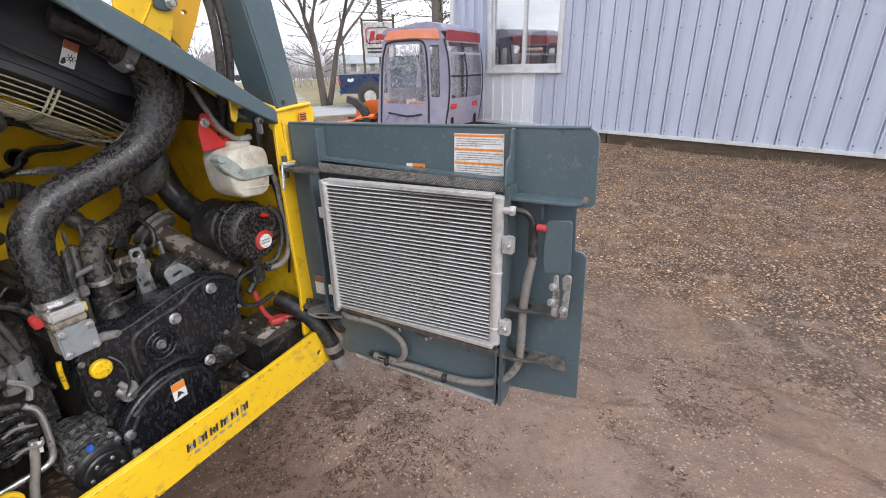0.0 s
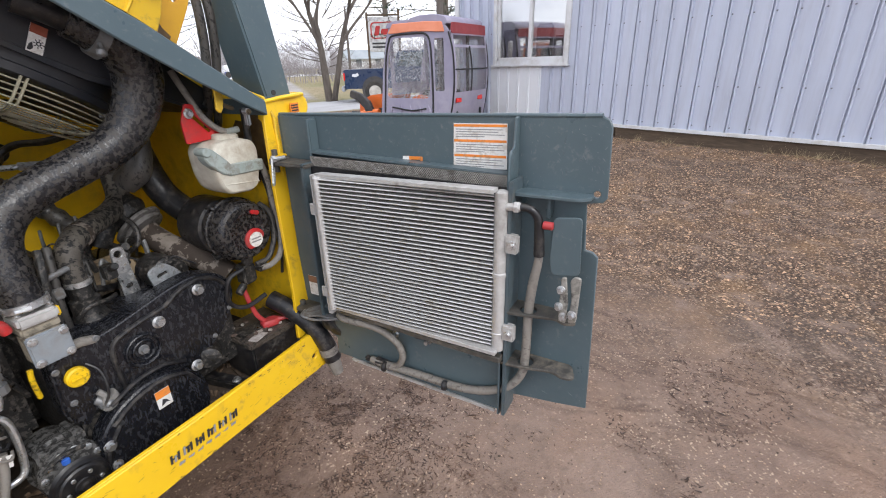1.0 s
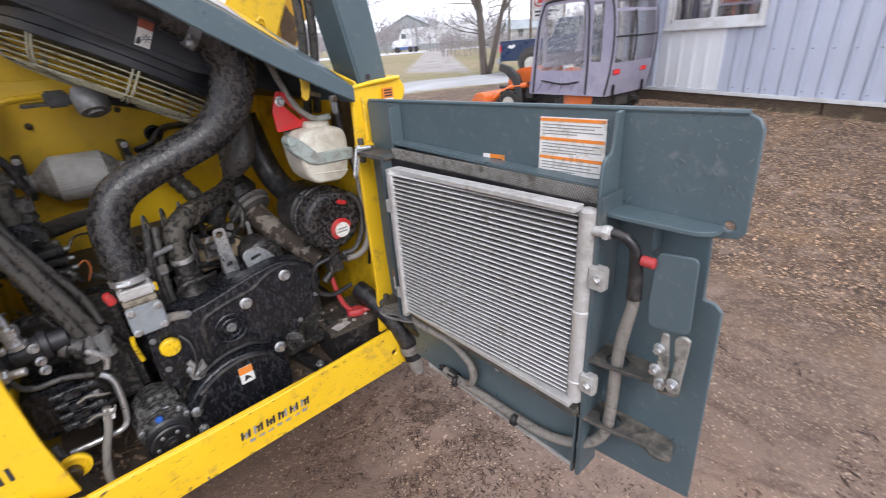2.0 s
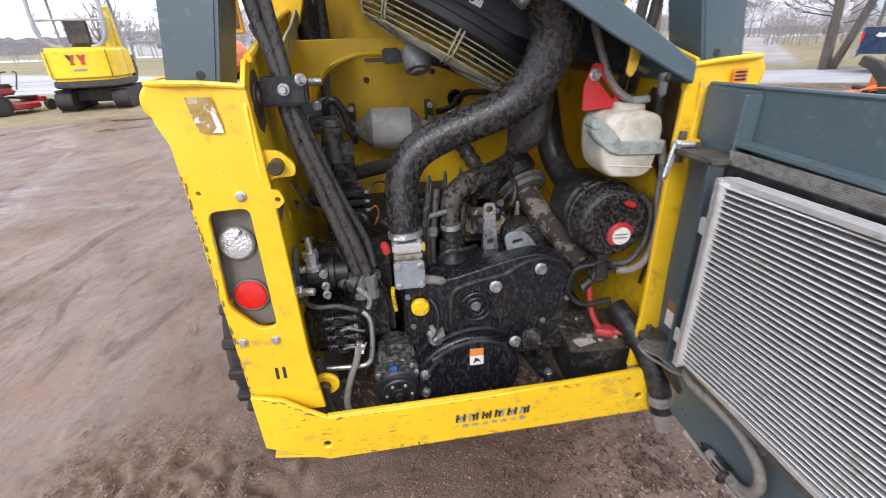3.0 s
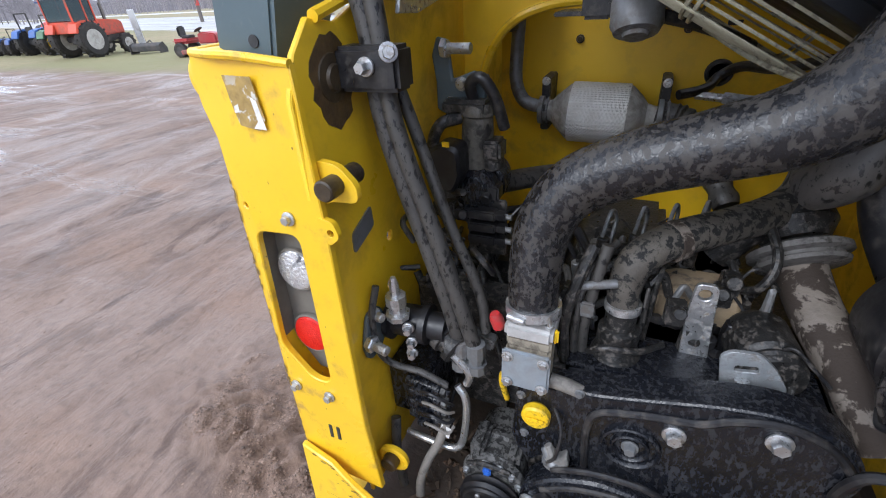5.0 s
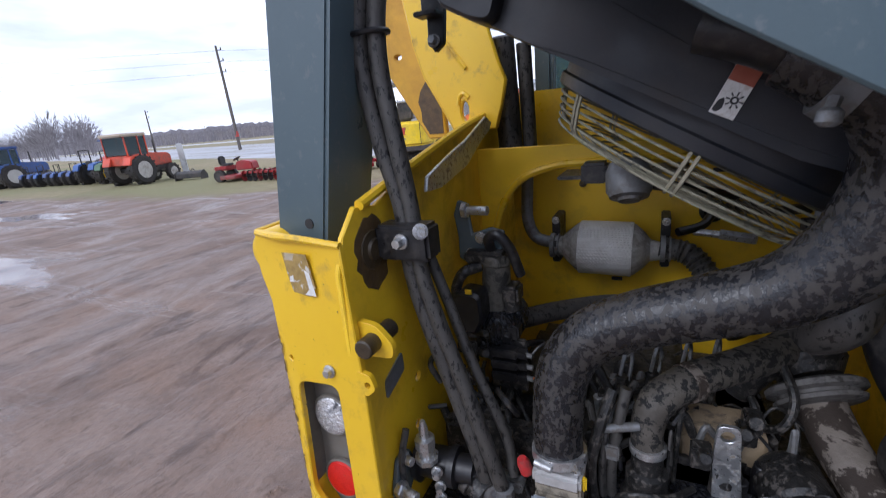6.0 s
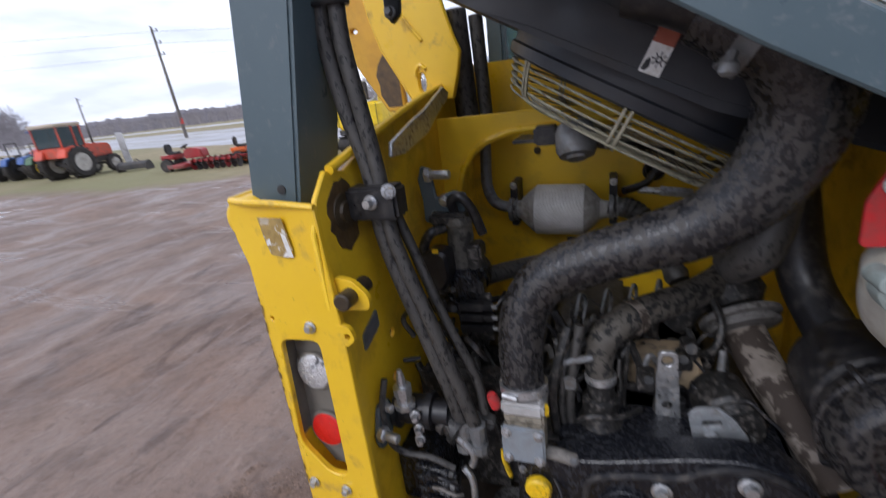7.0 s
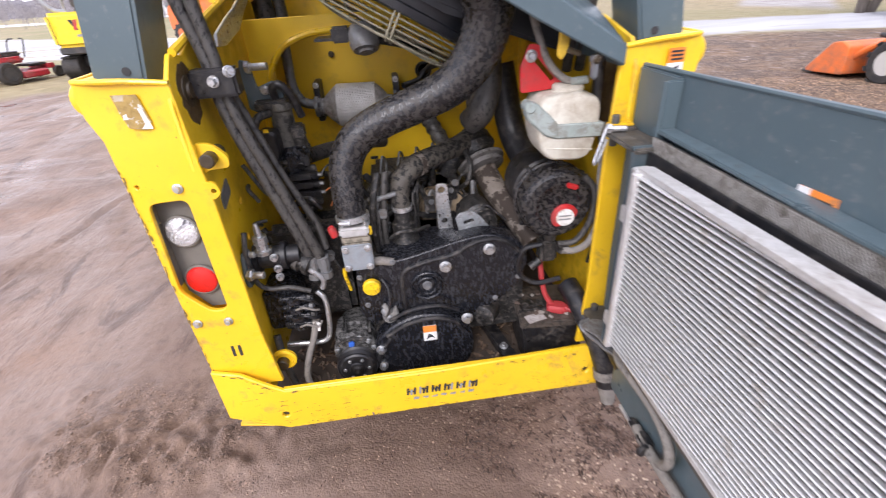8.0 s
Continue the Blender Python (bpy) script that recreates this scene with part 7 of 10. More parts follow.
def ground_material():
    m = bpy.data.materials.new("wet_mud_gravel_grass_and_road")
    m.use_nodes = True
    nt = m.node_tree
    b = nt.nodes["Principled BSDF"]
    geo = nt.nodes.new("ShaderNodeNewGeometry")
    sep = nt.nodes.new("ShaderNodeSeparateXYZ")
    nt.links.new(geo.outputs["Position"], sep.inputs[0])

    def op(kind, a, c=0.0, d=0.0):
        n = nt.nodes.new("ShaderNodeMath")
        n.operation = kind
        for i, v in enumerate((a, c, d)):
            if isinstance(v, (int, float)):
                n.inputs[i].default_value = v
            else:
                nt.links.new(v, n.inputs[i])
        return n.outputs[0]

    def tex(s, detail=5.0, r=0.6, stretch=None, dist=0.0):
        n = nt.nodes.new("ShaderNodeTexNoise")
        n.inputs["Scale"].default_value, n.inputs["Detail"].default_value, n.inputs["Roughness"].default_value, n.inputs["Distortion"].default_value = s, detail, r, dist
        src = geo.outputs["Position"]
        if stretch:
            mp = nt.nodes.new("ShaderNodeMapping")
            mp.inputs["Rotation"].default_value, mp.inputs["Scale"].default_value = (0, 0, stretch[0]), (stretch[1], stretch[2], 1)
            nt.links.new(src, mp.inputs["Vector"])
            src = mp.outputs["Vector"]
        nt.links.new(src, n.inputs["Vector"])
        return n.outputs["Fac"]

    def rng(v, a, z, lo=0.0, hi=1.0):
        n = nt.nodes.new("ShaderNodeMapRange")
        n.inputs["From Min"].default_value, n.inputs["From Max"].default_value, n.inputs["To Min"].default_value, n.inputs["To Max"].default_value = a, z, lo, hi
        nt.links.new(v, n.inputs["Value"])
        return n.outputs["Result"]

    def mix(f, a, z):
        n = nt.nodes.new("ShaderNodeMix")
        n.data_type = "RGBA"
        for key, v in (("Factor", f), ("A", a), ("B", z)):
            if isinstance(v, tuple):
                n.inputs[key].default_value = (*v, 1)
            elif isinstance(v, (int, float)):
                n.inputs[key].default_value = v
            else:
                nt.links.new(v, n.inputs[key])
        return n.outputs["Result"]

    X, Y, Z = sep.outputs
    wob = op("MULTIPLY", op("SUBTRACT", tex(0.7, 6.0), 0.5), 3.0)
    mud = mix(rng(tex(1.1, 6.0), 0.35, 0.65), (0.150, 0.095, 0.070), (0.198, 0.132, 0.096))
    mud = mix(op("MULTIPLY", rng(tex(0.9, 6, 0.66, (0.0, 1.25, 0.55), 1.2), 0.42, 0.66), 0.75), mud, (0.255, 0.178, 0.136))
    mud = mix(op("MULTIPLY", rng(tex(2.3, 6, 0.66), 0.50, 0.68), 0.7), mud, (0.097, 0.059, 0.040))
    mud = mix(op("MULTIPLY", rng(tex(2.2, 6, 0.70, (0.12, 1.3, 0.36), 1.6), 0.55, 0.64), 0.9), mud, (0.086, 0.050, 0.034))
    mud = mix(op("MULTIPLY", rng(tex(0.8, 5, 0.6, (0.5, 1.0, 1.6)), 0.52, 0.68), 0.6), mud, (0.242, 0.146, 0.096))
    mud = mix(op("MULTIPLY", rng(tex(30, 5.0, 0.7), 0.50, 0.72), 0.6), mud, (0.086, 0.054, 0.037))
    # freshly dug soil beside the post is browner and darker
    dug = op("ADD", op("POWER", op("ABSOLUTE", op("MULTIPLY", op("ADD", X, 0.45), 2.1)), 2.0), op("POWER", op("ABSOLUTE", op("MULTIPLY", op("SUBTRACT", op("ADD", Y, op("MULTIPLY", X, 0.16)), 1.32), 3.4)), 2.0))
    dug = rng(op("ADD", dug, op("MULTIPLY", op("SUBTRACT", tex(7, 6, 0.7), 0.5), 2.2)), 1.1, 0.5)
    soil = mix(rng(tex(34, 6, 0.75, None, 0.6), 0.36, 0.62), (0.110, 0.066, 0.045), (0.250, 0.165, 0.118))
    mud = mix(op("MULTIPLY", dug, 0.85), mud, soil)
    # grit shows where the yard is stony, on the building's side
    grit = rng(op("ADD", X, op("MULTIPLY", wob, 0.3)), -0.6, 1.0, 0.12, 1.0)
    mud = mix(op("MULTIPLY", op("MULTIPLY", rng(tex(120, 3.0, 0.7), 0.52, 0.70), 0.6), grit), mud, (0.290, 0.197, 0.140))
    peb = nt.nodes.new("ShaderNodeTexVoronoi")
    peb.inputs["Scale"].default_value = 150.0
    nt.links.new(geo.outputs["Position"], peb.inputs["Vector"])
    sepp = nt.nodes.new("ShaderNodeSeparateColor")
    nt.links.new(peb.outputs["Color"], sepp.inputs[0])
    mud = mix(op("MULTIPLY", op("MULTIPLY", rng(sepp.outputs[0], 0.945, 0.955), rng(tex(1.7, 4), 0.42, 0.58, 0.1, 1.0)), grit), mud, (0.440, 0.330, 0.235))
    # gravel bank before the wall
    dw = op("ADD", op("MULTIPLY", op("SUBTRACT", X, W0.x), WN.x), op("MULTIPLY", op("SUBTRACT", Y, W0.y), WN.y))
    vor = nt.nodes.new("ShaderNodeTexVoronoi")
    vor.inputs["Scale"].default_value = 62.0
    nt.links.new(geo.outputs["Position"], vor.inputs["Vector"])
    sepc = nt.nodes.new("ShaderNodeSeparateColor")
    nt.links.new(vor.outputs["Color"], sepc.inputs[0])
    grav = mix(sepc.outputs[0], (0.048, 0.029, 0.019), (0.30, 0.192, 0.122))
    grav = mix(rng(sepc.outputs[1], 0.86, 0.90), grav, (0.48, 0.355, 0.25))
    edge = rng(vor.outputs["Distance"], 0.30, 0.62)
    grav = mix(op("MULTIPLY", edge, 0.8), grav, (0.040, 0.024, 0.016))
    grav = mix(op("MULTIPLY", rng(tex(1.3, 5), 0.5, 0.68), 0.6), grav, (0.25, 0.145, 0.070))
    grav = mix(op("MULTIPLY", rng(tex(0.9, 5, 0.6, (0.9, 1, 1)), 0.52, 0.68), 0.6), grav, (0.075, 0.056, 0.046))
    gmask = rng(op("ADD", dw, op("MULTIPLY", wob, 0.8)), 5.4, 3.6)
    gmask = op("MULTIPLY", gmask, rng(tex(6, 4), 0.30, 0.5))
    col = mix(gmask, mud, grav)
    # brown winter grass, and the pale wet road with slush beyond it
    gline = op("ADD", op("SUBTRACT", Y, op("MAXIMUM", op("MULTIPLY", op("ADD", X, 10.0), 0.62), 0.0)), op("MULTIPLY", wob, 0.7))
    grass_c = mix(rng(tex(2.5, 6), 0.35, 0.65), (0.21, 0.165, 0.088), (0.32, 0.262, 0.150))
    grass_c = mix(rng(tex(0.06, 4), 0.45, 0.6), grass_c, (0.20, 0.185, 0.085))
    left = rng(op("ADD", X, wob), -2.0, -5.0)
    gm = op("MULTIPLY", rng(gline, 8.2, 9.4), left)
    col = mix(gm, col, grass_c)
    far = rng(op("ADD", op("ADD", Y, op("MULTIPLY", X, 0.34)), op("MULTIPLY", wob, 0.5)), 14.4, 14.9)
    col = mix(far, col, grass_c)
    roadc = mix(rng(tex(0.5, 5, 0.6, (0.33, 0.3, 0.7)), 0.4, 0.65), (0.36, 0.355, 0.36), (0.50, 0.505, 0.525))
    rl = op("ADD", op("ADD", Y, op("MULTIPLY", X, 0.34)), op("MULTIPLY", wob, 0.6))
    top = op("ADD", 19.6, op("MINIMUM", op("MAXIMUM", op("MULTIPLY", X, -0.42), 0.0), 20.0))
    rm = op("MULTIPLY", rng(rl, 14.8, 15.3), rng(op("SUBTRACT", top, rl), -0.2, 0.6))
    rm = op("MULTIPLY", rm, rng(tex(0.35, 4, 0.5, (0.33, 0.25, 2.2)), 0.36, 0.42))
    col = mix(rm, col, roadc)
    r2 = op("ADD", Y, op("MULTIPLY", X, 0.30))
    rm2 = op("MULTIPLY", rng(r2, 74.0, 78.0), rng(r2, 100.0, 94.0))
    col = mix(rm2, col, (0.55, 0.56, 0.59))
    # a lane that turns off between the trees
    ln = op("SUBTRACT", op("SUBTRACT", Y, op("MULTIPLY", X, 1.15)), 1.0)
    lm = op("MULTIPLY", op("MULTIPLY", rng(ln, -4.2, -3.6), rng(ln, 1.6, 0.9)), rng(X, 15.5, 17.0))
    col = mix(lm, col, mix(rng(tex(0.8, 5), 0.4, 0.6), (0.27, 0.245, 0.225), (0.37, 0.345, 0.325)))
    nt.links.new(col, b.inputs["Base Color"])
    # wet sheen in the tracks
    wet = rng(tex(1.0, 6, 0.62, (0.1, 1.2, 0.55), 1.0), 0.42, 0.60)
    rough = rng(wet, 0, 1, 0.70, 0.36)
    # shallow puddles lie in the tracks across the yard
    pud = op("MULTIPLY", rng(tex(0.42, 5, 0.55, (0.28, 0.55, 1.7)), 0.575, 0.60), rng(op("ADD", X, wob), -2.6, -4.2))
    film_m = op("MULTIPLY", rng(tex(0.75, 6, 0.62, (0.62, 0.42, 2.4), 0.8), 0.56, 0.64), rng(op("ADD", X, wob), -0.5, -1.6))
    rough = op("MULTIPLY", rough, rng(film_m, 0, 1, 1.0, 0.50))
    rough = op("MULTIPLY", rough, rng(pud, 0, 1, 1.0, 0.22))
    dry = op("MAXIMUM", op("MAXIMUM", gmask, gm), far)
    rmix = nt.nodes.new("ShaderNodeMix")
    nt.links.new(dry, rmix.inputs["Factor"])
    nt.links.new(rough, rmix.inputs["A"])
    rmix.inputs["B"].default_value = 0.9
    nt.links.new(rmix.outputs["Result"], b.inputs["Roughness"])
    b.inputs["Specular IOR Level"].default_value = 0.5
    hgt = op("ADD", op("MULTIPLY", tex(28, 6, 0.65), 0.5), op("MULTIPLY", tex(120, 3), 0.25))
    hgt = op("ADD", hgt, op("MULTIPLY", op("MULTIPLY", vor.outputs["Distance"], -0.9), gmask))
    hgt = op("ADD", hgt, op("MULTIPLY", op("MULTIPLY", peb.outputs["Distance"], -0.22), grit))
    hgt = op("MULTIPLY", hgt, rng(X, -0.9, 0.6, 0.70, 1.0))
    hgt = op("ADD", hgt, op("MULTIPLY", op("MULTIPLY", tex(8, 6, 0.72, (0.12, 1.5, 0.35), 1.2), 1.1), rng(X, -0.6, -1.4)))
    hgt = op("ADD", hgt, op("MULTIPLY", op("MULTIPLY", tex(34, 6, 0.75, None, 0.6), 0.9), dug))
    hgt = op("MULTIPLY", hgt, rng(pud, 0, 1, 1.0, 0.1))
    bp = nt.nodes.new("ShaderNodeBump")
    bp.inputs["Strength"].default_value, bp.inputs["Distance"].default_value = 0.7, 0.02
    nt.links.new(hgt, bp.inputs["Height"])
    nt.links.new(bp.outputs["Normal"], b.inputs["Normal"])
    return m


gme.materials.append(ground_material())
ground = tagged(new("ground", gme), "wet brown mud yard with ruts, gravel and winter grass", "ground", kind="structure")

# loose stones, clods and twigs on the yard
ICO = [(0, 0, 1)] + [(0.894 * math.cos(k * 1.2566), 0.894 * math.sin(k * 1.2566), 0.447) for k in range(5)] + [(0.894 * math.cos(k * 1.2566 + 0.6283), 0.894 * math.sin(k * 1.2566 + 0.6283), -0.447) for k in range(5)] + [(0, 0, -1)]
ICO_F = [(0, k + 1, (k + 1) % 5 + 1) for k in range(5)] + [(k + 1, k + 6, (k + 1) % 5 + 1) for k in range(5)] + [((k + 1) % 5 + 1, k + 6, (k + 1) % 5 + 6) for k in range(5)] + [(11, (k + 1) % 5 + 6, k + 6) for k in range(5)]
OCT = [(1, 0, 0), (-1, 0, 0), (0, 1, 0), (0, -1, 0), (0, 0, 1), (0, 0, -1)]
OCT_F = [(0, 2, 4), (2, 1, 4), (1, 3, 4), (3, 0, 4), (2, 0, 5), (1, 2, 5), (3, 1, 5), (0, 3, 5)]


def scatter(name, label, cat, n, area, size, mats, seed, flat=0.6, shape="stone"):
    """Loose pieces on the ground. stone: chipped; lump: rounded; shred: long thin flakes that lie flat."""
    rnd = random.Random(seed)
    vs, fs = [], []
    base, tri = (ICO, ICO_F) if shape == "lump" else (OCT, OCT_F)
    for k in range(n):
        x, y = area(rnd)
        s = rnd.uniform(*size) * (1 if rnd.random() < 0.9 else 1.7)
        if shape == "shred":
            rot = Euler((rnd.gauss(0, 0.25), rnd.gauss(0, 0.25), rnd.uniform(0, 6.3))).to_matrix()
            ax = (rnd.uniform(1.0, 2.8), rnd.uniform(0.3, 0.6), 0.3)
        elif shape == "lump":
            rot = Euler((rnd.gauss(0, 0.3), rnd.gauss(0, 0.3), rnd.uniform(0, 6.3))).to_matrix()
            ax = (rnd.uniform(0.9, 1.5), rnd.uniform(0.7, 1.1), rnd.uniform(0.5, 0.8))
        else:
            rot = Euler((rnd.uniform(0, 3), rnd.uniform(0, 3), rnd.uniform(0, 6))).to_matrix()
            ax = (1.0, 0.85, 0.75)
        z = height(x, y)
        o = len(vs)
        for p in base:
            j = rnd.uniform(0.78, 1.22)
            q = rot @ Vector((p[0] * ax[0] * j, p[1] * ax[1] * j, p[2] * ax[2] * j))
            vs.append((x + q.x * s, y + q.y * s, z + q.z * s * flat + s * 0.05))
        fs += [tuple(o + i for i in t) for t in tri]
    me = bpy.data.meshes.new(name)
    me.from_pydata(vs, [], fs)
    me.materials.append(mats)
    if shape == "lump":
        me.polygons.foreach_set("use_smooth", [True] * len(me.polygons))
    return tagged(new(name, me), label, cat, kind="stuff")


STONE = surface("small_stones", (0.150, 0.088, 0.053), (0.46, 0.31, 0.195), 30, 0.65, bump=0.2, island=0.85)
CLOD = surface("mud_crumbs", (0.120, 0.076, 0.054), (0.250, 0.170, 0.124), 40, 0.6, bump=0.5, bscale=140, island=0.5)
LEAF = surface("dead_leaves", (0.050, 0.028, 0.019), (0.098, 0.054, 0.034), 40, 0.6, bump=0.3, island=0.6)
PEBBLE = surface("tan_pebbles", (0.16, 0.105, 0.072), (0.36, 0.255, 0.18), 60, 0.7, bump=0.1, island=0.75)
STRAW = surface("dry_grass_blades", (0.30, 0.23, 0.13), (0.42, 0.33, 0.20), 30, 0.8, bump=0.1, island=0.3)


def bank_area(r):
    a, d = r.uniform(-4.5, 6.0), 0.10 + 3.9 * r.random() ** 1.15
    return W0.x + WU.x * a + WN.x * d, W0.y + WU.y * a + WN.y * d


def clod_area(r):
    while True:
        x, y = r.uniform(-0.90, -0.05), r.uniform(1.05, 1.70)
        mid = 1.40 - 0.16 * (x + 0.5)
        if abs(y - mid) < 0.24 * (0.6 + 0.8 * r.random()) and noise.noise((x * 7, y * 7, 31)) > -0.12 + 0.25 * r.random():
            return x, y


def litter_area(r):
    while True:
        x, y = r.gauss(1.25, 0.42), r.gauss(1.15, 0.34)
        if noise.noise((x * 3.2, y * 3.2, 41)) + 0.5 * noise.noise((x * 9, y * 9, 4)) > 0.10:
            return x, y


def flecks(r):
    while True:
        x, y = r.uniform(0.9, 5.2), r.uniform(-2.2, 3.2)
        if noise.noise((x * 1.6 + y * 0.6, y * 1.1, 21)) + 0.6 * noise.noise((x * 4, y * 4, 5)) > 0.22:
            return x, y


scatter("gravel", "brown and tan gravel stones on the bank", "gravel", 62000, bank_area, (0.0035, 0.0115), STONE, 1)
scatter("gravel", "loose pebbles pressed into the mud", "gravel", 34000, lambda r: (r.uniform(0.2, 4.6), r.uniform(-1.8, 2.6)), (0.0014, 0.0050), PEBBLE, 2)
scatter("mud_clods", "churned wet brown mud crumbs beside the loader", "mud", 6500, clod_area, (0.0015, 0.0065), CLOD, 3, 0.42)
scatter("mud_clods", "small clods along the ruts", "mud", 1800, lambda r: (r.gauss(-2.0, 0.9), r.uniform(-0.5, 4.5)), (0.0015, 0.005), CLOD, 7, 0.6)
scatter("dead_leaves", "scattered dark leaf and bark scraps on the mud", "leaves", 22000, flecks, (0.0025, 0.0075), LEAF, 4, 0.8, "shred")
scatter("dead_leaves", "matted wet brown leaf shreds beside the loader", "leaves", 9000, litter_area, (0.0018, 0.0058), LEAF, 5, 1.2, "shred")
# dry tufts along the sill
rnd = random.Random(9)
vs, fs = [], []
for k in range(46):
    c = rnd.choice((1.1, 2.6, -0.4, 3.4, 0.4))
    a, d = c + rnd.gauss(0, 0.25), rnd.uniform(0.05, 0.25)
    x, y = W0.x + WU.x * a + WN.x * d, W0.y + WU.y * a + WN.y * d
    z = height(x, y)
    for j in range(7):
        u = Vector((rnd.gauss(0, 0.6), rnd.gauss(0, 0.6), 0.7)).normalized() * rnd.uniform(0.05, 0.16)
        w = u.orthogonal().normalized() * 0.003
        o = len(vs)
        b = Vector((x, y, z - 0.005))
        vs += [b - w, b + w, b + u]
        fs.append((o, o + 1, o + 2))
me = bpy.data.meshes.new("dry_grass")
me.from_pydata(vs, [], fs)
me.materials.append(STRAW)
tagged(new("dry_grass", me), "dry grass blades along the timber sill", "grass", kind="stuff")

# ---- the metal-clad building ----
building = thing("metal_building", (W0.x, W0.y, 0.2), "pale blue-grey ribbed metal building on a timber sill", "building", kind="structure")
SIDING = surface("pale_blue_siding", (0.545, 0.585, 0.695), (0.60, 0.64, 0.745), 1.5, 0.42, bump=0.04, bscale=8, dirt=(0.46, 0.48, 0.56), dscale=3.0, damt=0.35, soft=0.25, stretch=(6, 6, 0.6))
SIDING_W = surface("white_siding", (0.80, 0.82, 0.85), (0.84, 0.86, 0.88), 1.5, 0.45, bump=0.04, dirt=(0.6, 0.6, 0.6), dscale=3.0, damt=0.3, soft=0.25)
TRIM = surface("white_trim", (0.66, 0.67, 0.69), (0.74, 0.75, 0.76), 6, 0.5, bump=0.1, dirt=(0.5, 0.47, 0.43), dscale=9, damt=0.3, soft=0.2)
TIMBER = surface("weathered_sill_timber", (0.085, 0.058, 0.038), (0.155, 0.110, 0.072), 5, 0.8, bump=0.5, bscale=40, dirt=(0.06, 0.042, 0.03), dscale=8, damt=0.4, soft=0.2, stretch=(1, 1, 6))
SILL_Z, EAVE = 0.40, 3.6
WALL_M = Matrix(((WU.x, WN.x, 0, W0.x), (WU.y, WN.y, 0, W0.y), (0, 0, 1, 0), (0, 0, 0, 1)))  # local x along the wall, y out of it


def wbox(a0, a1, d0, d1, z0, z1, w=0.0):
    return box(a0, a1, d0, d1, z0, z1, w, WALL_M)


WIN = (-2.30, -0.86, 1.35, 2.62)
A0, A1 = -3.36, 14.0
wall = part("wall_front", join(wbox(A0, WIN[0], -0.12, 0, SILL_Z, EAVE), wbox(WIN[1], A1, -0.12, 0, SILL_Z, EAVE), wbox(WIN[0], WIN[1], -0.12, 0, SILL_Z, WIN[2]), wbox(WIN[0], WIN[1], -0.12, 0, WIN[3], EAVE)), SIDING, building, "pale blue-grey ribbed metal wall")
part("wall_end", wbox(A0, A0 + 0.12, -9, -0.12, SILL_Z - 0.3, EAVE), SIDING_W, building)
part("wall_back", join(wbox(A0, A1, -9.1, -9, 0, EAVE), wbox(A1 - 0.1, A1, -9, -0.12, 0, EAVE)), SIDING, building)
part("roof", wbox(A0 - 0.3, A1 + 0.3, -9.2, 0.35, EAVE, EAVE + 0.12, 0.02), SIDING_W, building)
part("white_panel", wbox(-2.44, -1.30, 0.002, 0.006, SILL_Z + 0.02, 1.29), SIDING_W, building, "white replacement panel under the window")
RIB = 0.229
def rib(a, z0, z1, mat, h=0.045):
    m = bmesh.new()
    # two folded edges; the open slot is added to draw the rib's shade line
    q = [(-0.026, 0.0), (-0.020, h), (-0.010, h), (-0.010, 0.0015), (0.010, 0.0015), (0.010, h), (0.020, h), (0.026, 0.0)]
    lo = [m.verts.new(WALL_M @ Vector((a + u, v, z0))) for u, v in q]
    hi = [m.verts.new(WALL_M @ Vector((a + u, v, z1))) for u, v in q]
    for j in range(7):
        m.faces.new((lo[j], lo[j + 1], hi[j + 1], hi[j]))
    return part("rib", m, mat, building, smooth=0)
a = A0 + 0.20
k = 0
while a < A1:
    inwin = WIN[0] - 0.06 < a < WIN[1] + 0.06
    if not inwin:
        white = -2.44 < a < -1.30
        rib(a, SILL_Z + 0.01, EAVE, SIDING)
    else:
        if a < -1.28:
            rib(a, SILL_Z + 0.02, 1.29, SIDING_W, 0.020)
        else:
            rib(a, SILL_Z + 0.01, 1.27, SIDING)
        rib(a, WIN[3] + 0.08, EAVE, SIDING)
    a += RIB
    k += 1
part("corner_trim", wbox(A0 - 0.01, A0 + 0.10, -0.01, 0.022, SILL_Z, EAVE, 0.004), TRIM, building)
part("base_trim", wbox(A0, A1, 0.0, 0.052, SILL_Z - 0.035, SILL_Z + 0.012, 0.004), TRIM, building)
for i in range(5):
    part("sill_timber", wbox(A0 + i * 3.5, A0 + i * 3.5 + 3.48, -0.08, 0.012, 0.16, SILL_Z - 0.037, 0.008), TIMBER, building, "weathered timber sill board")
SCREW = surface("siding_screws", (0.16, 0.17, 0.2), (0.22, 0.23, 0.26), 40, 0.5, metal=0.3, bump=0)
a = A0 + 0.20
scr = bmesh.new()
while a < 6.0:
    for z in (SILL_Z + 0.07, 0.97, 1.80, 2.6):
        if not (WIN[0] - 0.06 < a < WIN[1] + 0.06 and z > 0.9):
            p = WALL_M @ Vector((a + 0.034, 0.001, z))
            q = WALL_M @ Vector((a + 0.034, 1.0, z))
            lathe(p, q, [(0, 0.010), (0.004, 0.010), (0.006, 0.006), (0.006, 0)], 6, scr)
    a += RIB
part("siding_screws", scr, SCREW, building, kind="stuff")
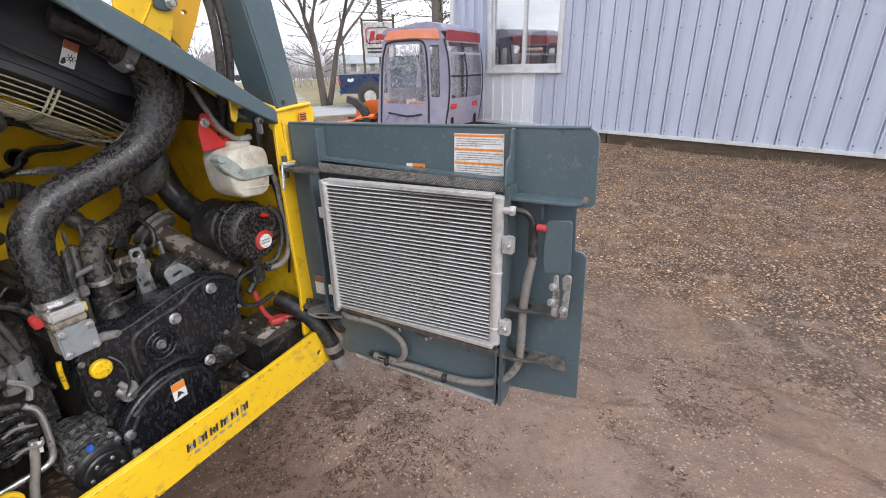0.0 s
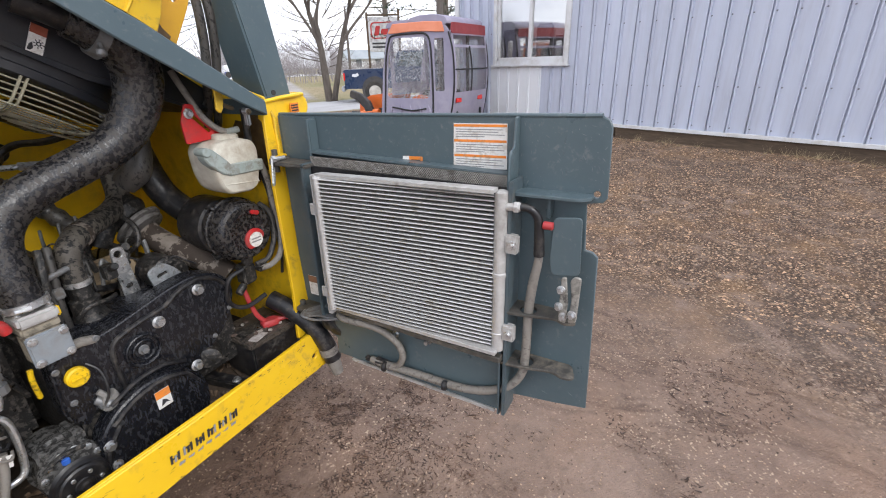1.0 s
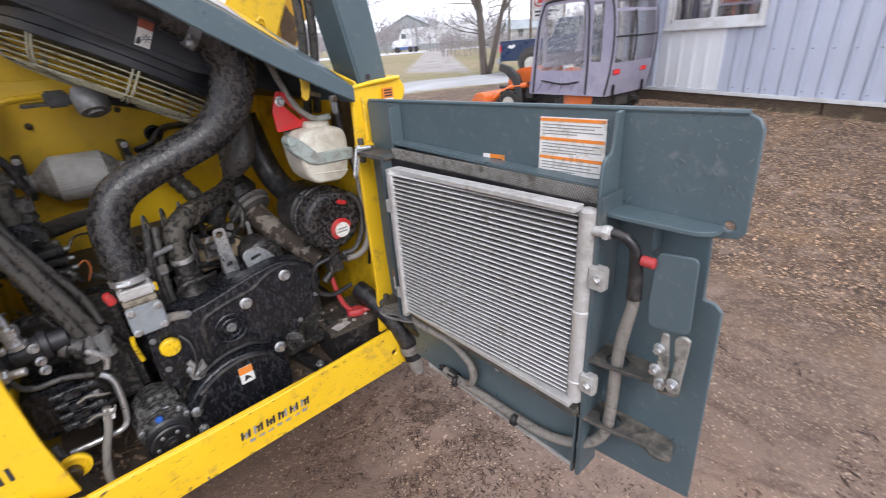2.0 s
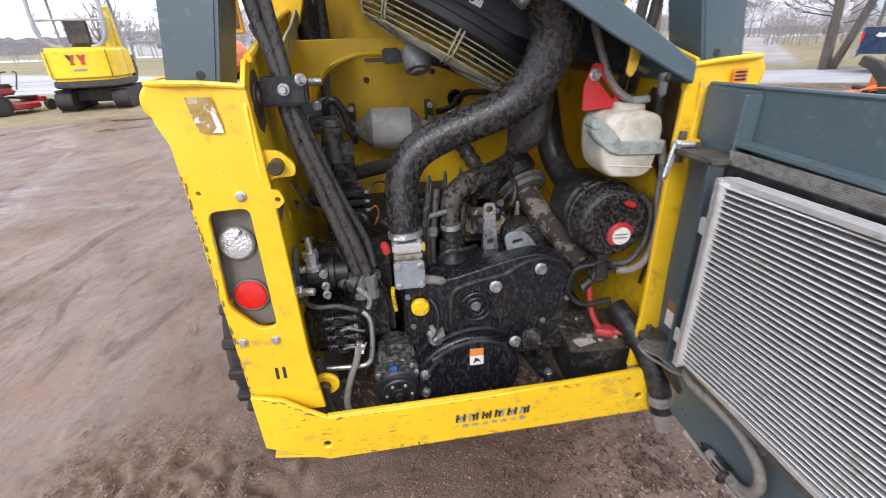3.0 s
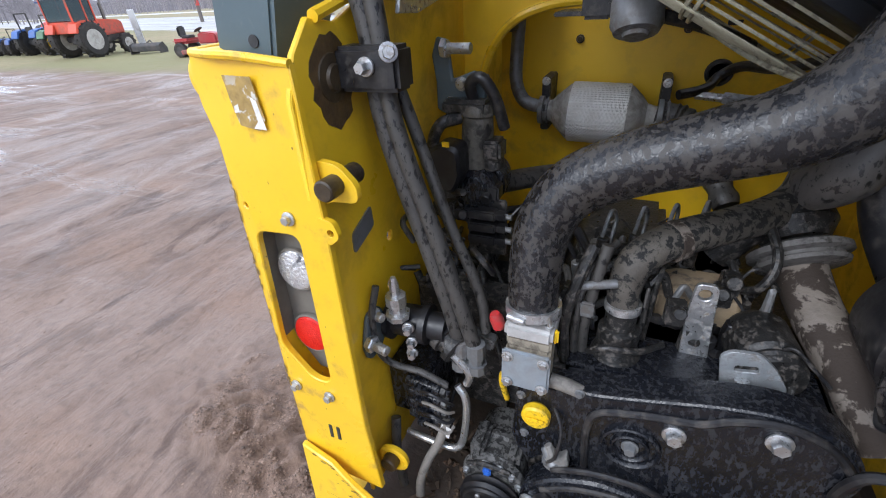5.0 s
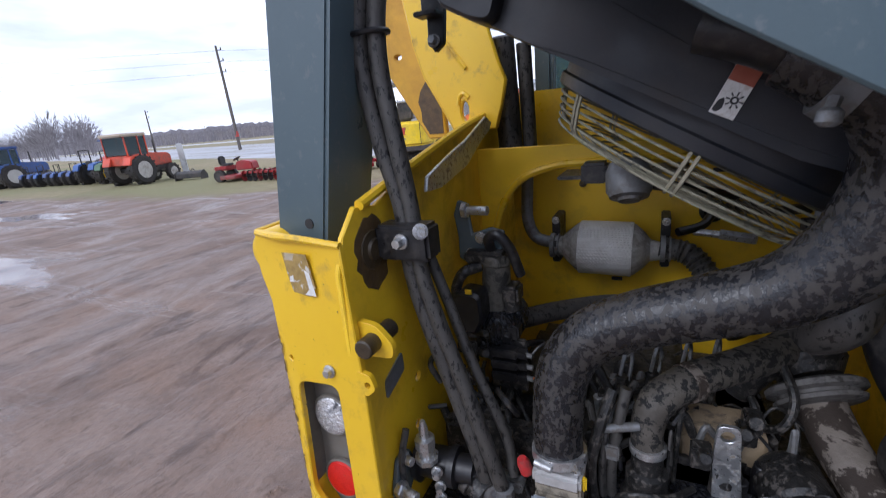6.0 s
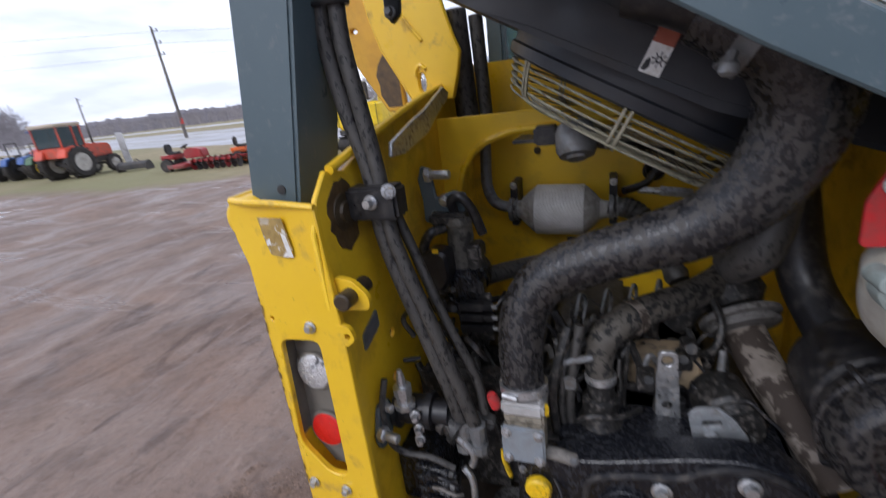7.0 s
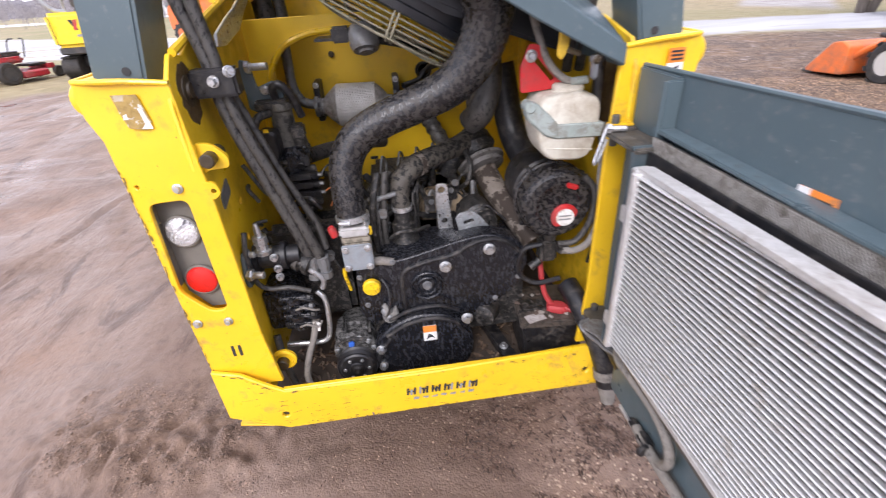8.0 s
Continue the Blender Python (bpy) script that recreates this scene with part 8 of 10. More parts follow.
# sliding window
win = part("window_frame", join(wbox(WIN[0] - 0.07, WIN[0], -0.02, 0.035, WIN[2] - 0.07, WIN[3] + 0.07, 0.005), wbox(WIN[1], WIN[1] + 0.07, -0.02, 0.035, WIN[2] - 0.07, WIN[3] + 0.07, 0.005), wbox(WIN[0], WIN[1], -0.02, 0.035, WIN[2] - 0.07, WIN[2], 0.005), wbox(WIN[0], WIN[1], -0.02, 0.035, WIN[3], WIN[3] + 0.07, 0.005)), TRIM, building, "white sliding window frame")
part("sash", join(wbox(WIN[0], WIN[0] + 0.05, -0.05, -0.005, WIN[2], WIN[3], 0.004), wbox(WIN[1] - 0.05, WIN[1], -0.05, -0.005, WIN[2], WIN[3], 0.004), wbox(-1.61, -1.55, -0.05, 0.0, WIN[2], WIN[3], 0.004), wbox(WIN[0], WIN[1], -0.05, -0.005, WIN[2], WIN[2] + 0.05, 0.004), wbox(WIN[0], WIN[1], -0.05, -0.005, WIN[3] - 0.05, WIN[3], 0.004)), TRIM, win)
part("sill", wbox(WIN[0] - 0.09, WIN[1] + 0.09, 0.0, 0.07, WIN[2] - 0.10, WIN[2] - 0.068, 0.006), TRIM, win)
PANE = bpy.data.materials.new("window_pane")
PANE.use_nodes = True
pt = PANE.node_tree
pt.nodes.clear()
po, pm, pg, pz = pt.nodes.new("ShaderNodeOutputMaterial"), pt.nodes.new("ShaderNodeMixShader"), pt.nodes.new("ShaderNodeBsdfGlossy"), pt.nodes.new("ShaderNodeBsdfTransparent")
pg.inputs["Roughness"].default_value, pm.inputs["Fac"].default_value = 0.03, 0.42
pt.links.new(pz.outputs[0], pm.inputs[1])
pt.links.new(pg.outputs[0], pm.inputs[2])
pt.links.new(pm.outputs[0], po.inputs["Surface"])
for a0, a1 in ((WIN[0] + 0.05, -1.61), (-1.55, WIN[1] - 0.05)):
    pane = part("pane", wbox(a0, a1, -0.035, -0.030, WIN[2] + 0.05, WIN[3] - 0.05), PANE, win)
    pane.visible_shadow = False
# pale sheet added behind the panes to lend them the reflected sky's paleness
part("pane_backing", wbox(WIN[0], WIN[1], -0.16, -0.14, WIN[2] - 0.1, WIN[3]), surface("pale_backing", (0.70, 0.71, 0.70), (0.80, 0.81, 0.80), 4, 0.8, bump=0.1), win)
BOXY = surface("dark_stored_cartons", (0.05, 0.045, 0.04), (0.11, 0.10, 0.09), 6, 0.7, bump=0.1, dirt=(0.25, 0.22, 0.2), dscale=14, damt=0.3)
part("carton", wbox(-2.20, -1.72, -0.135, -0.06, WIN[2] - 0.02, WIN[2] + 0.50, 0.01), BOXY, win, "dark stored carton behind the pane")
part("carton", wbox(-1.50, -1.18, -0.135, -0.055, WIN[2] - 0.02, WIN[2] + 0.55, 0.03), BOXY, win)
part("carton", wbox(-1.16, -0.95, -0.135, -0.07, WIN[2] - 0.02, WIN[2] + 0.36, 0.03), BOXY, win)
# ---- things round the yard ----
def put(ob, x, y, turn, z=None, scale=1.0):
    """Stands a thing that was drawn round the origin, facing +y, at its place on the ground."""
    ob.matrix_basis = Matrix.Translation((x, y, (G if z is None else z))) @ Matrix.Rotation(radians(turn), 4, "Z") @ Matrix.Scale(scale, 4)
    return ob


def paint(name, c, rough=0.4, dirt=(0.14, 0.11, 0.09), damt=0.3):
    c2 = tuple(min(1, v * 1.15) for v in c)
    return surface(name, c, c2, 3, rough, bump=0.03, dirt=dirt, dscale=6, damt=damt, soft=0.2)


P_ORANGE = paint("orange_paint", (0.75, 0.16, 0.025))
P_CRIMSON = paint("crimson_paint", (0.42, 0.018, 0.032))
P_MAROON = paint("dull_red_paint", (0.33, 0.022, 0.025))
P_RED = paint("red_paint", (0.52, 0.030, 0.022))
P_REDOR = paint("faded_red_orange_paint", (0.62, 0.075, 0.035))
P_BLUE = paint("blue_paint", (0.03, 0.10, 0.32))
P_NAVY = paint("navy_truck_paint", (0.012, 0.028, 0.070), 0.28, (0.06, 0.06, 0.07), 0.15)
P_WHITE = paint("white_vehicle_paint", (0.62, 0.63, 0.65))
P_YEL = paint("yellow_machine_paint", (0.80, 0.56, 0.02))
P_GREEN = paint("green_paint", (0.03, 0.14, 0.06))
DARK = surface("dark_machine_parts", (0.018, 0.019, 0.021), (0.04, 0.04, 0.042), 8, 0.6, bump=0.1, dirt=(0.12, 0.10, 0.085), dscale=6, damt=0.35, soft=0.2)
RIM_M = paint("pale_wheel_rim", (0.48, 0.46, 0.42), 0.5)
DARKGLASS = glass("dark_vehicle_glass", (0.06, 0.09, 0.10), 0.05, 0.7)
STEELY = surface("galvanised_tube", (0.30, 0.31, 0.33), (0.40, 0.41, 0.43), 10, 0.5, metal=0.4, bump=0.05)


def wheel(parent, x, y, r, w, rim=None, lugs=0):
    t = part("wheel", lathe((x - w / 2, y, r), (x + w / 2, y, r), [(w * 0.5, r * 0.40), (w * 0.05, r * 0.56), (0, r * 0.6), (0, r * 0.88), (w * 0.15, r), (w * 0.85, r), (w, r * 0.88), (w, r * 0.6), (w * 0.95, r * 0.56), (w * 0.5, r * 0.40)], 24), TYRE, parent)
    part("rim", lathe((x - w / 2 + 0.01, y, r), (x + w, y, r), [(0, r * 0.60), (w * 0.2, r * 0.52), (w * 0.3, r * 0.2), (w * 0.3, 0.0)], 18), rim or RIM_M, t)
    part("rim", lathe((x + w / 2 - 0.01, y, r), (x - w, y, r), [(0, r * 0.60), (w * 0.2, r * 0.52), (w * 0.3, r * 0.2), (w * 0.3, 0.0)], 18), rim or RIM_M, t)
    if lugs:
        tr = []
        for k in range(lugs):
            a = 2 * math.pi * k / lugs
            for s in (-1, 1):
                tr.append(box(x + s * w * 0.25 - w * 0.24, x + s * w * 0.25 + w * 0.24, y - 0.03, y + 0.03, r * 1.97, r * 2.06, 0, around((x, y, r), Matrix.Rotation(a + (0.1 if s > 0 else -0.05), 4, "X"))))
        part("tread", join(*tr), TYRE, t, kind="stuff")
    return t


def farm_tractor(name, label, p, rim, cab=True, scale=1.0, group="", canopy=None, loader_bucket=False):
    """A tractor that faces +y: about 3.6 m long, rear axle at y = 0."""
    ob = thing(name, (0, 0, 0), label, "tractor", group)
    part("bonnet", plate(rounded([(0.55, 0.95), (0.55, 1.45), (0.9, 1.52), (2.2, 1.42), (2.38, 1.30), (2.38, 0.85), (0.9, 0.80)], 0.07), "x", -0.33, 0.33, (), 0.05, None, 2), p, ob)
    part("grille", box(-0.26, 0.26, 2.37, 2.40, 0.9, 1.28, 0.01), DARK, ob)
    part("frame", join(box(-0.25, 0.25, -0.2, 2.3, 0.55, 0.85, 0.03), box(-0.75, 0.75, -0.12, 0.12, 0.62, 0.86, 0.03), box(-0.6, 0.6, 1.85, 2.0, 0.40, 0.52, 0.02)), DARK, ob)
    for s in (-1, 1):
        part("fender", plate(rounded([(-0.78, 1.0), (-0.60, 1.38), (-0.15, 1.50), (0.35, 1.42), (0.68, 1.10), (0.55, 1.08), (0.25, 1.32), (-0.15, 1.40), (-0.52, 1.28), (-0.66, 1.0)], 0.06), "x", s * 0.40, s * 0.85, (), 0.01), p, ob)
        wheel(ob, s * 0.72, 0.0, 0.72, 0.40, rim, 16)
        wheel(ob, s * 0.62, 1.95, 0.42, 0.24, rim, 12)
    part("exhaust_stack", rod((0.22, 1.5, 1.4), (0.22, 1.5, 2.15), 0.035), DARK, ob)
    if cab:
        for s in (-1, 1):
            for y in (-0.55, 0.2, 0.62):
                part("cab_post", box(s * 0.66 - 0.03, s * 0.66 + 0.03, y - 0.035, y + 0.035, 1.35, 2.38, 0.01), p, ob)
            part("side_glass", box(s * 0.655 - 0.004, s * 0.655 + 0.004, -0.52, 0.60, 1.45, 2.34), DARKGLASS, ob)
        part("windscreen", box(-0.64, 0.64, 0.61, 0.62, 1.5, 2.34), DARKGLASS, ob)
        part("rear_glass", box(-0.64, 0.64, -0.56, -0.55, 1.5, 2.34), DARKGLASS, ob)
        part("cab_roof", box(-0.74, 0.74, -0.68, 0.76, 2.36, 2.52, 0.06), canopy or p, ob)
        part("cab_base", box(-0.66, 0.66, -0.56, 0.62, 1.0, 1.46, 0.03), p, ob)
    else:
        part("seat", join(box(-0.24, 0.24, -0.15, 0.25, 1.15, 1.25, 0.04), box(-0.24, 0.24, -0.22, -0.12, 1.2, 1.6, 0.04)), DARK, ob)
        part("steering_wheel", lathe((0, 0.52, 1.55), (0, 0.3, 1.9), [(0, 0.17), (0.012, 0.185), (0.025, 0.17), (0.012, 0.155)], 20), DARK, ob)
        for s in (-1, 1):
            part("roll_bar", box(s * 0.42 - 0.03, s * 0.42 + 0.03, -0.35, -0.28, 1.1, 2.3, 0.01), DARK, ob)
        part("roll_bar", box(-0.45, 0.45, -0.35, -0.28, 2.27, 2.34, 0.01), DARK, ob)
        if canopy:
            part("canopy", box(-0.6, 0.6, -0.7, 0.8, 2.34, 2.42, 0.03), canopy, ob)
    if loader_bucket:
        for s in (-1, 1):
            part("loader_boom", tube([(s * 0.5, 0.9, 1.45), (s * 0.5, 1.8, 1.4), (s * 0.5, 2.5, 0.8), (s * 0.5, 2.7, 0.45)], 0.06, 8), p, ob)
        part("bucket", plate(rounded([(2.65, 0.08), (2.65, 0.62), (2.75, 0.66), (3.3, 0.10), (3.28, 0.05)], 0.03), "x", -0.8, 0.8, (), 0.01), p, ob)
    return ob


# the faded red tractor and its neighbours on the far side of the yard
put(farm_tractor("cab_tractor", "faded red-orange farm tractor with a square cab on the grass", P_REDOR, RIM_M, True, canopy=surface("faded_cream_roof", (0.50, 0.42, 0.33), (0.58, 0.50, 0.40), 3, 0.6, bump=0.05)), -18.6, 11.75, 12, None, 0.80)
row = farm_tractor("tractor", "used blue open-station tractor in a row on the grass", P_BLUE, DARK, False, group="row of used tractors")
put(row, -22.7, 12.5, 14, None, 0.66)
for i, (dx, dy, tn) in enumerate(((-1.3, 0.0, 20), (-2.5, -0.1, 9), (-3.8, -0.2, 16), (-5.0, -0.3, 12))):
    copy_thing(row, Matrix.Translation((-22.7 + dx, 12.5 + dy, G)) @ Matrix.Rotation(radians(tn), 4, "Z") @ Matrix.Scale(0.66, 4))
put(farm_tractor("tractor", "green open-station tractor in a row on the grass", P_GREEN, YELLOW_CAP, False, group="row of used tractors"), -21.3, 12.6, 22, None, 0.62)
put(farm_tractor("cab_tractor", "blue tractor with a dark cab at the end of the row", P_BLUE, RIM_M, True, group="row of used tractors"), -29.6, 12.0, 8, None, 0.82)
put(farm_tractor("tractor", "small red tractor with a blue canopy in the row", P_RED, P_RED, False, canopy=P_BLUE, group="row of used tractors"), -23.4, 14.2, 20, None, 0.80)


def implement(label):
    ob = thing("tiller", (0, 0, 0), label, "farm implement")
    part("drum_hood", plate(rounded([(-0.3, 0.12), (-0.3, 0.45), (0.0, 0.60), (0.3, 0.45), (0.3, 0.12)], 0.06), "x", -0.9, 0.9, (), 0.02), DARK, ob)
    for s in (-1, 1):
        part("end_plate", plate(rounded([(-0.4, 0.0), (-0.35, 0.5), (0.1, 0.62), (0.4, 0.3), (0.4, 0.0)], 0.05), "x", s * 0.92, s * 0.95), DARK, ob)
    part("hitch", join(rod((-0.3, 0.2, 0.45), (0, 0.35, 0.70), 0.035), rod((0.3, 0.2, 0.45), (0, 0.35, 0.70), 0.035)), DARK, ob)
    return ob
put(implement("black tiller implement lying on the grass"), -16.4, 12.7, 20, None, 0.60)
pan = thing("upright_panel", (0, 0, 0), "weathered white panel standing on end", "panel")
part("board", box(-0.12, 0.12, -0.05, 0.05, 0.0, 1.45, 0.02, pose(0, 0, 0, 8, 0, 0)), P_WHITE, pan)
part("stand", rod((0, 0.5, 0), (0, 0.08, 0.9), 0.03), DARK, pan)
put(pan, -18.6, 14.1, 40)


def ride_mower(name, label, p, zero=False):
    ob = thing(name, (0, 0, 0), label, "mower")
    part("mower_deck", plate(rounded([(-0.65, -0.35), (-0.65, 0.35), (-0.3, 0.5), (0.3, 0.5), (0.65, 0.35), (0.65, -0.35)], 0.1), "z", 0.12, 0.28, (), 0.03), p, ob)
    if zero:
        part("engine_cover", box(-0.36, 0.36, -1.0, -0.45, 0.4, 0.85, 0.06), p, ob)
        part("engine", join(lathe((0, -0.78, 0.8), (0, -0.78, 2), [(0, 0.2), (0.05, 0.24), (0.2, 0.24), (0.26, 0.16)], 20), box(-0.3, 0.3, -1.1, -0.95, 0.45, 0.75, 0.03)), DARK, ob)
        part("seat", join(box(-0.26, 0.26, -0.42, 0.10, 0.62, 0.76, 0.05), box(-0.26, 0.26, -0.50, -0.38, 0.70, 1.20, 0.05)), DARK, ob)
        for s in (-1, 1):
            part("lever", tube([(s * 0.3, 0.1, 0.6), (s * 0.3, 0.25, 1.0), (s * 0.12, 0.3, 1.05)], 0.018, 8), DARK, ob)
            part("fender", box(s * 0.30, s * 0.58, -0.75, -0.1, 0.50, 0.66, 0.05), p, ob)
            wheel(ob, s * 0.52, -0.62, 0.28, 0.24, DARK, 0)
            wheel(ob, s * 0.42, 0.75, 0.15, 0.12, DARK, 0)
        part("front_frame", box(-0.42, 0.42, 0.55, 0.72, 0.25, 0.38, 0.02), p, ob)
        part("foot_plate", box(-0.3, 0.3, 0.15, 0.6, 0.36, 0.42, 0.02), DARK, ob)
    else:
        part("bonnet", plate(rounded([(0.25, 0.45), (0.25, 0.78), (0.5, 0.86), (1.0, 0.78), (1.05, 0.45)], 0.07), "x", -0.26, 0.26, (), 0.05, None, 2), p, ob)
        part("rear_fender", box(-0.45, 0.45, -0.75, -0.05, 0.48, 0.66, 0.08), p, ob)
        part("seat", join(box(-0.22, 0.22, -0.5, -0.1, 0.66, 0.76, 0.04), box(-0.22, 0.22, -0.58, -0.48, 0.70, 1.08, 0.05)), DARK, ob)
        part("steering_wheel", lathe((0, 0.20, 0.92), (0, 0.05, 1.2), [(0, 0.16), (0.012, 0.175), (0.025, 0.16), (0.012, 0.145)], 18), DARK, ob)
        part("steering_column", rod((0, 0.28, 0.75), (0, 0.2, 0.93), 0.03), DARK, ob)
        for s in (-1, 1):
            wheel(ob, s * 0.42, -0.45, 0.26, 0.22, DARK, 0)
            wheel(ob, s * 0.36, 0.75, 0.19, 0.15, DARK, 0)
    return ob
def disc_frame():
    """A low red gang of discs on the ground, drawn along x."""
    ob = thing("disc_harrow", (0, 0, 0), "low rusty red disc harrow lying on the grass", "farm implement")
    part("frame", join(box(-0.95, 0.95, -0.30, -0.22, 0.26, 0.34, 0.01), box(-0.95, 0.95, 0.22, 0.30, 0.26, 0.34, 0.01), box(-0.06, 0.06, -0.30, 0.75, 0.28, 0.36, 0.01), box(-0.85, -0.77, -0.3, 0.3, 0.28, 0.34, 0.01), box(0.77, 0.85, -0.3, 0.3, 0.28, 0.34, 0.01)), P_MAROON, ob)
    for y in (-0.26, 0.26):
        for k in range(9):
            x = -0.88 + k * 0.22
            part("disc", lathe((x, y, 0.19), (x + 1, y + 0.2, 0.19), [(0, 0.0), (0.012, 0.10), (0.045, 0.19), (0.050, 0.19), (0.018, 0.10), (0.006, 0.0)], 16), DARK if k % 3 else P_MAROON, ob)
    part("axle", join(rod((-0.95, -0.26, 0.19), (0.95, -0.26, 0.19), 0.022), rod((-0.95, 0.26, 0.19), (0.95, 0.26, 0.19), 0.022)), DARK, ob)
    part("drawbar", rod((0.0, 0.7, 0.32), (0.95, 0.9, 0.16), 0.03), P_WHITE, ob)
    return ob


put(ride_mower("riding_mower", "red riding mower parked on the winter grass", P_MAROON), -12.9, 11.9, -75, None, 0.82)
put(disc_frame(), -11.3, 11.9, 5)
put(ride_mower("riding_mower", "small orange and black riding mower on the grass", P_ORANGE), -10.75, 12.75, -60, None, 0.82)
zt = ride_mower("zero_turn_mower", "red zero-turn mower with a black roll hoop parked on dirt", P_CRIMSON, True)
part("roll_hoop", tube([(-0.42, -0.55, 0.6), (-0.42, -0.70, 1.12), (-0.30, -0.74, 1.22), (0.30, -0.74, 1.22), (0.42, -0.70, 1.12), (0.42, -0.55, 0.6)], 0.025, 8, 5), DARK, zt)
put(zt, -8.75, 13.4, -22, None, 0.92)


def excavator():
    """A small tracked digger; its boom points to +y."""
    P_YEL_CLEAN = paint("yellow_housing_paint", (0.82, 0.58, 0.02), 0.32, (0.5, 0.36, 0.05), 0.05)
    ob = thing("mini_excavator", (0, 0, 0), "yellow mini excavator with a grey canopy frame on rubber tracks", "excavator")
    for s in (-1, 1):
        tr = part("track", plate(rounded([(-1.0, 0.20), (-0.82, 0.03), (0.82, 0.03), (1.0, 0.20), (0.95, 0.42), (0.7, 0.50), (-0.7, 0.50), (-0.95, 0.42)], 0.10), "x", s * 0.42, s * 0.78, (), 0.015), TYRE, ob, "black rubber track")
        for k in range(12):
            for z in (0.025, 0.50):
                part("track_pad", box(s * 0.60 - 0.175, s * 0.60 + 0.175, -0.84 + k * 0.15, -0.77 + k * 0.15, z - 0.02, z + 0.015, 0.005), TYRE, tr)
        for k in range(5):
            part("roller", rod((s * 0.79, -0.75 + k * 0.375, 0.22), (s * 0.74, -0.75 + k * 0.375, 0.22), 0.12 if k in (0, 4) else 0.07), DARK, tr)
    part("undercarriage", join(box(-0.45, 0.45, -0.5, 0.5, 0.22, 0.48, 0.04), lathe((0, 0, 0.46), (0, 0, 1), [(0, 0.42), (0.12, 0.42)], 24)), DARK, ob)
    part("blade", box(-0.78, 0.78, 1.15, 1.22, 0.05, 0.42, 0.02), DARK, ob)
    body = part("house", plate(rounded([(-0.80, -0.45), (-0.72, -0.98), (-0.3, -1.12), (0.3, -1.12), (0.72, -0.98), (0.80, -0.45), (0.80, 0.5), (-0.80, 0.5)], 0.16), "z", 0.72, 1.46, (), 0.08, None, 3), P_YEL_CLEAN, ob, "yellow engine housing")
    part("counterweight_band", plate(rounded([(-0.78, -0.45), (-0.70, -0.95), (-0.3, -1.08), (0.3, -1.08), (0.70, -0.95), (0.78, -0.45), (0.78, 0.6), (-0.78, 0.6)], 0.16), "z", 0.56, 0.72, (), 0.03), DARK, body)
    part("door_seam", box(0.797, 0.803, -0.30, -0.285, 0.76, 1.42), INK, body)
    part("panel_seam", box(-0.803, -0.797, -0.30, -0.285, 0.76, 1.42), INK, body)
    # maker's mark as plain slanted bars
    for k, (c, m) in enumerate(((-0.17, INK), (-0.06, P_RED), (0.05, P_RED), (0.16, P_RED))):
        d = 0.075 if k % 2 == 0 else -0.075
        part("mark_bar", plate([(c - 0.04, 1.30), (c + 0.04, 1.30), (c + 0.04 + d, 1.08), (c - 0.02 + d, 1.08)], "y", -1.128 - 0.001 * k, -1.121), m, body)
    part("text_bar", box(-0.13, 0.15, -1.126, -1.121, 0.94, 0.99), INK_GREY, body)
    part("rear_seam", box(-0.62, -0.605, -1.06, -1.045, 0.78, 1.40), INK, body)
    part("rear_seam", box(0.605, 0.62, -1.06, -1.045, 0.78, 1.40), INK, body)
    for s in (-1, 1):
        part("canopy_post", tube([(s * 0.30, -0.70, 1.46), (s * 0.52, -0.76, 1.52), (s * 0.66, -0.80, 1.72), (s * 0.70, -0.78, 2.1), (s * 0.70, -0.70, 2.62)], 0.05, 10), STEELY, ob)
        part("canopy_post", tube([(s * 0.68, 0.45, 0.75), (s * 0.70, 0.50, 1.6), (s * 0.66, 0.4, 2.60)], 0.035, 10), STEELY, ob)
    part("cross_bar", rod((-0.7, -0.78, 2.05), (0.7, -0.78, 2.05), 0.03), STEELY, ob)
    part("canopy_roof", box(-0.76, 0.76, -0.80, 0.6, 2.58, 2.68, 0.03), STEELY, ob)
    part("seat", join(box(-0.25, 0.25, -0.3, 0.2, 1.40, 1.56, 0.04), box(-0.25, 0.25, -0.42, -0.3, 1.5, 2.10, 0.05)), DARK, ob)
    part("boom", plate(rounded([(0.5, 0.75), (0.55, 1.4), (0.80, 2.1), (1.15, 2.42), (1.32, 2.32), (1.02, 1.95), (0.85, 1.3), (0.8, 0.75)], 0.06), "x", 0.25, 0.42, (), 0.02), P_YEL, ob)
    part("boom_cylinder", rod((0.335, 0.95, 0.9), (0.335, 1.06, 1.95), 0.05), STEELY, ob)
    part("dipper", plate(rounded([(1.05, 2.45), (1.38, 2.40), (1.52, 1.2), (1.36, 1.2)], 0.05), "x", 0.25, 0.42, (), 0.02), P_YEL, ob)
    part("digging_bucket", plate(rounded([(1.22, 1.2), (1.60, 1.25), (1.70, 0.8), (1.38, 0.55), (1.15, 0.8)], 0.06), "x", 0.05, 0.6, (), 0.02), DARK, ob)
    return ob
put(excavator(), -6.75, 13.85, 12, None, 1.0)


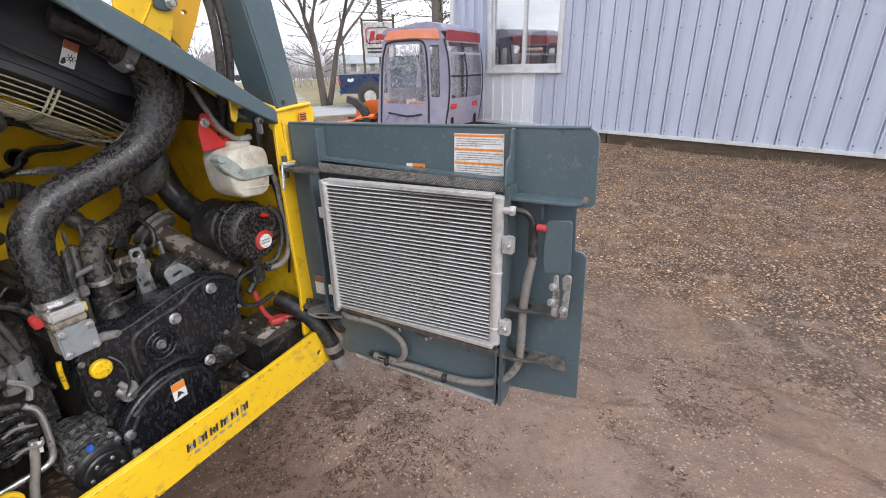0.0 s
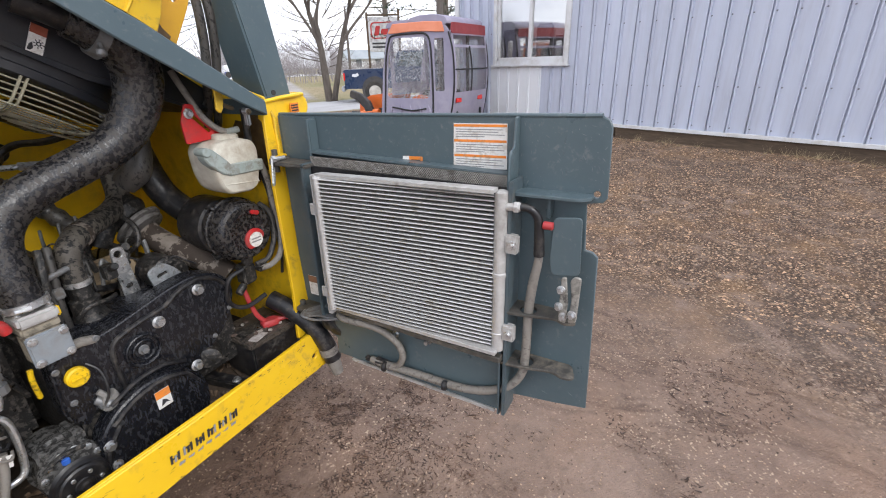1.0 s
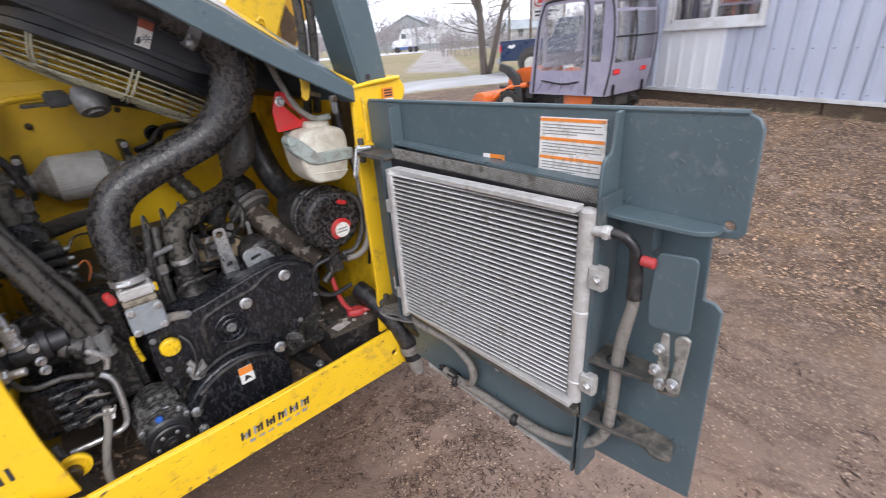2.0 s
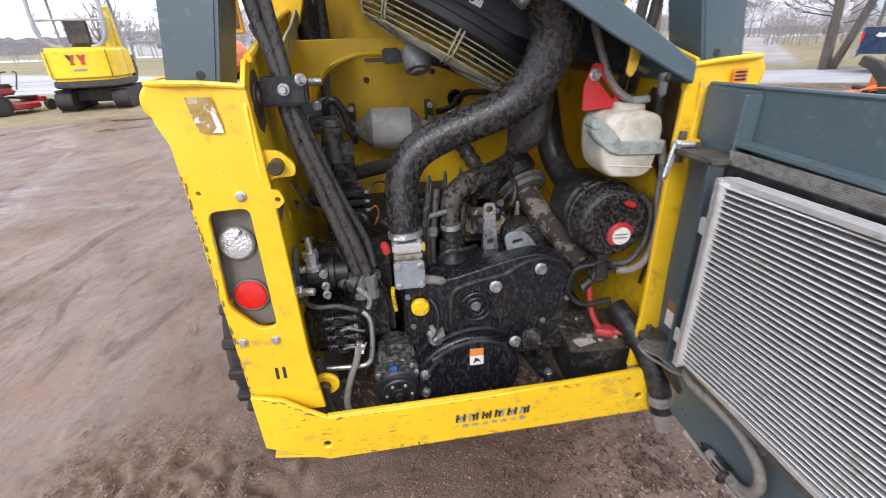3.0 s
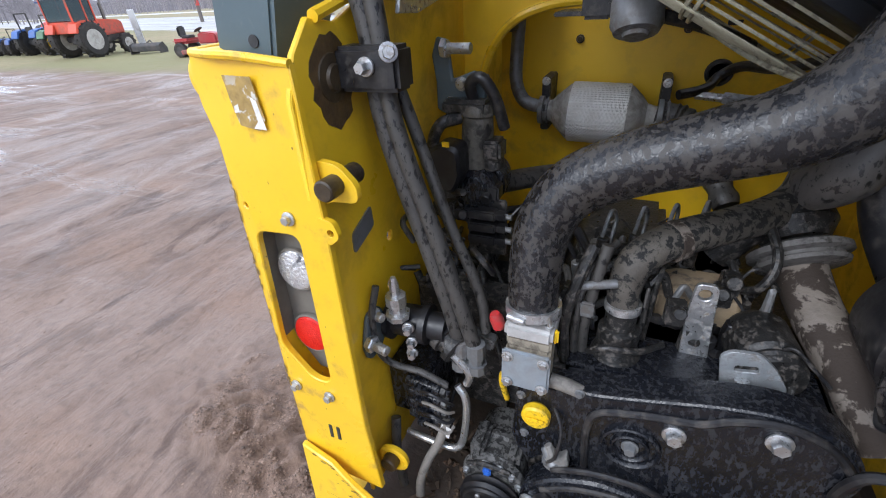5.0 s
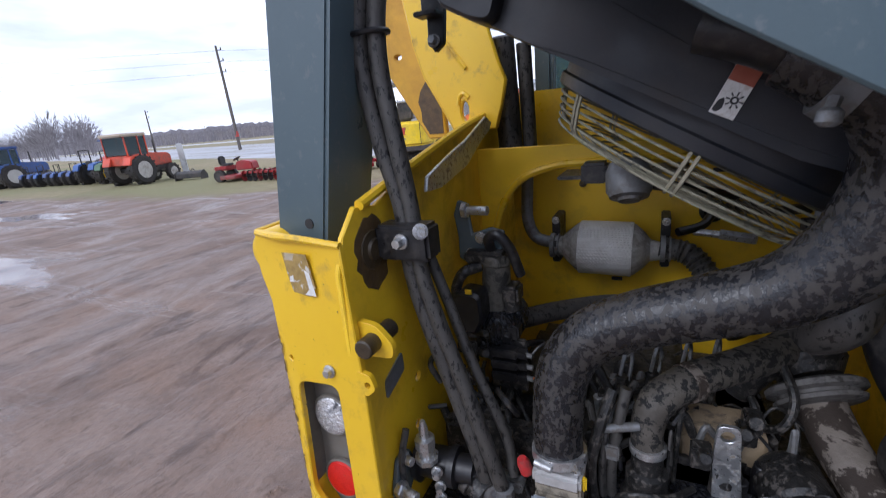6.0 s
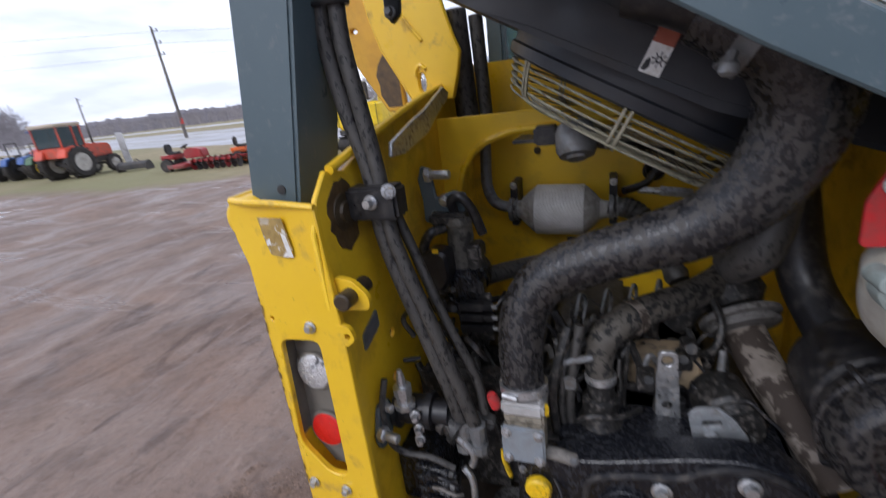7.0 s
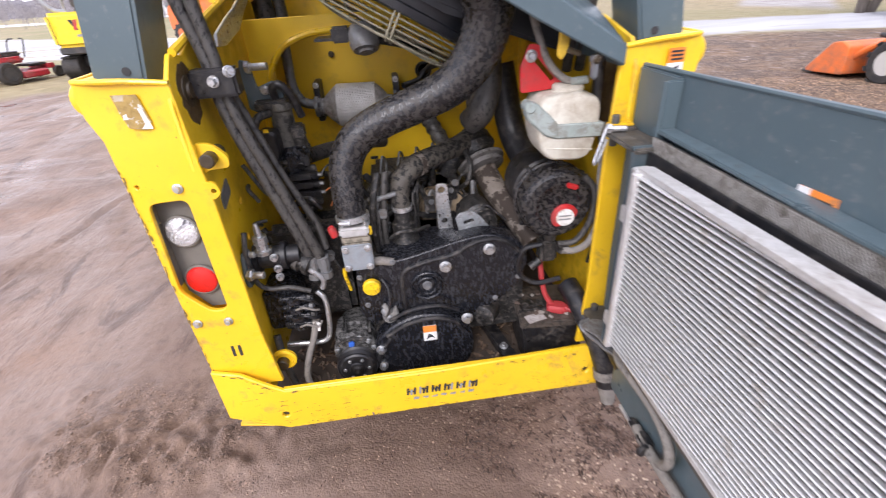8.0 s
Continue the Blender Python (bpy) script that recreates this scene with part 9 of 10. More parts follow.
def orange_machine():
    ob = thing("orange_utility_tractor", (0, 0, 0), "orange cab tractor with a rounded nose by the road", "tractor")
    part("body", plate(rounded([(-1.5, 0.55), (-1.55, 1.25), (-1.3, 1.65), (-0.4, 1.75), (1.5, 1.60), (1.7, 1.35), (1.7, 0.55)], 0.18), "x", -0.75, 0.75, (), 0.10, None, 3), P_ORANGE, ob)
    part("cab", join(*[box(sx * 0.68 - 0.04, sx * 0.68 + 0.04, y - 0.04, y + 0.04, 1.55, 2.45, 0.01) for sx in (-1, 1) for y in (-1.1, 0.3)], box(-0.78, 0.78, -1.2, 0.4, 2.42, 2.6, 0.06)), P_ORANGE, ob)
    for s in (-1, 1):
        part("side_glass", box(s * 0.70 - 0.005, s * 0.70 + 0.005, -1.08, 0.28, 1.70, 2.42), DARKGLASS, ob)
        wheel(ob, s * 0.70, -0.85, 0.62, 0.40, P_ORANGE, 14)
        wheel(ob, s * 0.65, 1.15, 0.42, 0.28, P_ORANGE, 12)
    part("windscreen", box(-0.66, 0.66, 0.30, 0.31, 1.7, 2.42), DARKGLASS, ob)
    part("white_stripe", box(-0.765, 0.765, -1.45, -0.9, 1.30, 1.42, 0.01), P_WHITE, ob)
    return ob
put(orange_machine(), -6.6, 22.5, 75, None, 0.95)


# compact tractor with a soft cab enclosure in front of the building
CLOTH = surface("lilac_grey_canvas", (0.24, 0.225, 0.31), (0.33, 0.31, 0.41), 3, 0.75, bump=0.5, bscale=14, dirt=(0.38, 0.36, 0.43), dscale=7, damt=0.4, soft=0.2)
CLOTH_O = surface("orange_canvas", (0.72, 0.24, 0.13), (0.80, 0.30, 0.18), 4, 0.75, bump=0.4, bscale=16)
ZIP = surface("black_zip_tape", (0.012, 0.012, 0.014), (0.022, 0.022, 0.025), 20, 0.6, bump=0.1)
VINYL = bpy.data.materials.new("crumpled_clear_vinyl")
VINYL.use_nodes = True
vb = VINYL.node_tree.nodes["Principled BSDF"]
vb.inputs["Base Color"].default_value, vb.inputs["Roughness"].default_value, vb.inputs["Alpha"].default_value, vb.inputs["Specular IOR Level"].default_value = (0.62, 0.63, 0.66, 1), 0.10, 0.24, 1.0
vn = VINYL.node_tree.nodes.new("ShaderNodeTexNoise")
vn.inputs["Scale"].default_value, vn.inputs["Detail"].default_value, vn.inputs["Distortion"].default_value = 6.0, 7.0, 2.6
vbp = VINYL.node_tree.nodes.new("ShaderNodeBump")
vbp.inputs["Strength"].default_value, vbp.inputs["Distance"].default_value = 1.0, 0.12
VINYL.node_tree.links.new(vn.outputs["Fac"], vbp.inputs["Height"])
VINYL.node_tree.links.new(vbp.outputs["Normal"], vb.inputs["Normal"])
# milky creases, their whiteness also standing in for the crumples' bright highlights
vn2 = VINYL.node_tree.nodes.new("ShaderNodeTexNoise")
vn2.inputs["Scale"].default_value, vn2.inputs["Detail"].default_value, vn2.inputs["Distortion"].default_value = 2.4, 5.0, 1.6
vab = VINYL.node_tree.nodes.new("ShaderNodeMath")
vab.operation = "PINGPONG"
vab.inputs[1].default_value = 0.06
vrg = VINYL.node_tree.nodes.new("ShaderNodeMapRange")
vrg.inputs["From Min"].default_value, vrg.inputs["From Max"].default_value, vrg.inputs["To Min"].default_value, vrg.inputs["To Max"].default_value = 0.046, 0.060, 0.14, 0.70
VINYL.node_tree.links.new(vn2.outputs["Fac"], vab.inputs[0])
VINYL.node_tree.links.new(vab.outputs[0], vrg.inputs["Value"])
VINYL.node_tree.links.new(vrg.outputs["Result"], vb.inputs["Alpha"])


def soft_cab_tractor():
    """Faces +y; its rear left corner of the cab is at x -0.575, y -0.675."""
    ob = thing("compact_tractor", (0, 0, 0), "orange compact tractor with a lilac canvas cab and front bucket", "tractor")
    xs0, xs1, y0, y1 = -0.575, 0.575, -0.675, 0.675

    def sheet(pts, holes, x, mat, nm, bulge=0.0):
        return part(nm, plate(pts, "x", x - 0.008, x + 0.008, holes, 0.0), mat, ob)
    side = rounded([(-0.66, 0.50), (-0.725, 0.86), (-0.752, 1.22), (-0.725, 1.58), (-0.66, 1.86), (-0.54, 1.99), (0.44, 2.0), (0.54, 1.84), (0.66, 1.3), (0.77, 0.50)], 0.05, 4)
    door = rounded([(-0.28, 0.86), (-0.29, 1.4), (-0.25, 1.79), (0.44, 1.79), (0.54, 1.5), (0.58, 1.1), (0.62, 0.86)], 0.10, 6)
    slit = rounded([(-0.56, 0.98), (-0.56, 1.76), (-0.38, 1.76), (-0.38, 0.98)], 0.03, 3)
    for s in (-1, 1):
        x = s * 0.585
        sheet(side, [door, slit], x, CLOTH, "side_curtain")
        pane = part("clear_window", plate(rounded([(-0.30, 0.84), (-0.31, 1.4), (-0.27, 1.81), (0.46, 1.81), (0.56, 1.5), (0.60, 1.1), (0.64, 0.84)], 0.10, 6), "x", x - 0.003, x + 0.003), VINYL, ob, "crumpled clear window")
        part("clear_window", plate(rounded([(-0.58, 0.96), (-0.58, 1.78), (-0.36, 1.78), (-0.36, 0.96)], 0.03, 3), "x", x - 0.003, x + 0.003), VINYL, ob)
        xz = x + s * 0.012
        part("zip", tube([(xz, 0.68, 0.52), (xz, 0.64, 0.9), (xz, 0.58, 1.45), (xz, 0.50, 1.74), (xz, 0.40, 1.83), (xz, 0.0, 1.845), (xz, -0.22, 1.83), (xz, -0.31, 1.70), (xz, -0.335, 1.3), (xz, -0.34, 0.9), (xz, -0.33, 0.52)], 0.016, 8), ZIP, ob, "thick black zip")
        part("edge_binding", tube([(xz, -0.655, 0.52), (xz, -0.72, 0.86), (xz, -0.745, 1.22), (xz, -0.72, 1.58), (xz, -0.65, 1.84)], 0.014, 6), ZIP, ob)
        # folds in the canvas below the window
        for k in range(5):
            part("canvas_fold", tube([(xz - s * 0.006, 0.60 - 0.22 * k, 0.55 + 0.02 * (k % 2)), (xz - s * 0.002, 0.52 - 0.2 * k, 0.66), (xz - s * 0.010, 0.50 - 0.18 * k, 0.78)], [0.012, 0.02, 0.006], 6), CLOTH, ob)
    # rear curtain bellies out; upper slit windows and a large clear pane
    def belly(bm):
        for v in bm.verts:
            v.co.y -= 0.13 * math.sin(max(0.0, min(1.0, (v.co.z - 0.5) / 1.45)) * math.pi) * (0.55 + 0.45 * math.cos(v.co.x * 2.2))
        return bm
    zs = (0.50, 0.72, 0.96, 1.18, 1.40, 1.62, 1.66, 1.80, 1.86)
    for k in range(8):
        z0, z1 = zs[k], zs[k + 1]
        cols = [(-0.585, -0.53), (-0.53, 0.53), (0.53, 0.585)]
        for x0, x1 in cols:
            clear = (2 <= k <= 4 or k == 6) and x0 == -0.53
            m = bmesh.new()
            n = 6 if x1 - x0 > 0.5 else 1
            rowa = [m.verts.new((x0 + (x1 - x0) * q / n, -0.66, z0)) for q in range(n + 1)]
            rowb = [m.verts.new((x0 + (x1 - x0) * q / n, -0.66, z1)) for q in range(n + 1)]
            for q in range(n):
                m.faces.new((rowa[q], rowa[q + 1], rowb[q + 1], rowb[q]))
            part("rear_window" if clear else "rear_curtain", belly(m), VINYL if clear else CLOTH, ob)
    part("rear_piping", belly(tube([(-0.56, -0.67, 1.30), (0.0, -0.67, 1.30), (0.56, -0.67, 1.30)], 0.012, 6, 4)), ZIP, ob)
    part("rear_piping", belly(tube([(-0.1, -0.67, 0.96), (-0.1, -0.67, 1.3), (-0.1, -0.67, 1.64)], 0.012, 6, 4)), ZIP, ob)
    part("front_curtain", plate([(-0.575, 0.9), (-0.575, 1.98), (0.575, 1.98), (0.575, 0.9)], "y", 0.50, 0.51, [rounded([(-0.48, 1.1), (-0.48, 1.85), (0.48, 1.85), (0.48, 1.1)], 0.05)]), CLOTH, ob)
    for c, w, h in ((-0.26, 0.42, 2.10), (0.24, 0.34, 2.05)):
        part("canvas_roof", loft(rounded([(c - w, 1.94), (c - w + 0.04, h - 0.05), (c - 0.15, h), (c + 0.15, h), (c + w - 0.04, h - 0.04), (c + w, 1.94)], 0.06, 4), "x", [(-0.60, 0.90), (-0.56, 0.97), (-0.3, 1.0), (0.3, 1.0), (0.56, 0.97), (0.60, 0.90)]), CLOTH, ob)
    part("roof_band", plate(rounded([(-0.585, 1.84), (-0.54, 1.985), (-0.2, 2.005), (0.40, 2.0), (0.50, 1.86), (0.40, 1.858), (0.0, 1.872), (-0.25, 1.86)], 0.02), "x", -0.612, -0.596, (), 0.006), CLOTH_O, ob, "orange canvas band")
    part("rear_band", plate(rounded([(-0.575, 1.82), (-0.56, 1.97), (0.56, 1.97), (0.575, 1.82)], 0.03), "y", -0.70, -0.672), surface("dark_red_canvas", (0.24, 0.040, 0.05), (0.30, 0.055, 0.06), 4, 0.7, bump=0.2), ob)
    part("pocket_flap", tube([(-0.60, -0.20, 0.70), (-0.605, 0.1, 0.665), (-0.60, 0.50, 0.71)], 0.014, 6), ZIP, ob)
    for k in (-0.45, 0.30):
        part("reflector", box(k - 0.09, k + 0.09, -0.745, -0.735, 0.80, 0.87, 0.006), LENS_RED, ob)
    part("strap", join(box(-0.47, -0.42, -0.72, -0.69, 0.48, 0.66, 0.01), box(0.36, 0.41, -0.72, -0.69, 0.48, 0.66, 0.01)), ZIP, ob)
    for s in (-1, 1):
        part("fender", plate(rounded([(-0.62, 0.62), (-0.5, 0.86), (0.0, 0.92), (0.4, 0.72), (0.45, 0.6)], 0.06), "x", s * 0.28, s * 0.55, (), 0.01), P_ORANGE, ob)
        wheel(ob, s * 0.40, -0.15, 0.46, 0.26, P_ORANGE, 14)
        wheel(ob, s * 0.46, 1.30, 0.27, 0.18, RIM_M, 10)
        part("loader_upright", plate(rounded([(0.82, 0.40), (0.80, 0.62), (0.92, 0.68), (1.0, 0.62), (0.98, 0.40)], 0.03), "x", s * 0.36, s * 0.44), DARK, ob)
        part("loader_boom", tube([(s * 0.48, 0.90, 0.62), (s * 0.48, 1.25, 0.58), (s * 0.48, 1.62, 0.42), (s * 0.48, 1.85, 0.25)], 0.045, 8), P_ORANGE, ob)
        part("loader_cylinder", rod((s * 0.48, 1.0, 0.55), (s * 0.48, 1.55, 0.58), 0.03), DARK, ob)
    part("bonnet", plate(rounded([(0.70, 0.50), (0.70, 0.92), (1.25, 0.88), (1.55, 0.76), (1.58, 0.50)], 0.06), "x", -0.28, 0.28, (), 0.04, None, 2), P_ORANGE, ob)
    part("frame", join(box(-0.2, 0.2, -0.6, 1.5, 0.30, 0.52, 0.02), box(-0.5, 0.5, -0.22, -0.08, 0.38, 0.52, 0.02), box(-0.42, 0.42, 1.24, 1.36, 0.22, 0.32, 0.02)), DARK, ob)
    part("bucket", plate(rounded([(1.78, 0.06), (1.80, 0.42), (1.93, 0.48), (2.08, 0.45), (2.42, 0.07), (2.38, 0.03)], 0.04), "x", -0.62, 0.62, (), 0.012), P_ORANGE, ob, "orange front bucket")
    part("bucket_edge", box(-0.62, 0.62, 2.30, 2.46, 0.02, 0.05, 0.006), DARK, ob)
    part("loader_guard", plate(rounded([(1.00, 0.30), (1.02, 0.62), (1.10, 0.78), (1.30, 0.92), (1.52, 0.98), (1.56, 0.86), (1.38, 0.80), (1.22, 0.66), (1.16, 0.50), (1.16, 0.30)], 0.03), "x", -0.52, -0.44, (), 0.01), DARK, ob, "black bent loader guard")
    part("seat", join(box(-0.2, 0.2, -0.25, 0.15, 0.85, 0.97, 0.04), box(-0.2, 0.2, -0.32, -0.22, 0.9, 1.4, 0.04)), DARK, ob)
    part("roll_bar", join(rod((-0.4, -0.45, 0.7), (-0.4, -0.45, 1.9), 0.03), rod((0.4, -0.45, 0.7), (0.4, -0.45, 1.9), 0.03)), DARK, ob)
    return ob
put(soft_cab_tractor(), 7.325, 4.175, -2)

# navy pickup
def pickup(label, p, nm="pickup_truck"):
    ob = thing(nm, (0, 0, 0), label, "pickup truck")
    BODY = [(-2.9, 0.55), (-2.92, 1.25), (-1.1, 1.28), (-1.0, 1.30), (-0.75, 1.90), (0.75, 1.92), (1.35, 1.30), (2.7, 1.20), (2.85, 0.95), (2.85, 0.5)]
    arches = []
    part("body", plate(rounded(BODY, 0.06), "x", -0.98, 0.98, [ring_pts(-1.75, 0.62, 0.02, 6)], 0.05, None, 2), p, ob)
    part("bumper", box(-0.95, 0.95, -3.05, -2.92, 0.45, 0.65, 0.03), STEELY, ob)
    for s in (-1, 1):
        part("side_window", plate(rounded([(-0.85, 1.34), (-0.66, 1.82), (0.66, 1.84), (1.12, 1.34)], 0.06), "x", s * 0.981, s * 0.988), DARKGLASS, ob)
        part("tail_lamp", box(s * 0.86, s * 0.99, -2.935, -2.86, 0.85, 1.15, 0.02), LENS_RED, ob)
        for y in (-1.75, 1.85):
            part("wheel_arch", lathe((s * 0.99, y, 0.50), (s * 0.5, y, 0.50), [(0, 0.50), (0.006, 0.50), (0.006, 0)], 24), DARK, ob)
            wheel(ob, s * 0.88, y, 0.42, 0.26, RIM_M, 0)
        part("side_mark", plate([(-2.62, 1.02), (-2.56, 1.12), (-2.48, 1.08), (-2.38, 1.14), (-2.34, 1.04), (-2.44, 0.98), (-2.54, 0.99)], "x", s * 0.981, s * 0.984), P_WHITE, ob)
    part("rear_glass", box(-0.7, 0.7, -0.92, -0.88, 1.38, 1.8), DARKGLASS, ob)
    return ob
put(pickup("navy blue pickup truck parked beside the lane", P_NAVY), 16.98, 10.66, -143)

# lorry with a white box trailer, far off on the lane
lor = thing("semi_truck", (0, 0, 0), "white semi truck with a long box trailer on the lane", "truck")
part("trailer", join(box(-7, 6.5, -1.25, 1.25, 1.2, 4.0, 0.04)), P_WHITE, lor)
for k in range(27):
    part("trailer_post", box(-6.9 + k * 0.5, -6.86 + k * 0.5, -1.275, -1.25, 1.25, 3.95), P_WHITE, lor)
part("cab", plate(rounded([(-12.0, 0.8), (-11.9, 1.9), (-10.6, 2.2), (-10.2, 3.2), (-9.6, 3.9), (-7.6, 3.9), (-7.5, 0.8)], 0.2), "y", -1.15, 1.15, (), 0.08), P_WHITE, lor)
part("cab_skirt", box(-11.6, -7.5, -1.17, 1.17, 0.5, 1.0, 0.05), P_BLUE, lor)
part("cab_window", box(-10.1, -9.2, -1.17, 1.17, 2.3, 3.1, 0.02), DARKGLASS, lor)
for x in (-11.0, -8.6, -7.6, 4.6, 5.8):
    for s in (-1, 1):
        part("wheel", lathe((x, s * 1.2, 0.5), (x, s * 0.8, 0.5), [(0, 0.3), (0, 0.45), (0.05, 0.5), (0.3, 0.5)], 18), TYRE, lor)
put(lor, 63.0, 66.0, -40)

# barn, white houses, far sheds
def gabled(name, label, w, d, h, roof, wall_m, roof_m, windows=3):
    ob = thing(name, (0, 0, 0), label, "house" if name == "farmhouse" else "barn")
    part("wall", plate([(-w / 2, 0), (-w / 2, h), (0, h + roof), (w / 2, h), (w / 2, 0)], "y", -d / 2, d / 2), wall_m, ob)
    for s in (-1, 1):
        m = bmesh.new()
        q = [(0, h + roof + 0.05), (s * (w / 2 + 0.4), h - 0.25), (s * (w / 2 + 0.4), h - 0.10), (0, h + roof + 0.25)]
        part("roof", plate(q, "y", -d / 2 - 0.4, d / 2 + 0.4), roof_m, ob)
        m.free()
    for k in range(windows):
        y = -d / 2 + d * (k + 0.5) / windows
        for s in (-1, 1):
            part("window", box(s * (w / 2) - 0.03, s * (w / 2) + 0.03, y - 0.5, y + 0.5, h * 0.45, h * 0.45 + 1.3), DARKGLASS, ob)
    part("door", box(-0.6, 0.6, -d / 2 - 0.04, -d / 2, 0, 2.2), DARK, ob)
    return ob
SHEET = surface("grey_sheet_roof", (0.26, 0.29, 0.31), (0.34, 0.37, 0.39), 0.8, 0.5, metal=0.2, bump=0.05)
FARWHITE = surface("white_clapboard", (0.55, 0.56, 0.57), (0.64, 0.65, 0.66), 0.8, 0.7, bump=0.05)
put(gabled("barn", "long grey metal barn beyond the lane", 16, 34, 4.2, 3.6, surface("grey_sheet_wall", (0.24, 0.27, 0.29), (0.32, 0.35, 0.37), 0.6, 0.6, bump=0.05), SHEET, 5), 90, 108, -52)
put(gabled("farmhouse", "white farmhouse with a grey roof far across the field", 9, 14, 5.2, 3.2, FARWHITE, SHEET, 4), -28, 118, 30)
put(gabled("barn", "low white shed beside the farmhouse", 8, 22, 3.0, 2.0, FARWHITE, SHEET, 3), -52, 125, 70)
put(gabled("farmhouse", "small white house between bare trees", 8, 10, 4.0, 2.6, FARWHITE, SHEET, 3), 6, 128, 10)
put(gabled("barn", "small white shed beside the lane", 3.2, 7, 2.6, 1.0, FARWHITE, SHEET, 2), 66, 52, 60)

# dealer's board on two posts: the lettering is only shapes
sign = thing("sign_board", (0, 0, 0), "white sign board with a red emblem on tall posts", "sign")
for k in (-1, 1):
    part("post", box(k * 1.14 - 0.08, k * 1.14 + 0.08, -0.07, 0.07, -0.1, 5.1 if k > 0 else 4.9, 0.01), TIMBER, sign)
part("cross_bar", box(-1.2, 1.2, -0.05, 0.05, 4.66, 4.78, 0.01), TIMBER, sign)
part("board", box(-1.05, 1.05, -0.10, 0.0, 2.3, 4.6, 0.03), P_WHITE, sign)
part("emblem", join(plate(rounded([(-0.92, 3.15), (-0.92, 4.25), (0.85, 4.30), (0.85, 3.2)], 0.3), "y", -0.115, -0.102, [rounded([(-0.84, 3.23), (-0.84, 4.17), (0.77, 4.22), (0.77, 3.28)], 0.25)]), plate(rounded([(-0.70, 3.38), (-0.52, 4.02), (-0.2, 4.02), (-0.36, 3.38)], 0.08), "y", -0.115, -0.102), plate(rounded([(-0.22, 3.42), (-0.15, 3.80), (0.6, 3.84), (0.6, 3.45)], 0.1), "y", -0.115, -0.102)), RED, sign)
for k in range(2):
    part("text_bar", box(-0.85, 0.75 - 0.5 * k, -0.113, -0.102, 2.80 - 0.24 * k, 2.92 - 0.24 * k), INK, sign)
put(sign, 29.4, 21.2, -54)

# poles and wires
POLE = surface("weathered_pole", (0.10, 0.085, 0.075), (0.16, 0.14, 0.125), 4, 0.85, bump=0.4, bscale=30, stretch=(1, 1, 0.2))
def utility_pole(label, h, arms=3):
    ob = thing("utility_pole", (0, 0, 0), label, "pole", "roadside poles")
    part("pole_shaft", lathe((0, 0, -0.3), (0, 0, h), [(0, 0.20), (h * 0.5, 0.16), (h + 0.3, 0.11)], 12), POLE, ob)
    for k in range(arms):
        part("insulator", join(rod((0, 0, h - 0.5 - k * 1.15), (0.45, 0.1, h - 0.45 - k * 1.15), 0.04, 8), rod((0.45, 0.1, h - 0.5 - k * 1.15), (0.45, 0.1, h - 0.2 - k * 1.15), 0.07, 8)), DARK, ob)
    return ob
UP = (-44.7, 40.0)
put(utility_pole("tall leaning utility pole with insulators along the road", 11.6), UP[0], UP[1], 30)
bpy.data.objects["utility_pole"].rotation_euler = (0, radians(-1.5), radians(30))
base_band = part("red_band", lathe((UP[0] - 0.04, UP[1], 1.5), (UP[0] - 0.06, UP[1], 3), [(0, 0.21), (0.6, 0.205), (0.6, 0.19)], 12), P_RED, None, "")
tagged(base_band, "red marker wrap round the foot of the pole", "marker")
p2 = utility_pole("distant utility pole along the road", 10.4, 2)
put(p2, -49.9, 33.1, 20, None, 0.5)
p3 = utility_pole("thin utility pole behind the pickup", 10.0, 1)
put(p3, 24.5, 20.5, 20, None, 0.48)
p4 = utility_pole("grey pole beside the metal building", 14.0, 1)
put(p4, 10.85, 6.02, 0, None, 0.5)
wires = thing("power_lines", (UP[0], UP[1], 10), "sagging power lines between the poles", "power line")
for k in range(3):
    z = 11.0 - k * 1.15
    a, c = Vector((UP[0] - 0.1, UP[1], z)), Vector((-190, -40, z + 7.5 - 1.9 * k))
    part("wire", tube([a, a.lerp(c, 0.3) - Vector((0, 0, 0.9)), a.lerp(c, 0.6) - Vector((0, 0, 1.1)), c], 0.012, 5, 10), DARK, wires)
    c = Vector((20, 90, z))
    part("wire", tube([a, a.lerp(c, 0.5) - Vector((0, 0, 1.0)), c], 0.012, 5, 10), DARK, wires)

# trees
BARK = surface("grey_brown_hazed_bark", (0.085, 0.070, 0.058), (0.15, 0.128, 0.11), 6, 0.9, bump=0.8, bscale=30, stretch=(1, 1, 0.25))
TWIG = surface("bare_twigs", (0.085, 0.068, 0.058), (0.13, 0.108, 0.095), 4, 0.9, bump=0)
NEEDLE = surface("dark_pine_needles", (0.020, 0.035, 0.020), (0.04, 0.062, 0.032), 1.5, 0.8, bump=0, island=0.4)


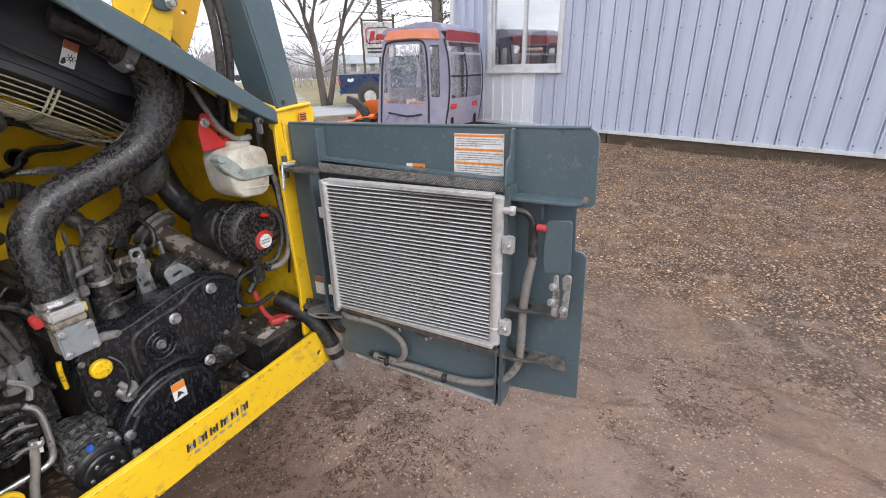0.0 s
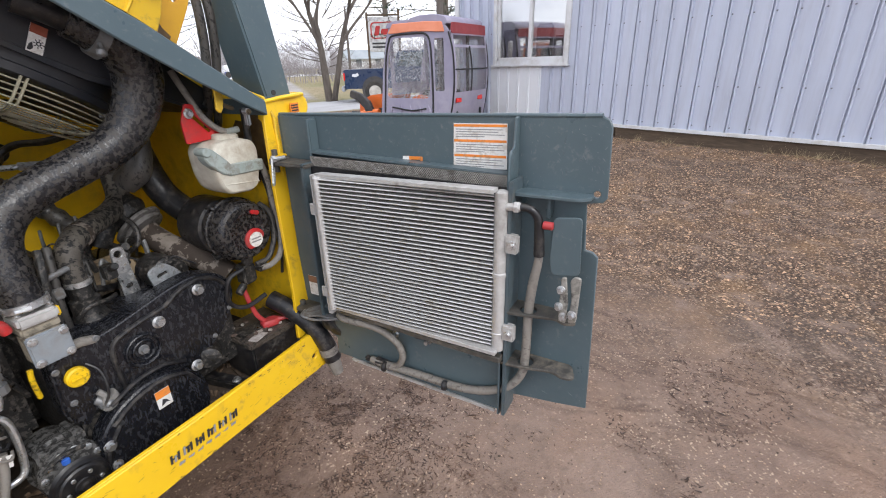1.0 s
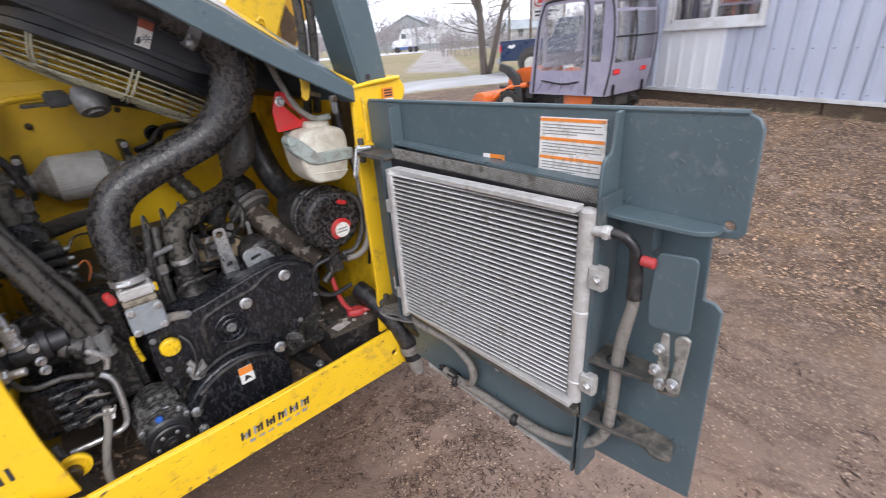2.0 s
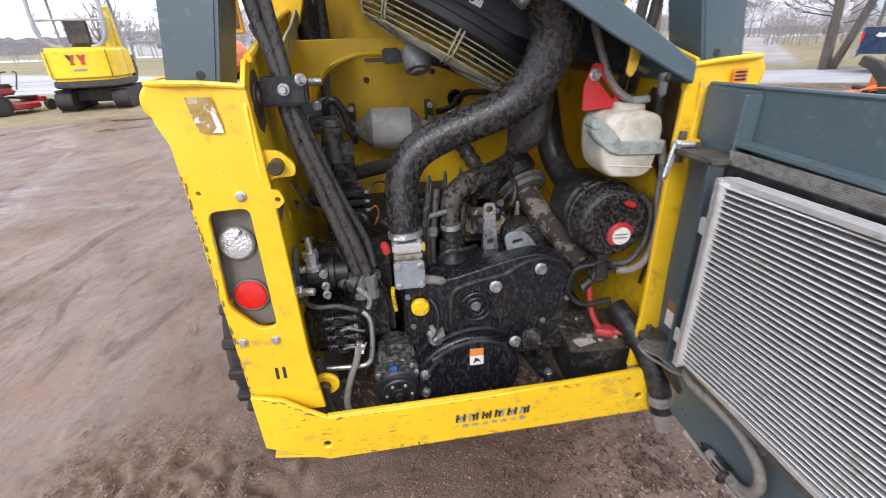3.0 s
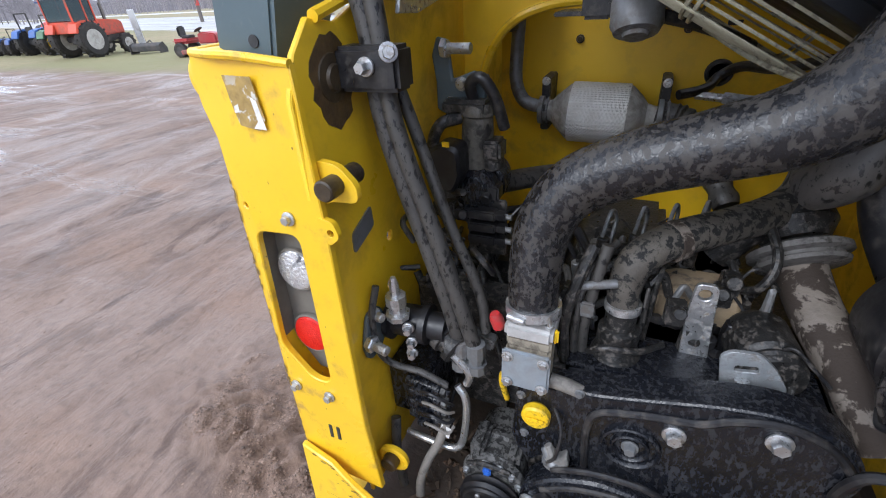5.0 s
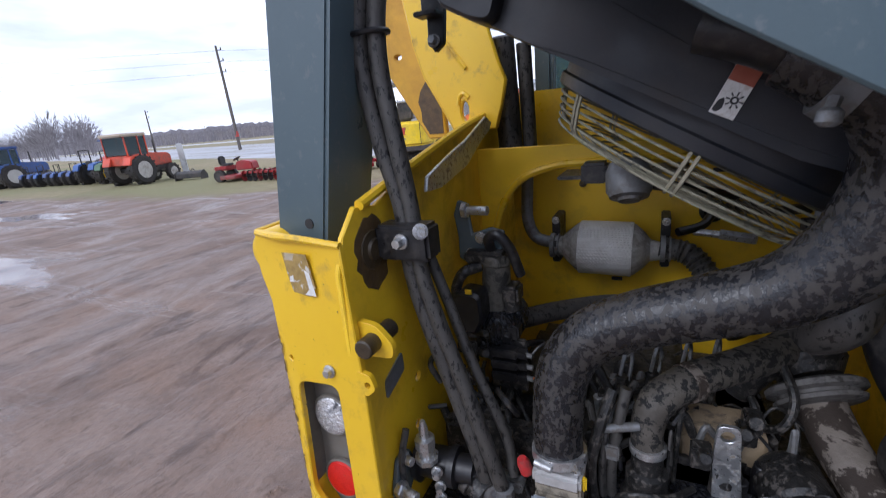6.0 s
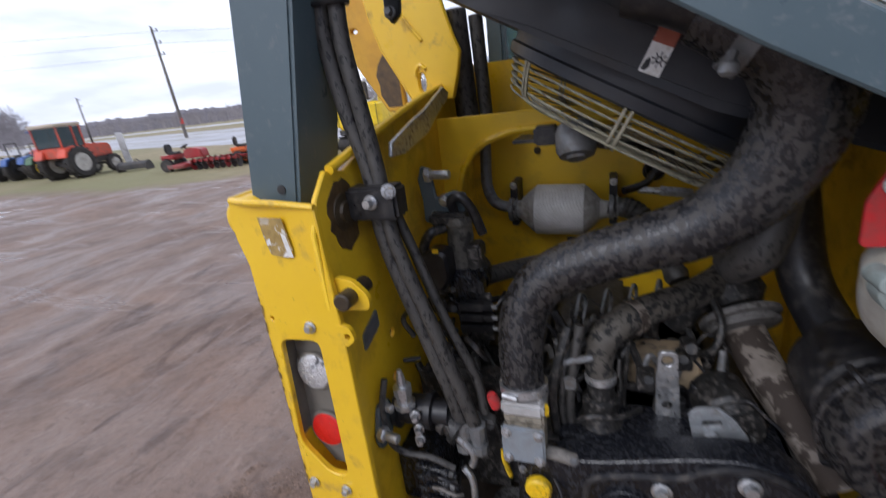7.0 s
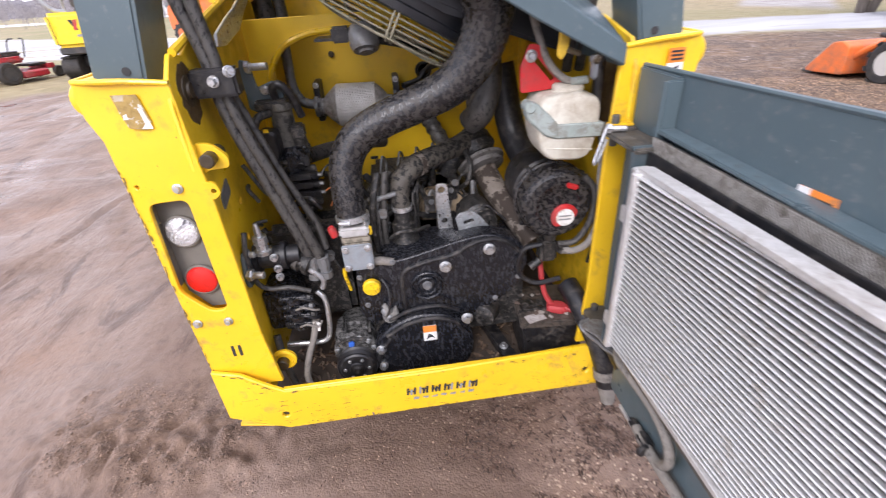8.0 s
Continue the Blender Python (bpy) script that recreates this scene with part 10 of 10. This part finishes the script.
def bare_tree(label, h, seed, stems=1, spread=0.5, r0=0.28, low=0):
    rnd = random.Random(seed)
    ob = thing("bare_tree", (0, 0, 0), label, "tree")
    trunk, crown = bmesh.new(), bmesh.new()

    def grow(p, d, L, r, depth):
        n = 3
        pts = [p]
        dd = d.copy()
        for i in range(n):
            dd = (dd + Vector((rnd.uniform(-1, 1), rnd.uniform(-1, 1), rnd.uniform(-0.3, 0.6))) * 0.16).normalized()
            pts.append(pts[-1] + dd * L / n)
        r1 = r * 0.62
        tube(pts, [r, (r + r1) / 2, r1], 8 if depth < 2 else 5 if depth < 4 else 3, 3 if depth < 3 else 1, caps=False, bm=trunk if depth < 2 else crown)
        if depth >= 6 or r < 0.008:
            return
        k = 3
        for i in range(k):
            q = pts[-1] if i < 2 else pts[2]
            a = rnd.uniform(0, 2 * math.pi)
            s = dd.orthogonal().normalized()
            s = Matrix.Rotation(a, 3, dd) @ s
            nd = (dd + s * rnd.uniform(0.35, 0.95) * (spread + 0.4) + Vector((0, 0, 0.12))).normalized()
            grow(q, nd, L * rnd.uniform(0.62, 0.82), r1 * rnd.uniform(0.65, 0.85), depth + 1)
    for s in range(stems):
        a = s * 2.6 + 0.4
        grow(Vector((0.15 * math.cos(a) * (stems > 1), 0.15 * math.sin(a) * (stems > 1), -0.1)), Vector((0.20 * math.cos(a) * (stems > 1), 0.20 * math.sin(a) * (stems > 1), 1)).normalized(), h * 0.30, r0, 0)
    for k in range(low):
        a = rnd.uniform(0, 2 * math.pi)
        q = Vector((0.25 * math.cos(a), 0.25 * math.sin(a), h * rnd.uniform(0.10, 0.42)))
        grow(q, Vector((math.cos(a), math.sin(a), rnd.uniform(0.1, 0.7))).normalized(), h * rnd.uniform(0.07, 0.13), 0.022, 3)
    part("trunk", trunk, BARK, ob)
    part("crown", crown, TWIG, ob, "bare winter branches")
    return ob
put(bare_tree("bare two-stemmed tree beside the lane", 12, 5, 3, 0.35, 0.14, 34), 15.5, 14.2, 20)
put(bare_tree("bare tree at the edge of the field", 13, 8, 1, 0.5, 0.3), -20, 62, 0)
put(bare_tree("bare tree beyond the road", 12, 9, 2, 0.5, 0.25), -36, 74, 0)
put(bare_tree("bare tree near the white houses", 14, 12, 1, 0.55, 0.32), 2, 84, 40)
put(bare_tree("bare tree near the barn", 13, 14, 2, 0.5, 0.26), 30, 60, 70)


def pine(label, h, seed):
    rnd = random.Random(seed)
    ob = thing("pine_tree", (0, 0, 0), label, "tree")
    part("trunk", tube([(0, 0, -0.2), (0.1, 0, h * 0.5), (0, 0.1, h)], [0.28, 0.18, 0.04], 9, 4), BARK, ob)
    limbs = bmesh.new()
    vs, fs = [], []
    for k in range(60):
        z = h * (0.24 + 0.74 * (k / 60) ** 0.9)
        L = (h - z) * 0.36 + rnd.uniform(0.3, 1.1)
        a = rnd.uniform(0, 6.28)
        d = Vector((math.cos(a), math.sin(a), rnd.uniform(0.0, 0.35)))
        p = Vector((0, 0, z))
        tube([p, p + d * L * 0.5, p + d * L], [0.05, 0.03, 0.012], 4, 2, caps=False, bm=limbs)
        for j in range(26):
            q = p + d * L * rnd.uniform(0.35, 1.08) + Vector((rnd.gauss(0, 0.22), rnd.gauss(0, 0.22), rnd.gauss(0.05, 0.14)))
            for t in range(5):
                u = Vector((rnd.gauss(0, 1), rnd.gauss(0, 1), rnd.gauss(0.3, 0.8))).normalized() * rnd.uniform(0.12, 0.26)
                w = u.orthogonal().normalized() * 0.022
                o = len(vs)
                vs += [q - w, q + w, q + u]
                fs.append((o, o + 1, o + 2))
    part("limbs", limbs, BARK, ob)
    me = bpy.data.meshes.new("needles")
    me.from_pydata(vs, [], fs)
    me.materials.append(NEEDLE)
    nd = new("needles", me)
    nd.parent = ob
    tagged(nd, "dark green needle tufts", kind="stuff")
    return ob
put(pine("tall dark pine behind the sign", 14, 21), 31.5, 22.5, 0)
put(pine("dark pine beside the building", 13, 22), 27.0, 14.7, 50)
put(pine("dark pine by the lane far off", 14, 23), 29, 46, 50)
put(pine("dark pine in front of the far woods", 10, 24), -34, 92, 50)

# far woods all round the horizon
def woods(name, label, n, band, hs, seed, arc=(-180, 180), twigs=40):
    """Many bare trees in one mesh: each a stem and a loose oval crown of thin twigs."""
    rnd = random.Random(seed)
    vs, fs = [], []

    def blade(b, u, w):
        o = len(vs)
        vs.extend([tuple(b - w), tuple(b + w), tuple(b + u)])
        fs.append((o, o + 1, o + 2))
    for k in range(n):
        a = radians(rnd.uniform(*arc))
        d = rnd.uniform(*band)
        x, y = d * math.sin(a), d * math.cos(a)
        h = rnd.uniform(*hs) * (0.8 + 0.5 * noise.noise((a * 6, 0, seed)))
        side = Vector((math.cos(a), -math.sin(a), 0))
        base = Vector((x, y, G))
        blade(base, Vector((0, 0, h * 0.9)), side * h * 0.016)
        c = base + Vector((0, 0, h * 0.60))
        wd = h * rnd.uniform(0.22, 0.34)
        for j in range(twigs):
            q = Vector((rnd.gauss(0, 1), rnd.gauss(0, 1), rnd.gauss(0, 1))).normalized() * rnd.random() ** 0.5
            pos = c + side * q.x * wd + Vector((0, 0, q.z * h * 0.40))
            out = (side * q.x * 0.9 + Vector((0, 0, q.z * 0.5 + 0.6))).normalized()
            out = (out + side * rnd.gauss(0, 0.35)).normalized()
            w = out.cross(Vector((math.sin(a), math.cos(a), 0))) * h * rnd.uniform(0.004, 0.011)
            blade(pos, out * h * rnd.uniform(0.08, 0.20), w)
    me = bpy.data.meshes.new(name)
    me.from_pydata(vs, [], fs)
    # bark tones are paled so that the colour carries the distance haze
    me.materials.append(surface(name + "_hazed_bark", (0.22, 0.20, 0.205), (0.29, 0.268, 0.272), 0.05, 0.95, bump=0, island=0.35))
    return tagged(new(name, me), label, "woods", kind="stuff")
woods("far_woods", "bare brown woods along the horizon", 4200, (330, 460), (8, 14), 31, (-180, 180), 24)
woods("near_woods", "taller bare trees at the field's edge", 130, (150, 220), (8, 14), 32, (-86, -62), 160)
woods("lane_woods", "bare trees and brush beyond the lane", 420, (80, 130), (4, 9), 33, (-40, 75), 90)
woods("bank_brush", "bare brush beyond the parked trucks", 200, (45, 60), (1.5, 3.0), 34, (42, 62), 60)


# low wooded ridges that close the view
def ridge(label, dist, top, seed, mat):
    vs, fs = [], []
    n = 1400
    rnd = random.Random(seed)
    for k in range(n):
        a = 2 * math.pi * k / n
        h = top * (0.75 + 0.55 * noise.noise((math.cos(a) * 2.2, math.sin(a) * 2.2, seed)) + 0.12 * noise.noise((math.cos(a) * 22, math.sin(a) * 22, seed))) + rnd.uniform(-0.06, 0.06) * top
        for d, z in ((dist, G - 0.5), (dist + 12, h * 0.72), (dist + 45, h)):
            vs.append((d * math.cos(a), d * math.sin(a), z))
    for k in range(n):
        o, p = 3 * k, 3 * ((k + 1) % n)
        fs += [(o, p, p + 1, o + 1), (o + 1, p + 1, p + 2, o + 2)]
    me = bpy.data.meshes.new("wooded_ridge")
    me.from_pydata(vs, [], fs)
    me.materials.append(mat)
    return tagged(new("wooded_ridge", me), label, "ridge", kind="structure")


# the haze is mixed into the ridge's own colour
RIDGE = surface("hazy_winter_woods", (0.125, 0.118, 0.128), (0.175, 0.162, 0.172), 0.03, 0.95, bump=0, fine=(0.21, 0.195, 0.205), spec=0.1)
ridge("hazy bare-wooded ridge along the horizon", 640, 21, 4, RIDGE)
